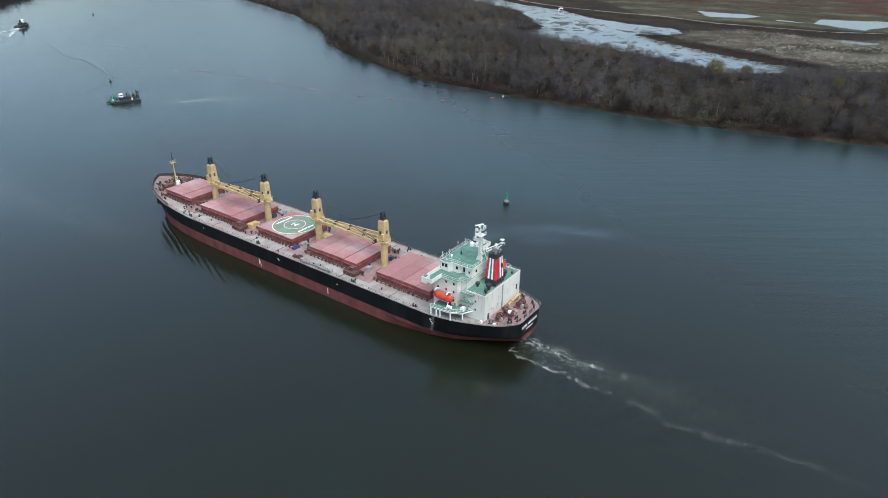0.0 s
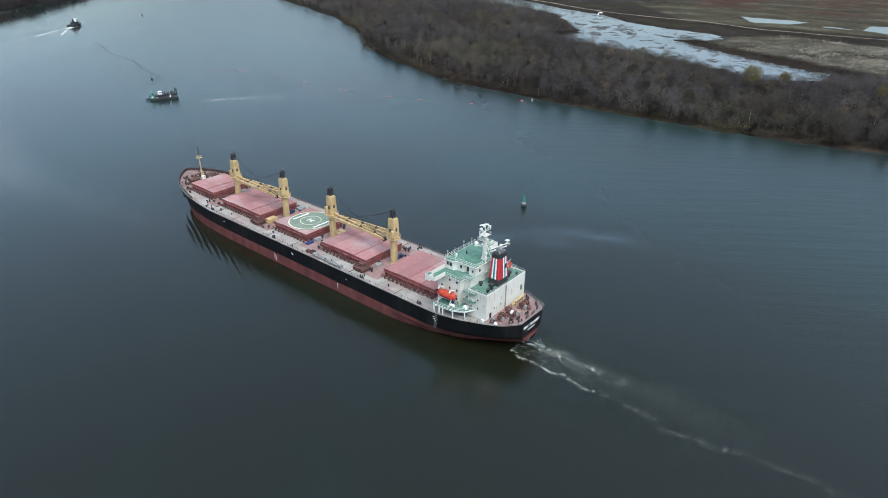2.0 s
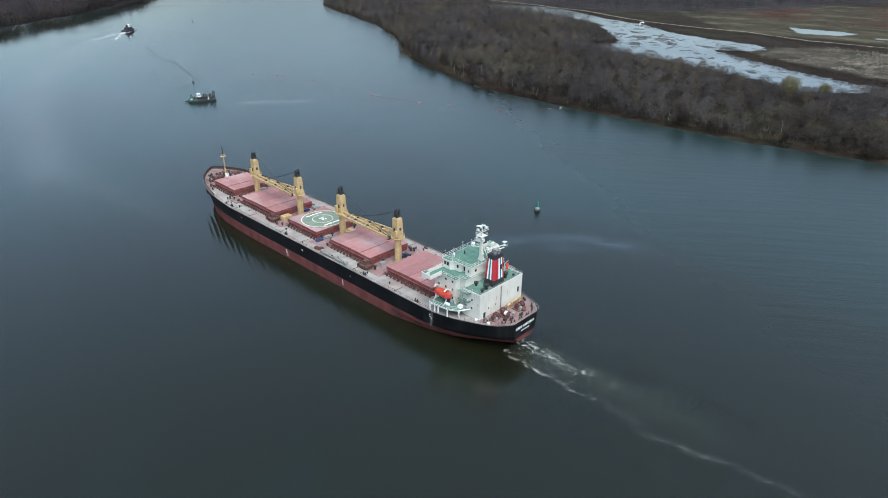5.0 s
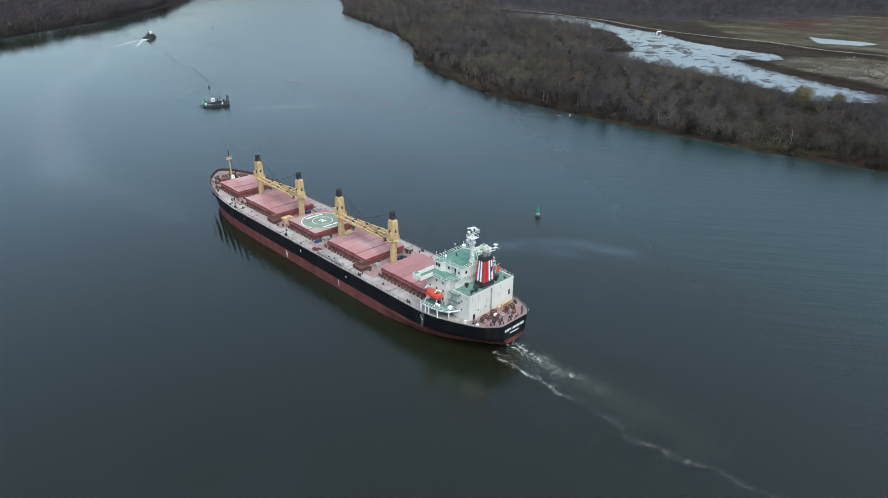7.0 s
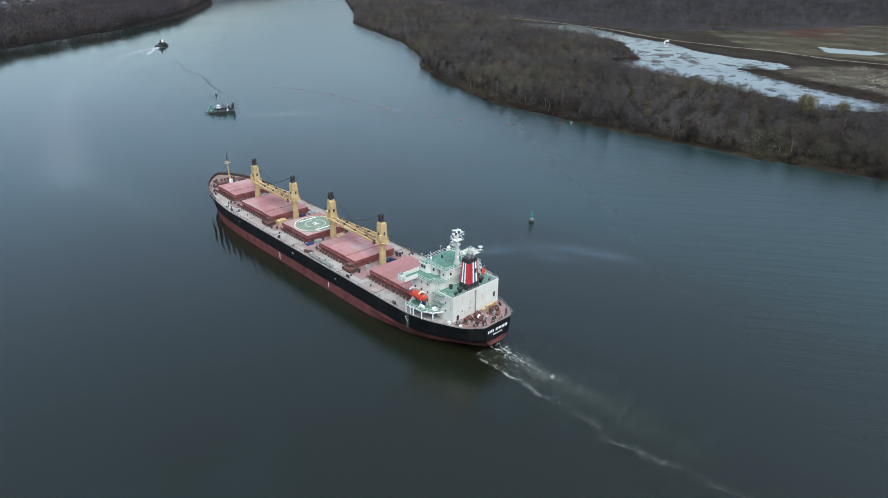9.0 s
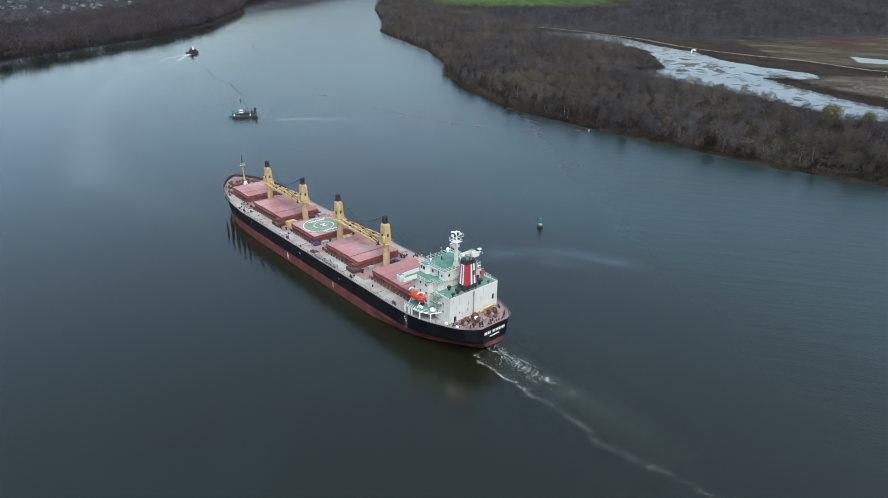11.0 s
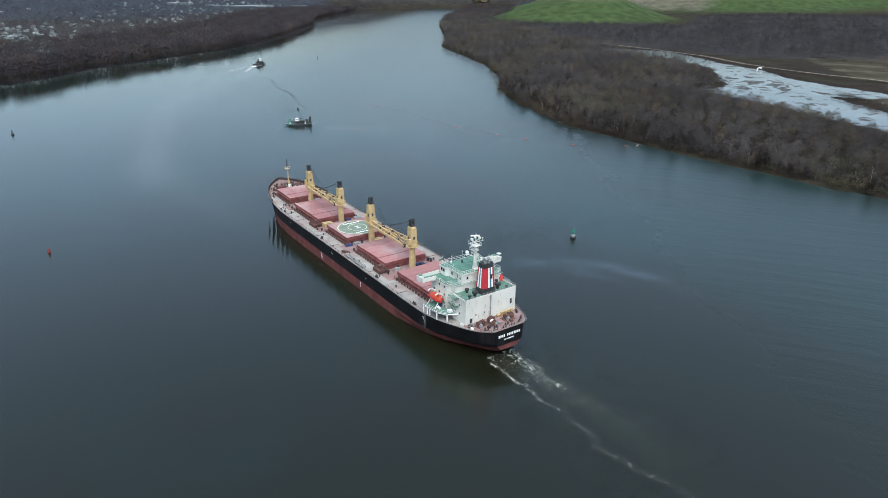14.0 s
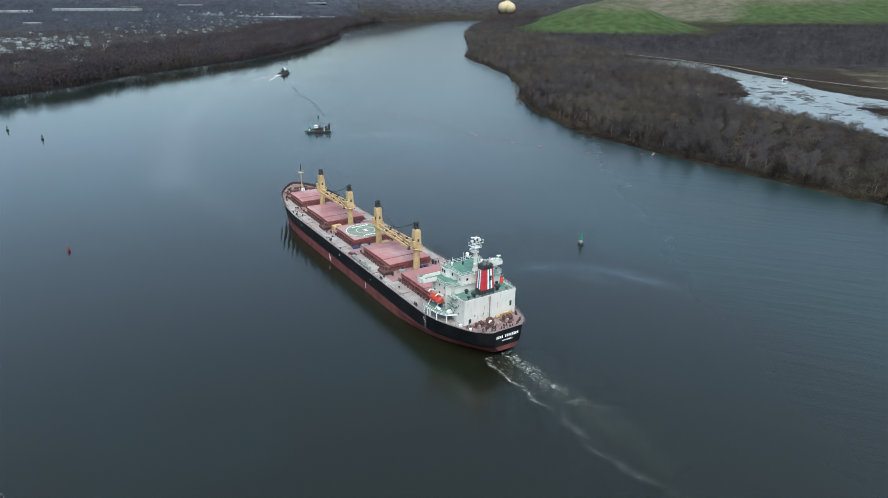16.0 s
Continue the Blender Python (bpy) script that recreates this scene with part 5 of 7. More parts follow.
# boat deck, port and starboard, on white posts, with lifeboats
for s in (1, -1):
    y0, y1 = sorted((s * 9.2, s * 15.6))
    poly = [(15.4, s * 9.2), (27.5, s * 9.2), (27.5, s * 15.7), (20.5, s * 15.0), (17.2, s * 13.2)]
    boat_deck = part("boat_deck", Geo().prism(poly, 12.95, 13.1), GREEN, ship, "green boat deck on white posts")
    g = Geo()
    edge = [(27.4, s * 15.6), (24.0, s * 15.25), (20.5, s * 14.9), (17.2, s * 13.1), (15.5, s * 9.6)]
    for (xa, ya), (xb, yb) in zip(edge, edge[1:]):
        g.solid([(xa, ya - 0.08, 12.75), (xb, yb - 0.08, 12.75), (xb, yb + 0.08, 12.75), (xa, ya + 0.08, 12.75),
                 (xa, ya - 0.08, 13.2), (xb, yb - 0.08, 13.2), (xb, yb + 0.08, 13.2), (xa, ya + 0.08, 13.2)])
    part("deck_fascia", g, CLEAN_WHITE, boat_deck, "white deck edge")
    for x, y in ((27.2, s * 15.5), (25.3, s * 15.35), (24.0, s * 15.2), (20.5, s * 14.8), (17.3, s * 13.0)):
        part("support_post", Geo().box(x - 0.14, x + 0.14, y - 0.14, y + 0.14, deck_z(x), 12.95), CLEAN_WHITE, boat_deck, "white support post")
    rail_line(boat_deck, [(27.4, s * 15.6, 13.1), (20.5, s * 14.9, 13.1), (17.2, s * 13.1, 13.1), (15.5, s * 9.6, 13.1)], 1.1)
    # davits
    for x in (22.6, 27.0):
        g = Geo()
        g.path([(x, s * 10.2, 13.1), (x, s * 10.6, 17.0), (x, s * 13.0, 18.4), (x, s * 14.0, 17.9)], 0.24, 6)
        g.tube((x, s * 14.2, 13.1), (x, s * 11.2, 17.2), 0.16, n=5)
        part("davit", g, WHITE, boat_deck, "white lifeboat davit")
    # enclosed lifeboat
    rows = []
    for t in np.linspace(-1, 1, 11):
        w = 1.35 * max(0.06, 1 - abs(t) ** 2.6)
        h = 1.0 + 0.25 * abs(t)
        hull = [(-0.0, -1.25 * h * (1 - abs(t) ** 4 * 0.5)), (0.75, -0.85), (1.0, -0.1), (0.96, 0.45), (0.62, 1.05 - 0.35 * abs(t) ** 3), (0.0, 1.25 - 0.5 * abs(t) ** 3)]
        ring = [(24.8 + 3.4 * t, s * 12.4 + w * u, 16.0 + v) for u, v in hull] + [(24.8 + 3.4 * t, s * 12.4 - w * u, 16.0 + v) for u, v in reversed(hull[1:-1])]
        rows.append(ring)
    boat = part("lifeboat", Geo().rings(rows), ORANGE, ship, "orange enclosed lifeboat under davits", smooth=True)
    g = Geo().taper(22.4, 23.8, s * 12.4 - 0.6, s * 12.4 + 0.6, 16.9, 17.7, 0.2, 0.15)
    part("conning_dome", g, ORANGE, boat)
    g = Geo()
    g.box(21.8, 27.8, s * 12.4 - 1.42, s * 12.4 + 1.42, 15.86, 15.98)
    part("fender_strake", g, FUN_RED, boat)
part("liferaft", Geo().tube((21.2, 13.2, 13.6), (22.4, 13.2, 13.6), 0.45, n=8), CLEAN_WHITE, ship, "white liferaft canister")
part("drum", Geo().tube((23.2, 11.4, 13.1), (23.2, 11.4, 14.1), 0.55, n=10), BLUE, ship, "blue drum")
part("drum", Geo().tube((21.6, 10.6, 13.1), (21.6, 10.6, 14.0), 0.5, n=10), GREY, ship)
part("locker", Geo().taper(17.6, 18.9, 10.6, 12.0, 13.1, 13.9, 0.05, 0.05), CLEAN_WHITE, ship, "white deck locker")

# red flag on its staff
g = Geo().tube((15.8, -6.4, CAS), (15.8, -6.4, CAS + 4.2), 0.07, n=5).tube((15.8, -6.4, CAS + 3.9), (15.6, -8.2, CAS + 4.4), 0.05, n=4)
staff = part("flagstaff", g, WHITE, ship)
g = Geo()
g.rings([[(15.7 - 0.12 * math.sin(k * 1.4), -7.0 - 0.22 * k, CAS + 3.9 + 0.06 * k - 0.14 * k), (15.7 - 0.25 * math.sin(k * 1.4 + 0.6), -6.9 - 0.2 * k, CAS + 1.6 - 0.06 * k)] for k in range(7)], False)
part("flag", g, FLAG, staff, "red flag hanging slack")


# mooring winches, bollards and gear on the stern and the bow
def winch(x, y, turn, scale=1.0):
    z = deck_z(x) + 0.02
    g = Geo()
    g.box(-1.5, 1.5, -2.0, 2.0, 0, 0.25)
    for yy in (-1.7, -0.2, 1.3):
        g.box(-0.5, 0.5, yy, yy + 0.15, 0.25, 1.7)
    g.tube((0, -1.7, 1.15), (0, 1.5, 1.15), 0.32, n=8)
    g.tube((0, -1.4, 1.15), (0, -0.4, 1.15), 0.75, n=10)
    for yy in (-1.5, -0.35, 1.2):
        g.tube((0, yy, 1.15), (0, yy + 0.1, 1.15), 1.05, n=12)
    w = part("winch", g, RUST, ship, "rust-brown mooring winch", at=Matrix.Translation((x, y, z)) @ pose(0, 0, 0, 0, 0, turn) @ Matrix.Scale(scale, 4))
    part("winch_motor", Geo().taper(-1.4, -0.5, 0.2, 1.4, 0.25, 1.3, 0.1, 0.1), GREY, w)
    part("rope_coil", Geo().tube((0, -0.1, 1.15), (0, 1.1, 1.15), 0.68, n=10), CLEAN_WHITE if turn > 20 else RUST, w)
    return w


winch(7.4, 2.6, 80)
winch(7.2, -4.0, 0)
winch(8.6, 6.2, 10, 0.85)
winch(179.6, 4.2, 65)
winch(179.6, -4.2, -65)
winch(184.6, 0.0, 0, 0.9)
winch(177.6, -8.2, 20, 0.8)
bollard_me = Geo().box(-0.9, 0.9, -0.35, 0.35, 0, 0.15).tube((-0.5, 0, 0.1), (-0.5, 0, 0.95), 0.24, n=8).tube((0.5, 0, 0.1), (0.5, 0, 0.95), 0.24, n=8).mesh("bollard", DARK)
for x, y, a in ((2.9, 4.6, 60), (2.5, 1.4, 90), (2.5, -2.0, 90), (3.1, -5.0, 120), (4.6, 6.9, 50), (4.8, -7.2, 130), (4.4, 3.4, 90), (3.9, -0.6, 90), (9.4, 9.6, 25), (9.4, -9.4, 155),
                (172.5, 11.6, -15), (172.5, -11.6, 15), (182.0, 8.0, -40), (182.0, -8.0, 40), (187.0, 4.4, -60), (187.0, -4.4, 60), (176.8, 6.6, 0), (34.0, 14.9, 0), (60.0, 14.9, 0),
                (108.0, 14.9, 0), (150.0, 14.7, 0), (60.0, -14.9, 0), (108.0, -14.9, 0), (150.0, -14.7, 0)):
    part("bollard", bollard_me, None, ship, "black twin bollard", at=Matrix.Translation((x, y, deck_z(x) + 0.05)) @ pose(0, 0, 0, 0, 0, a))
g = Geo().tube((10.6, -8.6, D0 + 1.2), (10.2, -1.6, D0 + 1.2), 0.35, n=8)
g.box(10.0, 10.8, -8.2, -7.9, D0, D0 + 1.0)
g.box(9.9, 10.7, -2.4, -2.1, D0, D0 + 1.0)
part("spare_pipe", g, YELLOW, ship, "yellow spare boom on rests")
part("spare_boom", Geo().tube((10.1, -8.2, D0 + 2.0), (9.8, -3.0, D0 + 2.0), 0.28, n=8).box(9.7, 10.3, -7.6, -7.3, D0, D0 + 1.8).box(9.6, 10.2, -3.6, -3.3, D0, D0 + 1.8), YELLOW, ship, "dull buff spare boom on rests")
for x, y, s, mt in ((9.8, 0.6, 0.9, RUST), (9.6, 4.6, 0.8, RUST), (6.0, 0.6, 0.55, GREY), (5.6, 5.2, 0.5, DARK), (10.2, 8.2, 0.6, GREY), (5.0, -3.4, 0.6, RUST), (12.0, 11.0, 0.5, CLEAN_WHITE), (8.0, 10.0, 0.45, CLEAN_WHITE)):
    g = Geo().taper(x - s, x + s, y - s * 0.8, y + s * 0.8, deck_z(x) + 0.03, deck_z(x) + 0.3 + s, 0.15 * s, 0.15 * s)
    g.tube((x, y - s * 0.9, deck_z(x) + 0.6), (x, y + s * 0.9, deck_z(x) + 0.6), 0.35 * s, n=8)
    part("deck_machinery", g, mt, ship)

# forecastle: foremast, spurling gear, hatch
g = Geo()
g.rings([[(x, (lerp(DECK_HALF, x) - 0.35) * s, deck_z(x) + 0.05) for s in (1, 0, -1)] for x in STATIONS if x >= 173], False)
part("forecastle_deck", g, mat("worn_forecastle_deck", (0.17, 0.115, 0.105), 0.8, 0, 0.3, 0.6, (0.26, 0.215, 0.20), 0.25, 0.6), ship, "worn brown forecastle deck")
bow_rng = random.Random(17)
for k in range(26):
    x = bow_rng.uniform(174.5, 191.0)
    half = lerp(DECK_HALF, x) - 1.3
    y = bow_rng.choice((-1, 1)) * half * bow_rng.uniform(0.55, 1.0)
    s, zz = bow_rng.uniform(0.25, 0.55), deck_z(x) + 0.05
    g = Geo().tube((x - s, y, zz), (x - s, y, zz + 1.6 * s), 0.35 * s, n=8).tube((x + s, y, zz), (x + s, y, zz + 1.6 * s), 0.35 * s, n=8).box(x - 1.6 * s, x + 1.6 * s, y - 0.5 * s, y + 0.5 * s, zz, zz + 0.2 * s)
    part("mooring_bitts", g, bow_rng.choice((RUST, DARK, DARK)), ship)
for y in (-4.2, 4.2):
    zz = deck_z(181) + 0.05
    g = Geo().tube((181, y - 2.2, zz + 1.1), (181, y + 2.2, zz + 1.1), 0.85, n=12).tube((181, y - 2.3, zz + 1.1), (181, y - 2.0, zz + 1.1), 1.25, n=12).tube((181, y + 2.0, zz + 1.1), (181, y + 2.3, zz + 1.1), 1.25, n=12)
    g.box(179.6, 182.4, y - 0.5, y + 0.5, zz, zz + 1.7)
    part("windlass", g, RUST, ship, "rust-brown anchor windlass")
z = deck_z(183)
g = Geo().tube((181.2, 0, z), (181.2, 0, z + 11.5), 0.34, 0.2, n=8)
g.tube((181.2, 0, z + 5.5), (178.0, 0, z), 0.12, n=5)
g.box(180.6, 181.8, -1.3, 1.3, z + 10.2, z + 10.35)
g.tube((181.2, -1.5, z + 11.1), (181.2, 1.5, z + 11.1), 0.1, n=5)
g.tube((180.8, 0, z + 1), (180.8, 0, z + 10), 0.06, n=4)
fm = part("foremast", g, YELLOW, ship, "buff foremast with a black top")
part("mast_top", Geo().tube((181.2, 0, z + 11.5), (181.2, 0, z + 15.2), 0.28, 0.16, n=8), DARK, fm, "black mast top")
part("bell_locker", Geo().taper(179.4, 180.6, -0.8, 0.8, z, z + 2.1, 0.1, 0.1), CLEAN_WHITE, ship, "white locker at the mast foot")
g = Geo()
for s in (1, -1):
    for k in range(12):
        t = k / 12
        g.box(177.0 + 7 * t, 177.35 + 7 * t, s * (3.0 - 1.4 * t) - 0.2, s * (3.0 - 1.4 * t) + 0.2, deck_z(180) + 0.03, deck_z(182) + 0.28)
part("anchor_chain", g, RUST, ship, "rusty anchor chain along the deck")
for x, y in ((186.4, 1.8), (174.6, 9.6), (175.4, -10.0), (180.4, 8.2), (178.0, 0.0), (184.0, -5.2)):
    part("bow_gear", Geo().taper(x - 0.7, x + 0.7, y - 0.5, y + 0.5, deck_z(x), deck_z(x) + 1.0, 0.15, 0.1), RUST, ship)


# ---- foam behind and beside the ship ----
def foam_material(name, cells, density, streak):
    m = bpy.data.materials.new(name)
    m.use_nodes = True
    n, l = m.node_tree.nodes, m.node_tree.links
    b = n["Principled BSDF"]
    b.inputs["Base Color"].default_value, b.inputs["Roughness"].default_value = (0.62, 0.63, 0.57, 1), 0.8
    co = n.new("ShaderNodeNewGeometry").outputs["Position"]
    warp = n.new("ShaderNodeTexNoise")
    warp.inputs["Scale"].default_value, warp.inputs["Detail"].default_value = 0.22, 3
    l.new(co, warp.inputs["Vector"])
    add = n.new("ShaderNodeVectorMath")
    add.operation = "MULTIPLY_ADD"
    add.inputs[1].default_value = (9, 9, 0)
    l.new(warp.outputs["Color"], add.inputs[0])
    l.new(co, add.inputs[2])
    mp = n.new("ShaderNodeMapping")
    mp.inputs["Scale"].default_value = streak
    l.new(add.outputs[0], mp.inputs["Vector"])
    vor = n.new("ShaderNodeTexVoronoi")
    vor.feature = "DISTANCE_TO_EDGE"
    vor.inputs["Scale"].default_value = cells
    l.new(mp.outputs["Vector"], vor.inputs["Vector"])
    line = n.new("ShaderNodeMapRange")
    line.inputs[1].default_value, line.inputs[2].default_value = 0.0, 0.07
    line.inputs[3].default_value, line.inputs[4].default_value = 1.0, 0.0
    l.new(vor.outputs["Distance"], line.inputs[0])
    patch = n.new("ShaderNodeTexNoise")
    patch.inputs["Scale"].default_value, patch.inputs["Detail"].default_value = 0.6, 8
    l.new(add.outputs[0], patch.inputs["Vector"])
    pr = n.new("ShaderNodeMapRange")
    pr.inputs[1].default_value, pr.inputs[2].default_value = 0.40, 0.62
    l.new(patch.outputs["Fac"], pr.inputs[0])
    at = n.new("ShaderNodeAttribute")
    at.attribute_name = "amount"
    mul = n.new("ShaderNodeMath")
    mul.operation = "MULTIPLY"
    l.new(line.outputs[0], mul.inputs[0])
    l.new(pr.outputs[0], mul.inputs[1])
    mul2 = n.new("ShaderNodeMath")
    mul2.operation = "MULTIPLY"
    l.new(mul.outputs[0], mul2.inputs[0])
    l.new(at.outputs["Fac"], mul2.inputs[1])
    mul3 = n.new("ShaderNodeMath")
    mul3.operation, mul3.use_clamp = "MULTIPLY", True
    mul3.inputs[1].default_value = density
    l.new(mul2.outputs[0], mul3.inputs[0])
    l.new(mul3.outputs[0], b.inputs["Alpha"])
    return m


FOAM = foam_material("churned_foam", 1.0, 2.0, (0.8, 1.2, 1))
FOAM_SOFT = foam_material("thin_foam_streaks", 0.10, 0.22, (1, 2.5, 1))


def foam_sheet(name, xs, ys, amount, material, label, lift=0.06):
    gx, gy = np.meshgrid(xs, ys, indexing="ij")
    me = grid_mesh(name, xs, ys, np.full(gx.shape, lift), [material])
    a = np.clip(amount(gx.ravel(), gy.ravel()), 0, 1.5)
    paint(me, "amount", np.repeat(a[:, None], 3, 1))
    return tagged(new(name, me), label, "wake", kind="structure")


def slick_material(name, color, density, scale, rough, least=0.3):
    """A thin soft film of colour: churned or foaming water, and stand-ins for sky sheen, ripple shade and haze."""
    m = bpy.data.materials.new(name)
    m.use_nodes = True
    n, l = m.node_tree.nodes, m.node_tree.links
    b = n["Principled BSDF"]
    b.inputs["Base Color"].default_value, b.inputs["Roughness"].default_value = (*color, 1), rough
    at = n.new("ShaderNodeAttribute")
    at.attribute_name = "amount"
    t = n.new("ShaderNodeTexNoise")
    t.inputs["Scale"].default_value, t.inputs["Detail"].default_value = scale, 5
    l.new(n.new("ShaderNodeNewGeometry").outputs["Position"], t.inputs["Vector"])
    r = n.new("ShaderNodeMapRange")
    r.inputs[1].default_value, r.inputs[2].default_value = 0.3, 0.7
    r.inputs[3].default_value, r.inputs[4].default_value = density * least, density
    l.new(t.outputs["Fac"], r.inputs[0])
    mul = n.new("ShaderNodeMath")
    mul.operation, mul.use_clamp = "MULTIPLY", True
    l.new(at.outputs["Fac"], mul.inputs[0])
    l.new(r.outputs[0], mul.inputs[1])
    l.new(mul.outputs[0], b.inputs["Alpha"])
    return m


def trail(lines):
    """Soft amount along lines of (points, width, strength), fading at both ends."""
    def amount(x, y):
        out = np.zeros(x.shape)
        for pts, w, s in lines:
            fade = np.clip(distance(x, y, [pts[0], (pts[0][0] + 0.01, pts[0][1])]) / (2 * w), 0.15, 1)
            fade = fade * np.clip(distance(x, y, [pts[-1], (pts[-1][0] + 0.01, pts[-1][1])]) / (4 * w), 0.0, 1)
            out = np.maximum(out, s * fade * np.exp(-(distance(x, y, pts) / w) ** 2))
        return out
    return amount


def stern_wake(x, y):
    back = 7.0 - x
    port = np.interp(-x, [-9, 1, 11, 21, 32, 39, 45, 49, 55, 60, 70, 110], [3.9, 7.2, 6.6, 7.3, 6.3, 7.0, 9.2, 8.2, 7.5, 5.7, 4.0, 1.0]) + 0.5 * np.sin(x * 0.51) + 0.3 * np.sin(x * 1.13 + 1)
    star = np.interp(-x, [-4, 4, 10, 16, 22, 27, 33, 45], [-2.4, -1.8, -1.8, -1.3, -1.7, -3.2, -3.6, -8.0]) + 0.4 * np.sin(x * 0.47 + 2)
    line = np.exp(-((y - port) / (0.55 + 0.004 * back)) ** 2) * (0.06 + np.exp(-back / 30)) * 0.95
    churn = np.exp(-((y - star) / (1.7 + 0.03 * back)) ** 2) * np.exp(-(back / 26) ** 2) * 0.85
    mid = ((y < port) & (y > star)) * np.exp(-back / 20) * 0.22
    return (line + churn + mid) * np.clip(back / 2.0, 0, 1) * np.clip((x + 110) / 50, 0, 1)


foam_sheet("stern_wake", np.arange(-125, 6, 1.0), np.arange(-16, 24, 0.7), stern_wake, FOAM, "white churned wake foam behind the ship")


def faint(x, y):
    """Long thin foam lines and slicks drifting on the river."""
    out = np.zeros(x.shape)
    for pts, w, s in (([(865, -221), (808, -159), (700, -96), (577, -34), (484, 3), (386, 27), (309, 37), (253, 39), (210, 35), (185, 30)], 13, 0.45),
                      ([(393, -104), (374, -138), (359, -163), (349, -182)], 3.0, 0.9),
                      ([(270, 37), (240, 35), (191, 37), (171, 29)], 4, 0.6)):
        d = distance(x, y, pts)
        out = np.maximum(out, s * np.exp(-(d / w) ** 2))
    return out


CHURN = slick_material("green_churned_water", (0.075, 0.100, 0.066), 0.13, 0.45, 0.6, 0.0)
foam_sheet("churned_water", np.arange(-110, 7, 1.5), np.arange(-21, 21, 1.5), trail([([(11, 0), (-1, -1), (-21, -2), (-43, -2), (-70, -3)], 4.5, 1.0)]), CHURN, "green churned water in the wake", 0.04)
foam_sheet("foam_streaks", np.arange(-35, 945, 3.0), np.arange(-275, 105, 3.0), faint, FOAM_SOFT, "faint foam lines drifting on the river")


# sky reflected by the smooth old wake, laid on as a pale film
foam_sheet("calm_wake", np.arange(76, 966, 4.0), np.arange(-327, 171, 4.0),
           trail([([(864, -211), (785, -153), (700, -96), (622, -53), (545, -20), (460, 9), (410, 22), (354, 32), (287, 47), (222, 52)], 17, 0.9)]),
           slick_material("wake_sheen_film", (0.42, 0.45, 0.50), 0.11, 0.03, 0.5), "pale film along an old wake, standing in for reflected sky", 0.03)
foam_sheet("dredger_wake", np.arange(236, 419, 1.5), np.arange(-211, -48, 1.5), trail([([(368, -105), (351, -133), (327, -161)], 2.6, 1.0), ([(361, -113), (332, -144)], 1.2, 0.8)]),
           slick_material("pale_drift_line", (0.45, 0.48, 0.48), 0.35, 0.15, 0.6), "pale current streak behind the dredger", 0.05)
# shade of a row of ripples put on as a flat dark film
foam_sheet("ripple_line", np.arange(357, 773, 1.5), np.arange(-228, -39, 1.5),
           trail([([(716, -186), (672, -176), (632, -163), (605, -159), (579, -159), (556, -154), (516, -142), (486, -135), (466, -131)], 1.0, 1.0), ([(466, -126), (461, -122), (445, -92)], 1.6, 0.7)]),
           slick_material("ripple_shade_film", (0.012, 0.014, 0.015), 0.38, 0.12, 0.4, 0.0), "thin dark film drawn for the shade of a ripple line", 0.04)
# flat blue film just above the water replaces airborne haze, placed to fit the view
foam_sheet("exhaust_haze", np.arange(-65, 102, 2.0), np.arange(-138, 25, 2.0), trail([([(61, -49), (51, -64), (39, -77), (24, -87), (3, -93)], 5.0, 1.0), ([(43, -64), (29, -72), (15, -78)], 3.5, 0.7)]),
           slick_material("blue_haze_film", (0.30, 0.41, 0.54), 0.11, 0.10, 1.0, 0.0), "flat blue film on the water, standing in for exhaust haze", 0.12)


# ---- working craft on the river ----
def boat_hull(length, beam, z0, z1, bow=0.35, n=10, flare=1.1):
    rows = []
    for t in np.linspace(0, 1, n):
        w = beam / 2 * (1.0 if t < 1 - bow else math.sqrt(max(0.0, 1 - ((t - 1 + bow) / bow) ** 2)) * 0.98 + 0.02)
        w = w * (0.86 + 0.14 * min(1, t * 6))
        rise = 0.25 * (z1 - z0) * max(0, (t - 0.6) / 0.4) ** 2
        rows.append([(length * (t - 0.5), -w * 0.85, z0), (length * (t - 0.5), -w * flare, z1 + rise), (length * (t - 0.5), w * flare, z1 + rise), (length * (t - 0.5), w * 0.85, z0)])
    return Geo().rings(rows)


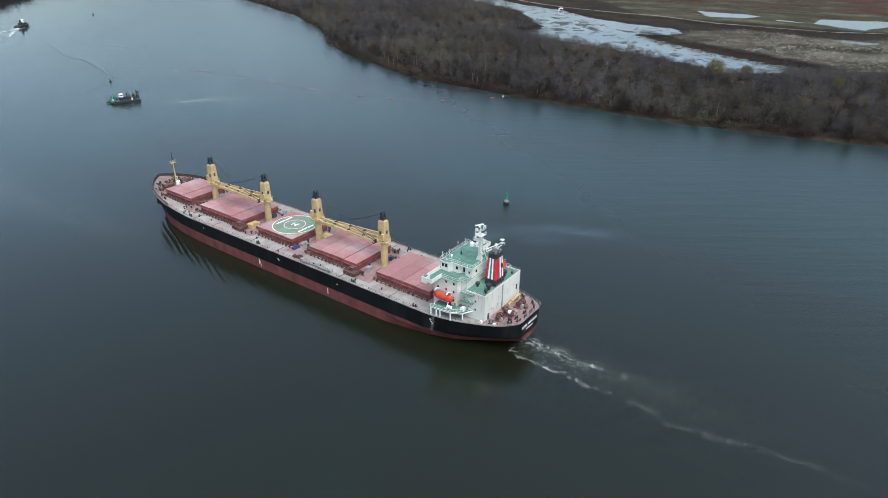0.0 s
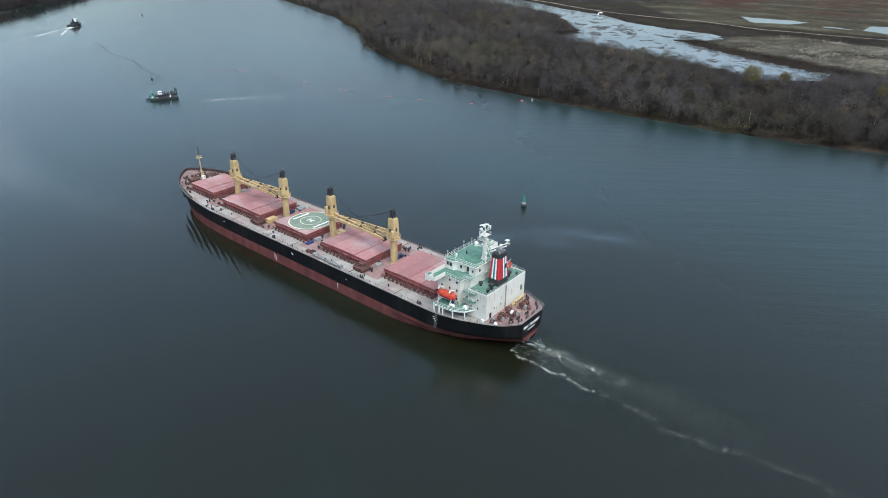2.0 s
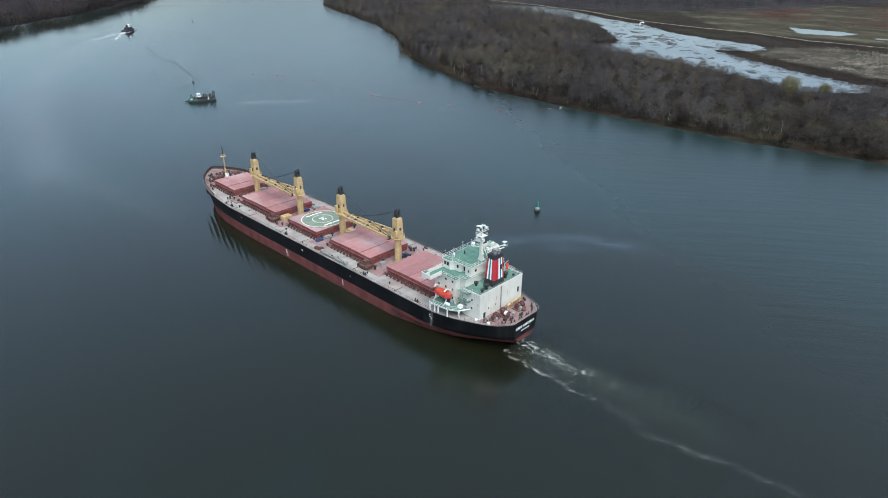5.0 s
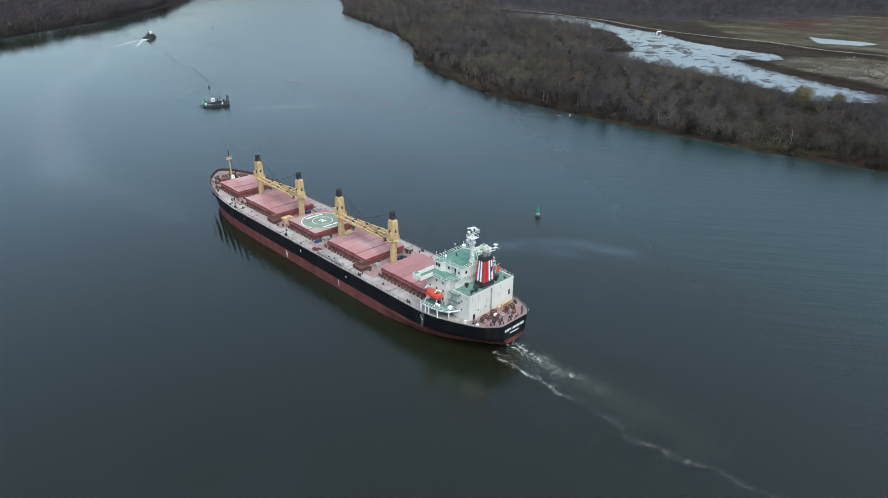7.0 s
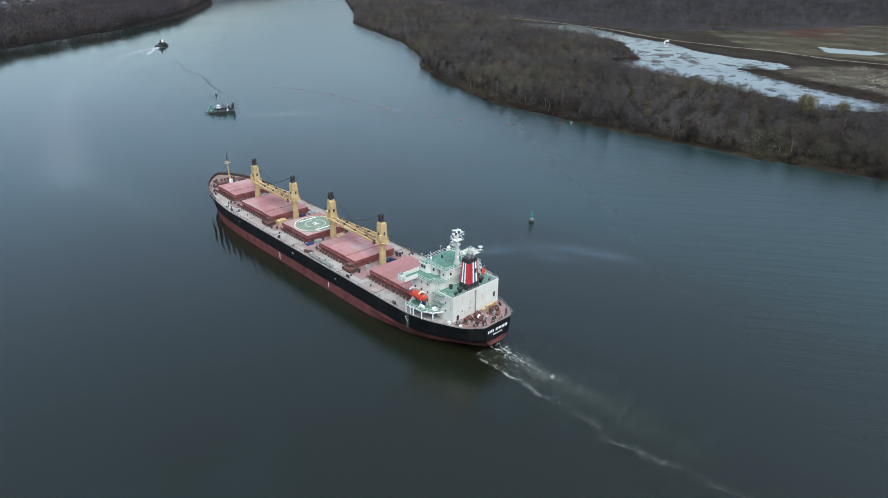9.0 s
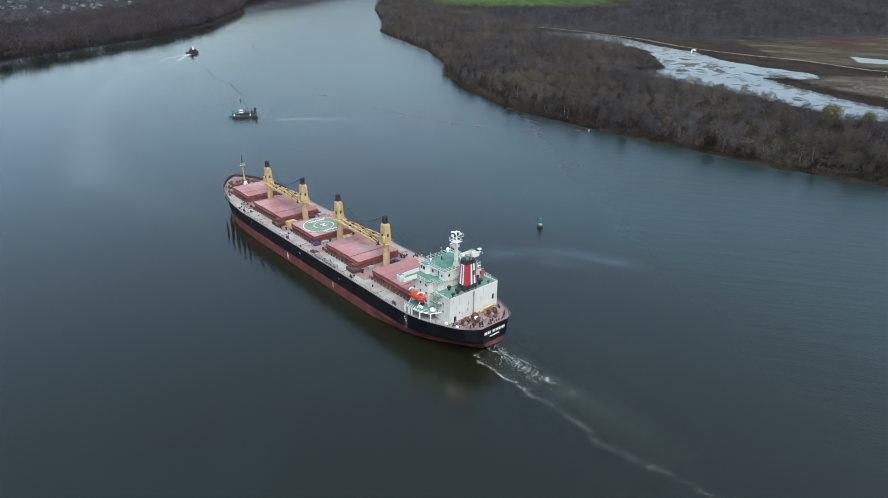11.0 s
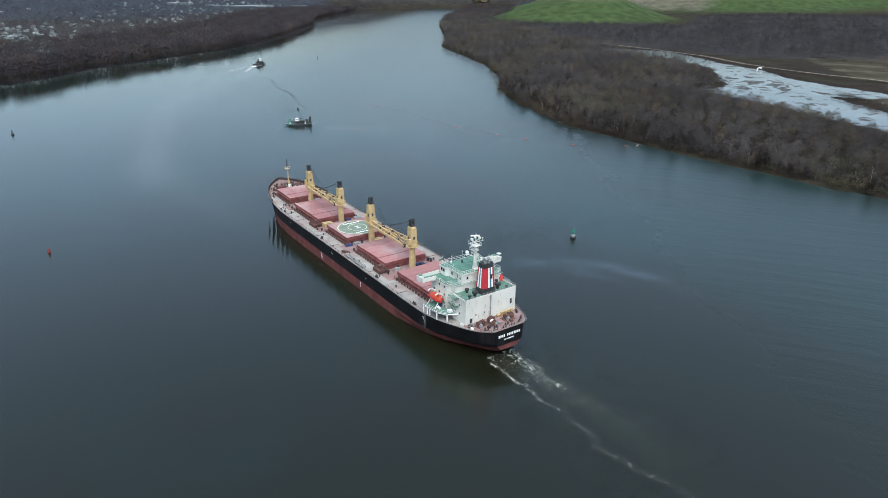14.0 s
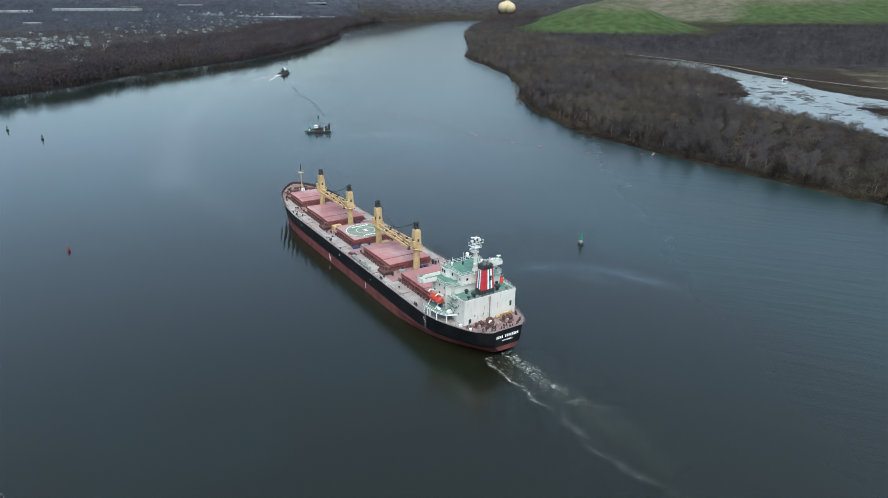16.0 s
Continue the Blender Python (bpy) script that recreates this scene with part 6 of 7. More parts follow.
def dredger(at):
    d = thing("dredger", "small cutter dredger barge with green cutter frame and white control cabin", "dredger", at=at)
    g = Geo()
    for y in (-4.0, 0, 4.0):
        g.taper(-13 + abs(y) * 0.4, 13 - abs(y) * 0.5, y - 1.9, y + 1.9, -0.6, 1.5, 0.5, 0.02)
    part("pontoon", g, DARK, d, "dark pontoon hull")
    part("deck", Geo().box(-12.6, 12.6, -5.9, 5.9, 1.5, 1.65), DARK, d)
    g = Geo().box(-4.5, 4.0, -3.2, 3.2, 1.65, 4.4)
    g.box(-4.8, 4.3, -3.5, 3.5, 4.4, 4.6)
    part("deckhouse", g, DARK, d, "dark machinery house")
    cabin = part("control_cabin", Geo().taper(1.0, 4.4, -1.8, 1.8, 4.6, 7.2, 0.2, 0.2), CLEAN_WHITE, d, "white control cabin")
    part("engine_housing", Geo().taper(-9.8, -5.2, -3.4, 3.4, 1.65, 3.9, 0.2, 0.2).taper(-8.6, -6.8, -1.2, 1.2, 3.9, 6.0, 0.1, 0.1), DARK, d, "dark engine housing")
    part("winch_housing", Geo().taper(5.0, 7.0, -4.6, 4.6, 1.65, 4.2, 0.2, 0.2), DARK, d, "dark winch housing")
    for s in (-1, 1):
        part("window", Geo().box(1.5, 3.9, s * 1.78 - 0.06, s * 1.78 + 0.06, 5.6, 6.6), GLASS, cabin)
    part("window", Geo().box(4.2, 4.34, -1.4, 1.4, 5.6, 6.6), GLASS, cabin)
    g = Geo()
    for s in (-1, 1):
        g.tube((7.5, s * 3.0, 1.65), (9.5, s * 0.8, 7.4), 0.3, n=6)
        g.tube((12.0, s * 3.0, 1.65), (9.5, s * 0.8, 7.4), 0.25, n=6)
    g.tube((9.5, -1.2, 7.3), (9.5, 1.2, 7.3), 0.35, n=6)
    part("lifting_frame", g, BUOY_GREEN, d, "green A-frame")
    g = Geo()
    for s in (-1, 1):
        g.tube((6.0, s * 1.2, 1.9), (16.0, s * 0.8, 0.9), 0.32, n=6)
    for k in range(6):
        x = 7 + k * 1.7
        g.tube((x, -1.1, 1.8 - 0.09 * k), (x, 1.1, 1.8 - 0.09 * k), 0.2, n=5)
    part("cutter_ladder", g, DARK, d, "dark cutter ladder")
    for s in (-1, 1):
        g = Geo().tube((-11.6, s * 3.4, -0.5), (-11.6, s * 3.4, 8.8), 0.42, n=8)
        g.box(-12.3, -10.9, s * 3.4 - 0.7, s * 3.4 + 0.7, 1.65, 3.2)
        part("spud", g, DARK, d, "dark standing spud")
    g = Geo().tube((-4.0, 0, 4.6), (-4.0, 0, 9.4), 0.16, n=5)
    g.tube((-4.0, -1.4, 8.4), (-4.0, 1.4, 8.4), 0.08, n=4)
    part("mast", g, DARK, d)
    for x, y, s, mt in ((-7.5, 2.2, 1.2, DARK), (-7.0, -2.4, 1.4, GREY), (6.2, 3.6, 1.0, GREY), (6.0, -3.8, 1.0, DARK), (-9.4, 0.0, 1.1, CLEAN_WHITE), (10.4, 4.6, 0.7, BUOY_GREEN)):
        g = Geo().taper(x - s, x + s, y - s * 0.7, y + s * 0.7, 1.65, 1.65 + 1.5 * s, 0.15, 0.15)
        g.tube((x, y - s, 2.4), (x, y + s, 2.4), 0.6 * s, n=8)
        part("deck_winch", g, mt, d)
    g = Geo()
    for s in (-1, 1):
        g.path([(-12.5, s * 5.8, 2.7), (12.5, s * 5.8, 2.7)], 0.05, 4)
        for k in range(9):
            g.tube((-12.5 + k * 3.1, s * 5.8, 1.65), (-12.5 + k * 3.1, s * 5.8, 2.7), 0.05, n=4)
    part("railing", g, GREY, d)
    for x, y, h, mt in ((-10.2, 2.0, 6.5, DARK), (-6.4, -2.6, 5.2, GREY), (-1.5, 2.4, 7.4, DARK), (5.4, 1.5, 6.6, GREY), (8.6, -3.4, 4.2, DARK)):
        part("exhaust_stack", Geo().tube((x, y, 1.65), (x, y, h), 0.45, n=8).tube((x, y, h), (x - 0.5, y, h + 0.5), 0.4, n=8), mt, d)
    for s in (-1, 1):
        for k in range(7):
            part("tyre_fender", Geo().tube((-11.5 + k * 3.8, s * 6.0, 0.8), (-11.5 + k * 3.8, s * 6.25, 0.8), 0.7, n=10), DARK, d)
    gear = random.Random(41)
    for k in range(22):
        x, y, c = gear.uniform(-12, 12), gear.uniform(-5.4, 5.4), gear.uniform(0.35, 0.9)
        if abs(y) < 3.4 and -5.2 < x < 4.6:
            continue
        g = Geo().taper(x - c, x + c, y - 0.7 * c, y + 0.7 * c, 1.65, 1.65 + gear.uniform(0.7, 2.2), 0.1, 0.1).tube((x - c, y, 2.2), (x + c, y, 2.2), 0.4 * c, n=7)
        part("deck_gear", g, gear.choice((DARK, DARK, GREY, CLEAN_WHITE, RUST, BUOY_GREEN)), d)
    g = Geo().tube((-8.5, 0, 3.9), (-13.5, 0, 8.2), 0.22, n=6).tube((-8.5, 0, 6.2), (-13.5, 0, 8.2), 0.08, n=4)
    part("spud_boom", g, DARK, d, "dark boom over the spuds")
    return d


dredger(Matrix.Translation((392, -94, 0)) @ pose(0, 0, 0, 0, 0, 74) @ Matrix.Scale(0.80, 4))


def tugboat(at):
    t = thing("tugboat", "dark-hulled tugboat with a white wheelhouse underway", "boat", at=at)
    part("hull", boat_hull(21, 7.2, -0.8, 2.0), DARK, t, "black tug hull")
    g = Geo().box(-3.5, 4.5, -2.2, 2.2, 1.9, 4.2)
    part("deckhouse", g, DARK, t, "dark deckhouse")
    wh = part("wheelhouse", Geo().taper(0.5, 4.2, -1.7, 1.7, 4.2, 6.8, 0.25, 0.2), CLEAN_WHITE, t, "white wheelhouse")
    for s in (-1, 1):
        part("window", Geo().box(1.0, 3.8, s * 1.66 - 0.05, s * 1.66 + 0.05, 5.2, 6.2), GLASS, wh)
    part("window", Geo().box(4.0, 4.12, -1.3, 1.3, 5.2, 6.2), GLASS, wh)
    part("stack", Geo().taper(-2.6, -1.2, -0.7, 0.7, 4.2, 7.0, 0.1, 0.05), DARK, t)
    part("mast", Geo().tube((1.5, 0, 6.8), (1.2, 0, 10.0), 0.12, n=5).tube((1.3, -1.0, 8.6), (1.3, 1.0, 8.6), 0.06, n=4), GREY, t)
    part("towing_bitts", Geo().tube((-6.5, -0.8, 1.9), (-6.5, -0.8, 3.1), 0.25, n=6).tube((-6.5, 0.8, 1.9), (-6.5, 0.8, 3.1), 0.25, n=6).tube((-6.5, -1.2, 2.7), (-6.5, 1.2, 2.7), 0.18, n=6), DARK, t)
    for s in (-1, 1):
        for k in range(6):
            part("tyre_fender", Geo().tube((-8 + k * 3.0, s * 4.0, 0.9), (-8 + k * 3.0, s * 4.2, 0.9), 0.55, n=8), DARK, t)
    return t


TUG_AT = Matrix.Translation((871, -230, 0)) @ pose(0, 0, 0, 0, 0, -46) @ Matrix.Scale(1.3, 4)
tugboat(TUG_AT)


foam_sheet("tug_wake", np.arange(685, 937, 1.5), np.arange(-280, -93, 1.5),
           trail([([(883, -241), (874, -233), (862, -222), (847, -208)], 3.6, 1.5), ([(862, -223), (831, -202), (787, -178)], 2.6, 0.55), ([(860, -221), (835, -188), (800, -153)], 2.6, 0.5)]),
           slick_material("tug_wash", (0.70, 0.72, 0.71), 1.0, 0.25, 0.8), "white wash behind the tugboat", 0.08)


# ---- buoys and the floating pipeline ----
def can_buoy(at, paint_mat, label, scale=1.0):
    b = thing("channel_buoy", label, "buoy", "channel buoys", at=at @ Matrix.Scale(scale, 4))
    part("float", Geo().rings([[(r * math.cos(6.28319 * i / 14), r * math.sin(6.28319 * i / 14), z) for i in range(14)] for r, z in ((0.9, -0.6), (1.25, -0.1), (1.25, 0.75), (0.95, 1.05))]), DARK, b, "dark wet float")
    part("body", Geo().rings([[(r * math.cos(6.28319 * i / 12), r * math.sin(6.28319 * i / 12), z) for i in range(12)] for r, z in ((0.98, 1.0), (0.95, 1.5), (0.8, 1.6))]), GREY if "pale" in label else DARK, b)
    g = Geo()
    for i in range(4):
        a = 6.28319 * i / 4 + 0.4
        g.tube((0.8 * math.cos(a), 0.8 * math.sin(a), 1.5), (0.35 * math.cos(a), 0.35 * math.sin(a), 4.0), 0.07, n=5)
    g.tube((0, 0, 2.5), (0, 0, 3.9), 0.55, 0.45, n=8)
    g.box(-0.5, 0.5, -0.04, 0.04, 2.4, 3.6)
    part("cage", g, paint_mat, b)
    part("lantern", Geo().tube((0, 0, 4.0), (0, 0, 4.6), 0.2, n=8), paint_mat, b)
    return b


can_buoy(Matrix.Translation((66, -94, 0)), BUOY_GREEN, "green lighted channel buoy with a pale waterline band", 1.1)
can_buoy(Matrix.Translation((465, -123, 0)), BUOY_GREEN, "green lighted channel buoy with a dark float", 0.75)
can_buoy(Matrix.Translation((932, -354, 0)), BUOY_RED, "dark red channel buoy", 0.8)
can_buoy(Matrix.Translation((472, 112, 0)), BUOY_DARK, "dark green channel buoy leaning in the current", 0.9)
can_buoy(Matrix.Translation((531, 136, 0)), BUOY_DARK, "dark green channel buoy leaning in the current", 0.9)


def spar_buoy(at):
    b = thing("spar_buoy", "small red nun buoy", "buoy", "channel buoys", at=at)
    part("float", Geo().rings([[(r * math.cos(6.28319 * i / 12), r * math.sin(6.28319 * i / 12), z) for i in range(12)] for r, z in ((0.7, -0.5), (0.85, 0.0), (0.85, 1.3), (0.7, 1.5), (0.25, 2.9), (0.12, 3.1))]), BUOY_RED, b)
    part("band", Geo().tube((0, 0, -0.1), (0, 0, 0.25), 0.9, n=12), DARK, b, "dark weed line")
    return b


spar_buoy(Matrix.Translation((180, 112, 0)) @ Matrix.Scale(0.75, 4))

PIPE_LINE = [(466, -183), (441, -197), (398, -205), (360, -203), (313, -204), (268, -212), (244, -221), (208, -238), (185, -271)]
float_bm = Geo().tube((-1.5, 0, 0.1), (1.5, 0, 0.1), 0.55, n=10)
float_bm.tube((-1.9, 0, 0.1), (-1.5, 0, 0.1), 0.25, 0.55, n=10).tube((1.5, 0, 0.1), (1.9, 0, 0.1), 0.55, 0.25, n=10)
float_me = float_bm.mesh("pipe_float", PIPE_RED)
g = Geo().path([(x, y, -0.04) for x, y in dense(PIPE_LINE, 20)], 0.08, 5)
tagged(part("floating_pipeline", g, RUST), "rust-brown floating dredge pipe lying on the water", "pipeline")
for k, (x, y) in enumerate(PIPE_LINE):
    a = PIPE_LINE[max(0, k - 1)]
    b = PIPE_LINE[min(len(PIPE_LINE) - 1, k + 1)]
    ang = math.degrees(math.atan2(b[1] - a[1], b[0] - a[0]))
    for off in ((-3, 3) if k in (1, 4) else (0,)):
        f = part("pipe_float", float_me, None, at=Matrix.Translation((x, y, 0)) @ pose(0, 0, 0, 0, 0, ang) @ Matrix.Translation((off, 0, 0)) @ Matrix.Scale(0.72, 4))
        tagged(f, "orange-red cylindrical pipeline float", "float", "pipeline floats")
g = Geo().tube((0, -3.5, 0.35), (0, 3.5, 0.35), 0.5, n=8).box(-0.7, 0.7, -3.2, 3.2, 0.5, 0.9)
tagged(part("floating_log", g, DIRT, at=Matrix.Translation((179, -277, 0)) @ pose(0, 0, 0, 0, 0, 30)), "pale timber raft near the bank", "raft")


# ---- rubble embankment at the near side of the river ----
def rubble(name, material, rows, label, seed):
    rng = np.random.RandomState(seed)
    co, faces = [], []
    cube = np.array([(x, y, z) for z in (-1, 1) for y in (-1, 1) for x in (-1, 1)], float)
    quads = np.array([(0, 2, 3, 1), (4, 5, 7, 6), (0, 1, 5, 4), (1, 3, 7, 5), (3, 2, 6, 7), (2, 0, 4, 6)])
    for u0, u1, v0, v1, z0, z1, count, size in rows:
        for _ in range(count):
            u, v = rng.uniform(u0, u1), rng.uniform(v0, v1)
            z = z0 + (z1 - z0) * (v - v0) / (v1 - v0)
            s = size * rng.uniform(0.5, 1.3)
            pts = cube * s * rng.uniform(0.55, 1.0, 3) * rng.uniform(0.75, 1.1, (8, 3))
            rot = np.array(Euler(rng.uniform(0, 6.28, 3)).to_matrix())
            faces.append(quads + 8 * len(co))
            co.append(pts @ rot.T + (u, v, z))
    me = mesh_arrays(name, np.concatenate(co), np.concatenate(faces), [material], False)
    ob = new(name, me)
    ob.matrix_basis = Matrix.Translation((6.0, 137.0, 0)) @ pose(0, 0, 0, 0, 0, 17.4)
    return tagged(ob, label, "rubble", kind="stuff")


g = Geo().solid([(-14, -3.6, -1.5), (70, -3.6, -1.5), (70, 40, -1.5), (-14, 40, -1.5), (-14, 0.6, 2.3), (70, 0.6, 2.3), (70, 40, 2.6), (-14, 40, 2.6)])
emb = part("embankment", g, ROCK, at=Matrix.Translation((6.0, 137.0, 0)) @ pose(0, 0, 0, 0, 0, 17.4))
tagged(emb, "grey rubble embankment beside the water", "embankment", kind="structure")
rubble("rubble_edge", WET_ROCK, [(-14, 60, -3.6, 1.2, -0.6, 2.4, 900, 0.55)], "dark wet stones along the embankment edge", 4)
rubble("rubble_top", ROCK, [(-14, 60, 1.0, 14, 2.4, 2.6, 1500, 0.34)], "pale grey loose stones on the embankment", 6)


# ---- woodland ----
def bare_tree(rng, height, spread, twigs, limbs=7, lean=0.06, thick=1.0):
    """Trunk and limbs as one part, fine bare twigs as another."""
    wood, fine = Geo(), Geo()
    top = Vector((rng.uniform(-lean, lean) * height, rng.uniform(-lean, lean) * height, height * 0.62))
    wood.tube((0, 0, -0.3), top * 0.5, 0.014 * height, 0.010 * height, n=5)
    wood.tube(top * 0.5, top, 0.010 * height, 0.005 * height, n=4)
    tips = []
    for k in range(limbs):
        t = rng.uniform(0.3, 0.98)
        a = k * 2.4 + rng.uniform(-0.5, 0.5)
        base = top * t
        reach = spread * rng.uniform(0.55, 1.0) * (1.15 - 0.55 * t)
        tip = base + Vector((math.cos(a) * reach, math.sin(a) * reach, height * rng.uniform(0.12, 0.34)))
        tip.z = min(tip.z, height)
        wood.tube(base, tip, 0.006 * height, 0.002 * height, n=3)
        tips.append((base, tip))
    tips.append((top * 0.8, Vector((top.x, top.y, height * 0.95))))
    for k in range(twigs):
        base, tip = rng.choice(tips)
        p = base.lerp(tip, rng.uniform(0.25, 1.05))
        a = rng.uniform(0, 6.28)
        d = Vector((math.cos(a), math.sin(a), rng.uniform(-0.35, 0.95))).normalized() * rng.uniform(0.10, 0.22) * height
        w = Vector((-math.sin(a), math.cos(a), 0)) * 0.0062 * height * thick
        e = p + d
        fine.face([p - w, p + w, e])
        side = d.cross(Vector((0, 0, 1)))
        if side.length > 0:
            side = side.normalized() * d.length * 0.5
        q = p + d * 0.45
        fine.face([q - w * 0.5, q + w * 0.5, q + d * 0.45 + side * rng.choice((-1, 1))])
    return wood, fine


tree_rng = random.Random(11)
KINDS = []
for h, sp, tw in ((19, 5.4, 300), (16, 4.8, 260), (21, 5.8, 330), (14, 4.8, 230), (18, 6.0, 300), (12, 4.2, 200)):
    wood, fine = bare_tree(tree_rng, h, sp, tw)
    KINDS.append((wood.mesh("trunk", BARK), fine.mesh("crown", TWIG)))
wood, fine = bare_tree(tree_rng, 19, 5.2, 150, 9, 0.06)
PALE_KIND = (wood.mesh("trunk", PALE_BARK), fine.mesh("crown", TWIG))


def shore_points(line, start, stop, count, inland, rng):
    """Places just inland of a shoreline, between two values of x."""
    pts = dense([p for p in line if start - 80 <= p[0] <= stop + 80], 3)
    pts = [p for p in pts if start <= p[0] <= stop]
    out = []
    for _ in range(count):
        i = rng.randrange(1, len(pts) - 1)
        (xa, ya), (xb, yb) = pts[i - 1], pts[i + 1]
        d = Vector((xb - xa, yb - ya)).normalized()
        off = rng.uniform(*inland)
        out.append((pts[i][0] + d.y * off + rng.uniform(-2, 2), pts[i][1] - d.x * off + rng.uniform(-2, 2)))
    return out


bank_rng = random.Random(3)
places = shore_points(SHORE_RIGHT, -140, 470, 270, (-3, 24), bank_rng)
zs, ds = land_height(np.array([p[0] for p in places]), np.array([p[1] for p in places]))
for (x, y), z, d in zip(places, zs, ds):
    if d < 0.3:
        continue
    pale = bank_rng.random() < 0.10
    tr, cr = PALE_KIND if pale else bank_rng.choice(KINDS)
    m = Matrix.Translation((x, y, z - 0.1)) @ pose(0, 0, 0, 0, 0, bank_rng.uniform(0, 360)) @ Matrix.Scale(bank_rng.uniform(0.48, 0.80), 4)
    t = thing("tree", "bare pale-barked sycamore on the riverbank" if pale else "bare grey-brown winter tree on the riverbank", "tree", "riverbank trees", at=m)
    part("trunk", tr, None, t)
    part("crown", cr, None, t, "fine leafless twigs")


LEAFY = mat("fading_olive_leaves", (0.115, 0.102, 0.046), 0.9, 0, 0.3, 0.5, (0.11, 0.085, 0.030), 0.3, 0.6, gloss=0.05)
wood, _ = bare_tree(tree_rng, 12, 5.0, 4, 12, 0.04)
fine = Geo()
for _ in range(3600):
    a, u, r = tree_rng.uniform(0, 6.28), tree_rng.uniform(-1, 1), tree_rng.uniform(0.15, 1.0) ** 0.45
    lump = 1 + 0.16 * math.sin(3 * a + 2 * u) + 0.1 * math.sin(7 * a - 5 * u)
    hr_ = math.sqrt(1 - u * u) * r * lump
    p = Vector((5.6 * hr_ * math.cos(a), 5.6 * hr_ * math.sin(a), 6.8 + 5.4 * u * r * lump))
    d1 = Vector((tree_rng.uniform(-1, 1), tree_rng.uniform(-1, 1), tree_rng.uniform(-1, 1))) * 0.62
    d2 = Vector((tree_rng.uniform(-1, 1), tree_rng.uniform(-1, 1), tree_rng.uniform(-1, 1))) * 0.45
    fine.face([p, p + d1, p + d2])
WILLOW = (wood.mesh("trunk", BARK), fine.mesh("crown", LEAFY))
for x, y, s in ((65, -431, 1.4), (45, -454, 0.9), (196, -449, 0.6), (255, -421, 0.55), (351, -448, 0.6), (-25, -450, 0.8), (-66, -479, 0.7)):
    z, _ = land_height(np.array([float(x)]), np.array([float(y)]))
    t = thing("tree", "rounded olive-leaved willow among bare trees", "tree", "leafy willows", at=Matrix.Translation((x, y, float(z[0]) - 0.1)) @ pose(0, 0, 0, 0, 0, x) @ Matrix.Scale(s, 4))
    part("trunk", WILLOW[0], None, t)
    part("crown", WILLOW[1], None, t, "fading olive leaves")


def template(rng, height, spread, twigs, thick=1.0, forked=True, trunk=True):
    """A light tree as triangles only, for woods whose trees nobody could count: trunk, a few limbs and a rounded mass of twigs."""
    v, f = [], []

    def spike(p, q, r):
        d = (q - p).normalized()
        side = d.cross(Vector((0.3, 0.5, 0.8))).normalized()
        other = d.cross(side)
        b = len(v)
        for k in range(3):
            a = 2.1 * k
            v.append(tuple(p + (side * math.cos(a) + other * math.sin(a)) * r))
        v.append(tuple(q))
        f.extend([[b, b + 1, b + 3], [b + 1, b + 2, b + 3], [b + 2, b, b + 3]])

    if trunk:
        spike(Vector((0, 0, -0.3)), Vector((rng.uniform(-0.4, 0.4), rng.uniform(-0.4, 0.4), height * 0.85)), 0.013 * height * thick ** 0.5)
        for k in range(4 if forked else 2):
            a = rng.uniform(0, 6.28)
            z = height * rng.uniform(0.25, 0.55)
            spike(Vector((0, 0, z)), Vector((math.cos(a) * spread * 0.8, math.sin(a) * spread * 0.8, z + height * rng.uniform(0.15, 0.3))), 0.007 * height * thick ** 0.5)
    nw = len(v)
    for k in range(twigs):
        a, u = rng.uniform(0, 6.28), rng.uniform(-1, 1)
        r = rng.uniform(0.35, 1.0) ** 0.6
        h = math.sqrt(1 - u * u)
        p = Vector((math.cos(a) * h * spread * r, math.sin(a) * h * spread * r, height * (0.60 + 0.36 * u * r)))
        d = Vector((math.cos(a) * h + rng.uniform(-0.6, 0.6), math.sin(a) * h + rng.uniform(-0.6, 0.6), u * 0.6 + rng.uniform(-0.1, 0.7))).normalized() * height * rng.uniform(0.08, 0.18)
        w = d.cross(Vector((rng.uniform(-1, 1), rng.uniform(-1, 1), rng.uniform(-1, 1)))).normalized() * 0.011 * height * thick
        p0 = p - d * 0.6
        b = len(v)
        v.extend([tuple(p0 - w), tuple(p0 + w), tuple(p + d * 0.4)])
        f.append([b, b + 1, b + 2])
        if forked:
            e = d + w.normalized() * d.length * rng.choice((-0.7, 0.7))
            b = len(v)
            v.extend([tuple(p - w * 0.6), tuple(p + w * 0.6), tuple(p + e * 0.5)])
            f.append([b, b + 1, b + 2])
    return np.array(v), np.array(f), nw


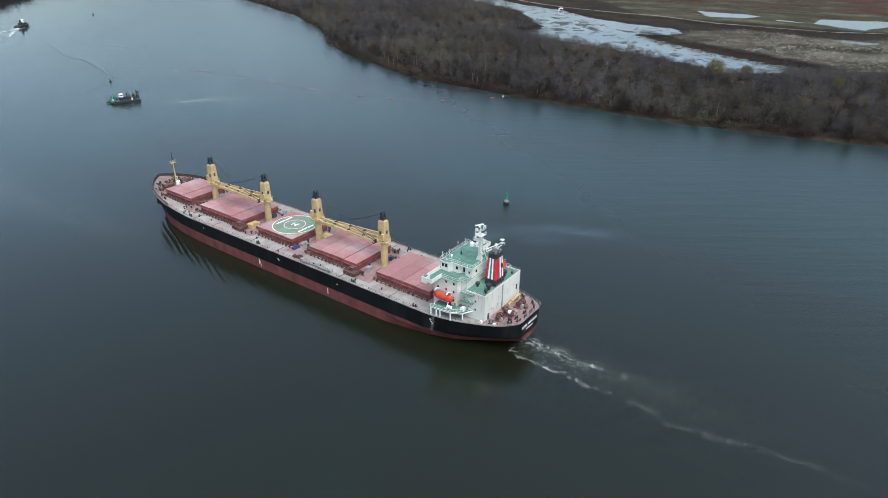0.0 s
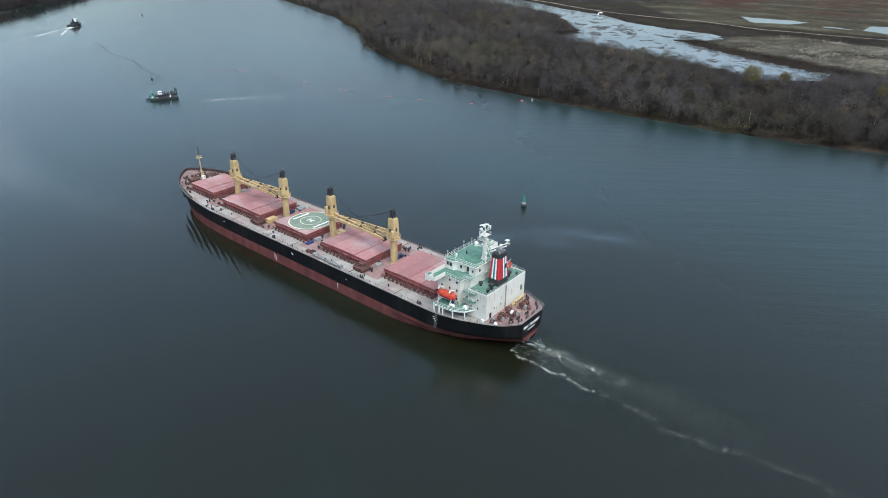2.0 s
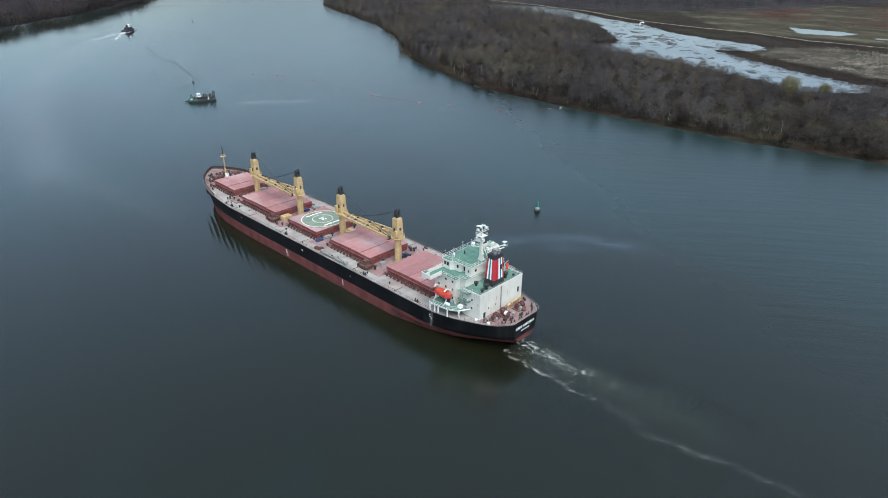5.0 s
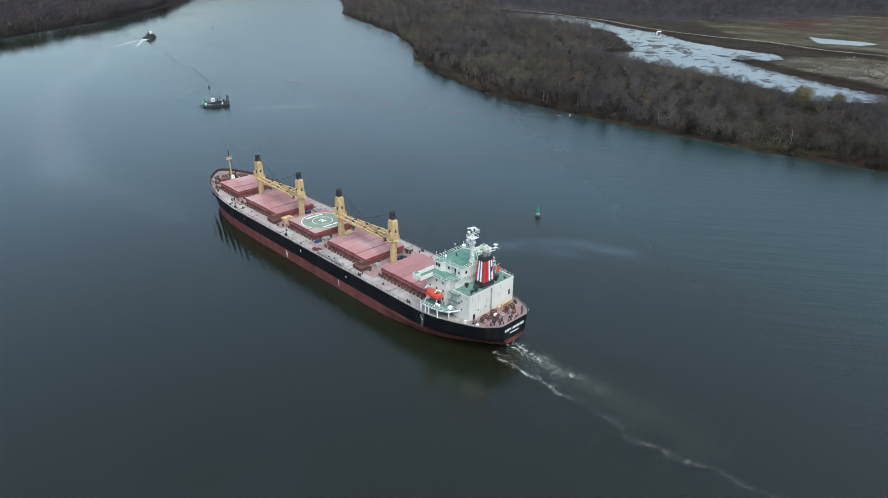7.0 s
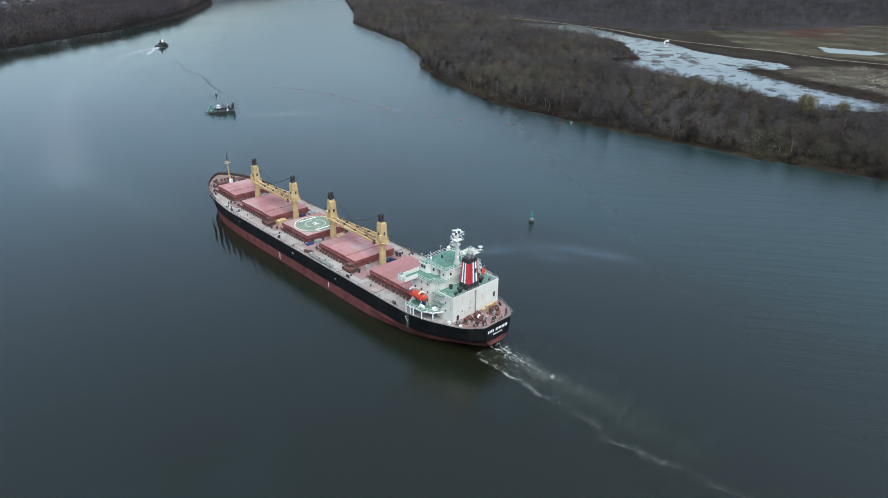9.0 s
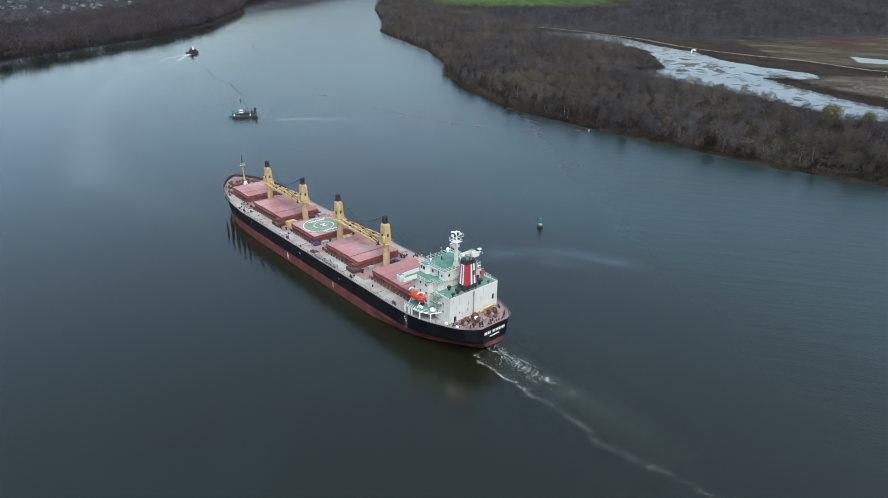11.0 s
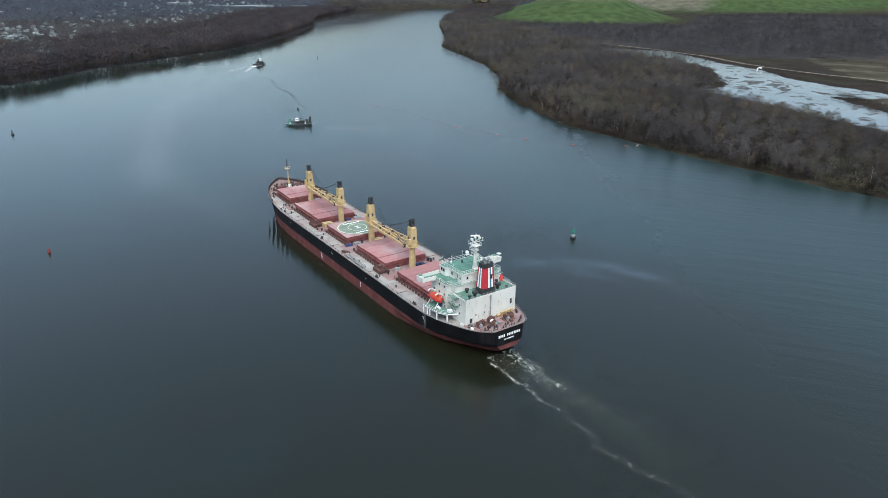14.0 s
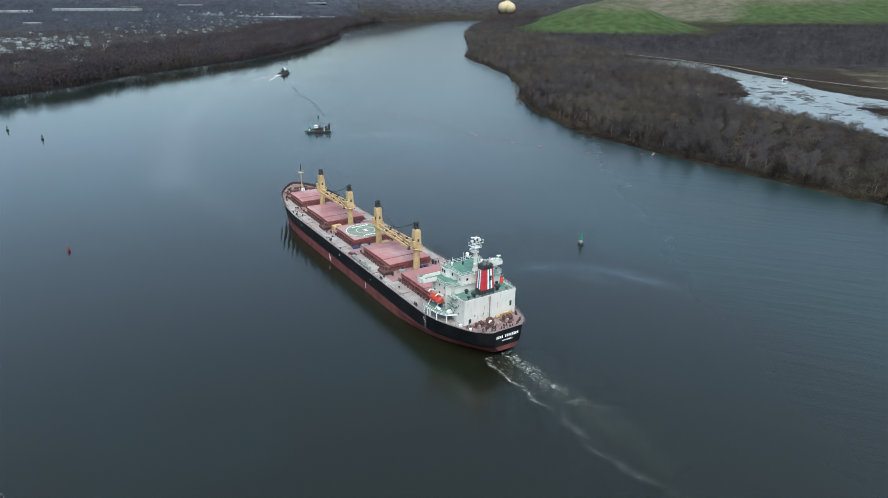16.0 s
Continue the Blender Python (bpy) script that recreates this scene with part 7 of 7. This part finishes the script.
def wood_of(name, xs, ys, templates, tints, sizes, label, seed, lift=0.0):
    rng = np.random.RandomState(seed)
    zs, ds = land_height(xs, ys)
    co, faces, cols, at = [], [], [], 0
    for x, y, z in zip(xs, ys, zs):
        v, f, nw = templates[rng.randint(len(templates))]
        a, s = rng.uniform(0, 6.28), rng.uniform(*sizes)
        c, sn = math.cos(a) * s, math.sin(a) * s
        p = np.stack([v[:, 0] * c - v[:, 1] * sn + x, v[:, 0] * sn + v[:, 1] * c + y, v[:, 2] * s * rng.uniform(0.85, 1.1) + z - 0.1 + lift], 1)
        patch = 0.8 * math.sin(x * 0.021 + 1.3) * math.sin(y * 0.017 + x * 0.006) + 0.55 * math.sin(x * 0.11 + 2.0 * math.sin(y * 0.07)) * math.sin(y * 0.13 + 1.0) + rng.uniform(-0.45, 0.45)
        tint = np.array(tints[0]) if patch < 0.10 else np.array(tints[1]) if patch < 0.42 else np.array(tints[2])
        if rng.rand() < 0.04:
            tint = np.array(tints[3])
        stand = 1 + 0.22 * math.sin(x * 0.031 + 1.7 * math.sin(y * 0.023)) * math.sin(y * 0.037 + 0.6)
        col = np.tile(tint * stand * rng.uniform(0.82, 1.18), (len(v), 1))
        if sizes[1] < 1.45 and rng.rand() < 0.03:
            col[:nw] = (0.20, 0.185, 0.155)
        co.append(p)
        faces.append(f + at)
        cols.append(col)
        at += len(v)
    me = mesh_arrays(name, np.concatenate(co), np.concatenate(faces), [WOODS], False)
    paint(me, "tint", np.concatenate(cols))
    return tagged(new(name, me), label, "woodland", kind="stuff")


def scatter(poly, count, seed, keep=None, shore=2.0, pond=7.0):
    """Places on dry land inside a polygon."""
    rng = np.random.RandomState(seed)
    p = np.array(poly)
    got_x, got_y, total = [], [], 0
    for _ in range(80):
        x, y = rng.uniform(p[:, 0].min(), p[:, 0].max(), 6000), rng.uniform(p[:, 1].min(), p[:, 1].max(), 6000)
        ok = inside(x, y, poly)
        x, y = x[ok], y[ok]
        _, d = land_height(x, y)
        ok = (d > shore) & ~inside(x, y, POND_POLY) & (distance(x, y, POND_POLY, True) > pond)
        if keep is not None:
            ok &= keep(x, y)
        got_x.append(x[ok])
        got_y.append(y[ok])
        total += int(ok.sum())
        if total >= count:
            break
    return np.concatenate(got_x)[:count], np.concatenate(got_y)[:count]


FAR_TINTS = ((0.050, 0.045, 0.051), (0.058, 0.046, 0.046), (0.052, 0.048, 0.046), (0.078, 0.054, 0.038))
TINTS = ((0.068, 0.062, 0.062), (0.076, 0.063, 0.056), (0.074, 0.068, 0.053), (0.105, 0.080, 0.050))
tr = random.Random(21)
NEAR = [template(tr, h, sp, 175, 0.62) for h, sp in ((18, 5.6), (15, 5.2), (20, 6.0), (14, 5.0), (17, 6.2), (16, 4.8))]
LOW = [template(tr, h, sp, 70, 1.1) for h, sp in ((10, 3.8), (8, 3.6), (7, 3.2), (9, 4.0))]
FAR = [template(tr, h, sp, 52, 1.4, False) for h, sp in ((14, 5.2), (12, 4.8), (16, 5.6))]
back_rng = random.Random(22)
BACK = [template(back_rng, h, sp, 74, 0.95, False) for h, sp in ((14, 5.4), (12, 5.0), (16, 5.8))]
SHRUB = [template(tr, h, sp, 26, 3.2, False, False) for h, sp in ((4, 2.4), (3, 2.2), (5, 2.6))]
REEDS = [template(tr, h, sp, 26, 5.0, False, False) for h, sp in ((2.2, 1.8), (1.8, 1.5), (2.6, 2.0))]
near_poly = [(-363, -347), (-171, -313), (-27, -287), (94, -277), (220, -278), (303, -293), (402, -332), (486, -384), (586, -459), (661, -509), (722, -923), (635, -888),
             (537, -832), (456, -766), (380, -682), (352, -656), (331, -623), (336, -581), (278, -555), (188, -525), (105, -495), (71, -467), (7, -490), (-78, -522), (-340, -652)]
xs, ys = scatter(near_poly, 4300, 1, None, 1.5, 24.0)
wood_of("riverside_woods", xs, ys, NEAR, TINTS, (0.5, 0.86), "dense leafless brown woodland along the riverbank", 2)
xs, ys = scatter(near_poly, 1500, 29, lambda x, y: distance(x, y, POND_POLY, True) < 48, 0.4)
wood_of("pondside_woods", xs, ys, LOW, TINTS, (0.55, 1.0), "lower leafless woods behind the pond's edge", 28)
xs, ys = scatter(near_poly, 2800, 9, None, 0.1, 2.0)
bx, by = scatter(near_poly, 4200, 19, lambda x, y: land_height(x, y)[1] < 11, 0.0, 2.0)
xs, ys = np.concatenate([xs, bx]), np.concatenate([ys, by])
wood_of("underbrush", xs, ys, SHRUB, ((0.052, 0.044, 0.040), (0.062, 0.046, 0.036), (0.058, 0.052, 0.034), (0.11, 0.080, 0.042)), (0.55, 1.2), "brown and olive underbrush beneath the woods", 3)
north_poly = [(581, -455), (733, -539), (953, -632), (1069, -690), (1209, -797), (1433, -943), (2053, -1375), (2678, -1843), (2408, -1980), (1924, -1501), (1572, -1349), (1270, -1216), (972, -1014), (734, -970), (632, -841), (641, -664)]
xs, ys = scatter(north_poly, 5000, 4, None, 1.0)
wood_of("upstream_woods", xs, ys, FAR, TINTS, (0.8, 1.25), "leafless woods on the bank upstream", 5)
xs, ys = scatter(back_poly, 7600, 6)
wood_of("back_woods", xs, ys, BACK, ((0.046, 0.043, 0.047), (0.050, 0.043, 0.044), (0.064, 0.065, 0.069), (0.062, 0.055, 0.048)), (1.0, 1.5), "grey-brown leafless woods below the grassed mound", 7)


def left_strip(lo, hi):
    return lambda x, y: (distance(x, y, SHORE_LEFT) > lo) & (distance(x, y, SHORE_LEFT) < hi)


left_poly = [(446, 388), (752, 130), (929, -40), (1185, -287), (1446, -487), (1872, -741), (2345, -1004), (3053, -1644), (3636, -1997), (3122, -935), (2627, -279), (2135, 415), (1171, 833), (640, 782)]
xs, ys = scatter(left_poly, 7000, 8, left_strip(0, 330), 0.0)
wood_of("opposite_bank_woods", xs, ys, FAR, FAR_TINTS, (1.4, 2.0), "dark leafless trees along the opposite bank", 10)
xs, ys = scatter(left_poly, 2600, 18, left_strip(0, 40), 0.1)
wood_of("opposite_bank_woods", xs, ys, FAR, FAR_TINTS, (1.4, 2.0), "dark leafless trees along the opposite bank", 19)
LIGHT = [template(tr, h, sp, 26, 2.4, False, False) for h, sp in ((11, 4.4), (9, 4.0), (13, 4.6))]
xs, ys = scatter(left_poly, 10500, 12, left_strip(290, 2000))
thin = np.random.RandomState(77).rand(len(xs)) < 0.45
open_lots = (xs > 1080) & (xs < 2000) & (ys > -20) & (ys < 200)
xs, ys = xs[~open_lots | thin], ys[~open_lots | thin]
wood_of("suburb_trees", xs, ys, LIGHT, ((0.062, 0.058, 0.062), (0.074, 0.062, 0.058), (0.058, 0.060, 0.058), (0.11, 0.075, 0.048)), (0.8, 1.3), "bare street trees among the houses", 13)
SHEDS = ((3883, -274, 420, 60, 14, 83), (3747, 109, 160, 60, 12, 86), (3498, -760, 120, 50, 11, 75), (3461, -1007, 220, 40, 10, 70), (3617, -1215, 150, 45, 10, 68),
                         (2902, 56, 60, 30, 8, 85), (3939, 235, 120, 50, 10, 84), (4278, -826, 140, 50, 10, 75), (4456, -1392, 220, 50, 10, 70), (4225, -1638, 120, 40, 9, 65), (3847, -1549, 90, 40, 9, 66), (4131, -456, 90, 40, 9, 80))


def clear_of_sheds(x, y):
    """Open ground round the sheds."""
    ok = np.ones(x.shape, bool)
    for sx, sy, w, _, _, _ in SHEDS:
        ok &= np.hypot(x - sx + 60, y - sy) > w / 2 + 45
    return ok


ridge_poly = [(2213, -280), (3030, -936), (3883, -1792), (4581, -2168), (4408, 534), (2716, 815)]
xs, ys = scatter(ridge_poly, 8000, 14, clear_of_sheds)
# blue tints carry the distance haze in the trees' own colour
wood_of("distant_woods", xs, ys, LIGHT, ((0.066, 0.076, 0.096), (0.070, 0.078, 0.092), (0.082, 0.088, 0.098), (0.075, 0.076, 0.080)), (1.6, 2.6), "distant leafless woods tinted blue-grey for haze", 15)
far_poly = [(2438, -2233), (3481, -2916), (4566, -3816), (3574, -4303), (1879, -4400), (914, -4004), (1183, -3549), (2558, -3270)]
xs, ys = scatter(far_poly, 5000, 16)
# same haze-blue tints for the woods beyond the right bank
wood_of("distant_woods", xs, ys, LIGHT, ((0.066, 0.076, 0.096), (0.070, 0.078, 0.092), (0.082, 0.088, 0.098), (0.075, 0.076, 0.080)), (1.6, 2.4), "distant leafless woods tinted blue-grey for haze", 17)


far_left = [(2479, -991), (3067, -1427), (4214, -2241), (4264, -1884), (2875, -892)]
far_right = [(1763, -1179), (2401, -1660), (3040, -2176), (3867, -2900), (3768, -3272), (2677, -2280), (1784, -1487)]
for poly, n, sd in ((far_left, 2600, 61), (far_right, 2600, 63)):
    xs, ys = scatter(poly, n, sd, None, 0.2)
    wood_of("upper_reach_woods", xs, ys, LIGHT, FAR_TINTS, (1.2, 1.9), "dark leafless trees along the upper reach", sd + 1)
xs, ys = scatter(REED_POLY, 4400, 31, lambda x, y: (x > -180) & (waves2(x * 3, y * 3, 51) > -0.35), 2.0, 6.0)
wood_of("reed_bed", xs, ys, REEDS, ((0.10, 0.088, 0.066), (0.25, 0.22, 0.175), (0.34, 0.31, 0.25), (0.035, 0.030, 0.025)), (0.6, 1.4), "pale dry reeds in the marsh", 32)


def along(line, count, width, seed):
    rng = np.random.RandomState(seed)
    pts = np.array(dense(line, 2.0))
    p = pts[rng.randint(0, len(pts), count)]
    return p[:, 0] + rng.normal(0, width, count), p[:, 1] + rng.normal(0, width, count)


wet_rng = np.random.RandomState(71)
arm = [(470, -800), (610, -852), (780, -899), (826, -940), (705, -1000), (600, -950), (500, -884)]
xs, ys = wet_rng.uniform(470, 826, 1500), wet_rng.uniform(-1000, -800, 1500)
ok = inside(xs, ys, arm) & (waves2(xs * 2, ys * 2, 52) + 0.006 * (xs - 620) > -0.05)
wood_of("flooded_saplings", xs[ok], ys[ok], LOW, ((0.060, 0.058, 0.060), (0.070, 0.062, 0.058), (0.085, 0.080, 0.070), (0.10, 0.085, 0.06)), (0.35, 0.8), "thin grey saplings standing in the flooded pond arm", 72)
xs, ys = along([(610, -478), (535, -424), (459, -373), (432, -359)], 260, 3.5, 73)
wood_of("shore_grass", xs, ys, REEDS, ((0.13, 0.105, 0.065), (0.17, 0.14, 0.085), (0.10, 0.085, 0.055), (0.08, 0.09, 0.045)), (0.8, 1.6), "tan dry grass on the river point", 74)


for line, n, wd, sd in (([(217, -670), (181, -639), (134, -607), (70, -570), (28, -551), (0, -536)], 900, 3.5, 41), ([(404, -843), (326, -826), (244, -825), (157, -790), (20, -807), (-44, -841), (-187, -886)], 1200, 4.5, 42),
                        ([(477, -1111), (312, -1048), (130, -1045), (-115, -1090)], 700, 8.0, 43), ([(364, -666), (344, -619), (347, -581)], 260, 6.0, 44)):
    xs, ys = along(line, n, wd, sd)
    wood_of("dike_brush", xs, ys, SHRUB, ((0.034, 0.027, 0.024), (0.046, 0.032, 0.024), (0.045, 0.038, 0.026), (0.09, 0.07, 0.03)), (0.5, 1.1), "dark brown brush along a dike", sd + 10)


# ---- houses and sheds behind the opposite bank ----
def house_meshes(w, d, h, r):
    wall = Geo().box(-w / 2, w / 2, -d / 2, d / 2, 0, h)
    wall.face([(-w / 2, -d / 2, h), (-w / 2, d / 2, h), (-w / 2, 0, h + r)])
    wall.face([(w / 2, -d / 2, h), (w / 2, d / 2, h), (w / 2, 0, h + r)])
    roof = Geo()
    for s in (-1, 1):
        roof.solid([(-w / 2 - 0.4, s * (d / 2 + 0.5), h - 0.35), (w / 2 + 0.4, s * (d / 2 + 0.5), h - 0.35), (w / 2 + 0.4, 0, h + r), (-w / 2 - 0.4, 0, h + r),
                    (-w / 2 - 0.4, s * (d / 2 + 0.5), h - 0.1), (w / 2 + 0.4, s * (d / 2 + 0.5), h - 0.1), (w / 2 + 0.4, 0, h + r + 0.25), (-w / 2 - 0.4, 0, h + r + 0.25)])
    win = Geo().box(-0.7, 0.7, -0.05, 0.05, -0.8, 0.8)
    door = Geo().box(-0.6, 0.6, -0.06, 0.06, 0, 2.1)
    return wall.mesh("wall", SIDING), roof.mesh("roof", SHINGLE), win.mesh("window", GLASS), door.mesh("door", GREY), (w, d, h)


HOUSES = [house_meshes(12, 8, 5.4, 2.6), house_meshes(15, 9, 3.4, 2.6), house_meshes(10, 8, 5.8, 3.0)]
hr = random.Random(8)
spots = []
while len(spots) < 280:
    if len(spots) < 105:
        a = hr.random()
        x, y = 1120 + 900 * a, 82 + 20 * a + hr.gauss(0, 62 + 30 * a)
    else:
        a = hr.random()
        x, y = 2000 + 1900 * a, -130 - 960 * a + hr.gauss(0, 190)
    if all(math.hypot(x - p, y - q) > 16 for p, q in spots):
        spots.append((x, y))
zs, ds = land_height(np.array([p[0] for p in spots]), np.array([p[1] for p in spots]))
for (x, y), z, d in zip(spots, zs, ds):
    if d < 110:
        continue
    wall, roof, win, door, (w, dp, h) = hr.choice(HOUSES)
    ang = hr.choice((20, 110, 200, 290)) + hr.uniform(-8, 8)
    t = thing("house", "small pale suburban house with a gabled roof", "house", "houses behind the far bank", at=Matrix.Translation((x, y, z)) @ pose(0, 0, 0, 0, 0, ang))
    wl_ob = part("wall", wall, None, t)
    part("roof", roof, None, t)
    for s in (-1, 1):
        for u in (-0.3, 0.3):
            part("window", win, None, wl_ob, at=Matrix.Translation((w * u, s * (dp / 2 + 0.02), h - 1.6)))
    part("door", door, None, wl_ob, at=Matrix.Translation((0, -dp / 2 - 0.03, 0)))

for x, y, w, d, h, a in SHEDS:
    z, _ = land_height(np.array([float(x)]), np.array([float(y)]))
    t = thing("warehouse", "long low warehouse with a pale flat roof", "building", "distant warehouses", at=Matrix.Translation((x, y, float(z[0]) - 1)) @ pose(0, 0, 0, 0, 0, a))
    part("wall", Geo().box(-w / 2, w / 2, -d / 2, d / 2, 0, h * 0.8), SIDING, t)
    part("roof", Geo().box(-w / 2 - 1, w / 2 + 1, -d / 2 - 1, d / 2 + 1, h * 0.8, h * 0.8 + 0.8), ROOF_WHITE, t)

for x, y, r, h in ((3561, -2716, 36, 50), (3525, -2745, 36, 50), (3573, -2756, 34, 48)):
    z, _ = land_height(np.array([float(x)]), np.array([float(y)]))
    t = thing("storage_tank", "pale yellow spherical storage tank", "tank", "tanks by the upper reach", at=Matrix.Translation((x, y, max(0.0, float(z[0])) - 0.5)))
    part("shell", Geo().ball((0, 0, h * 0.62), r, 24, 1.0), TANK, t, smooth=True)
    part("foot", Geo().tube((0, 0, 0), (0, 0, h * 0.35), r * 0.6, n=20), TANK, t)
g = Geo().path([(0, 0, 0), (0, 0, 2.4), (2.5, 0, 4.2), (6.0, 0, 3.2)], 0.9, 8)
tagged(part("discharge_pipe", g, CLEAN_WHITE, at=Matrix.Translation((416, -837, 2)) @ pose(0, 0, 0, 0, 0, 200)), "white discharge pipe at the pond edge", "pipe")
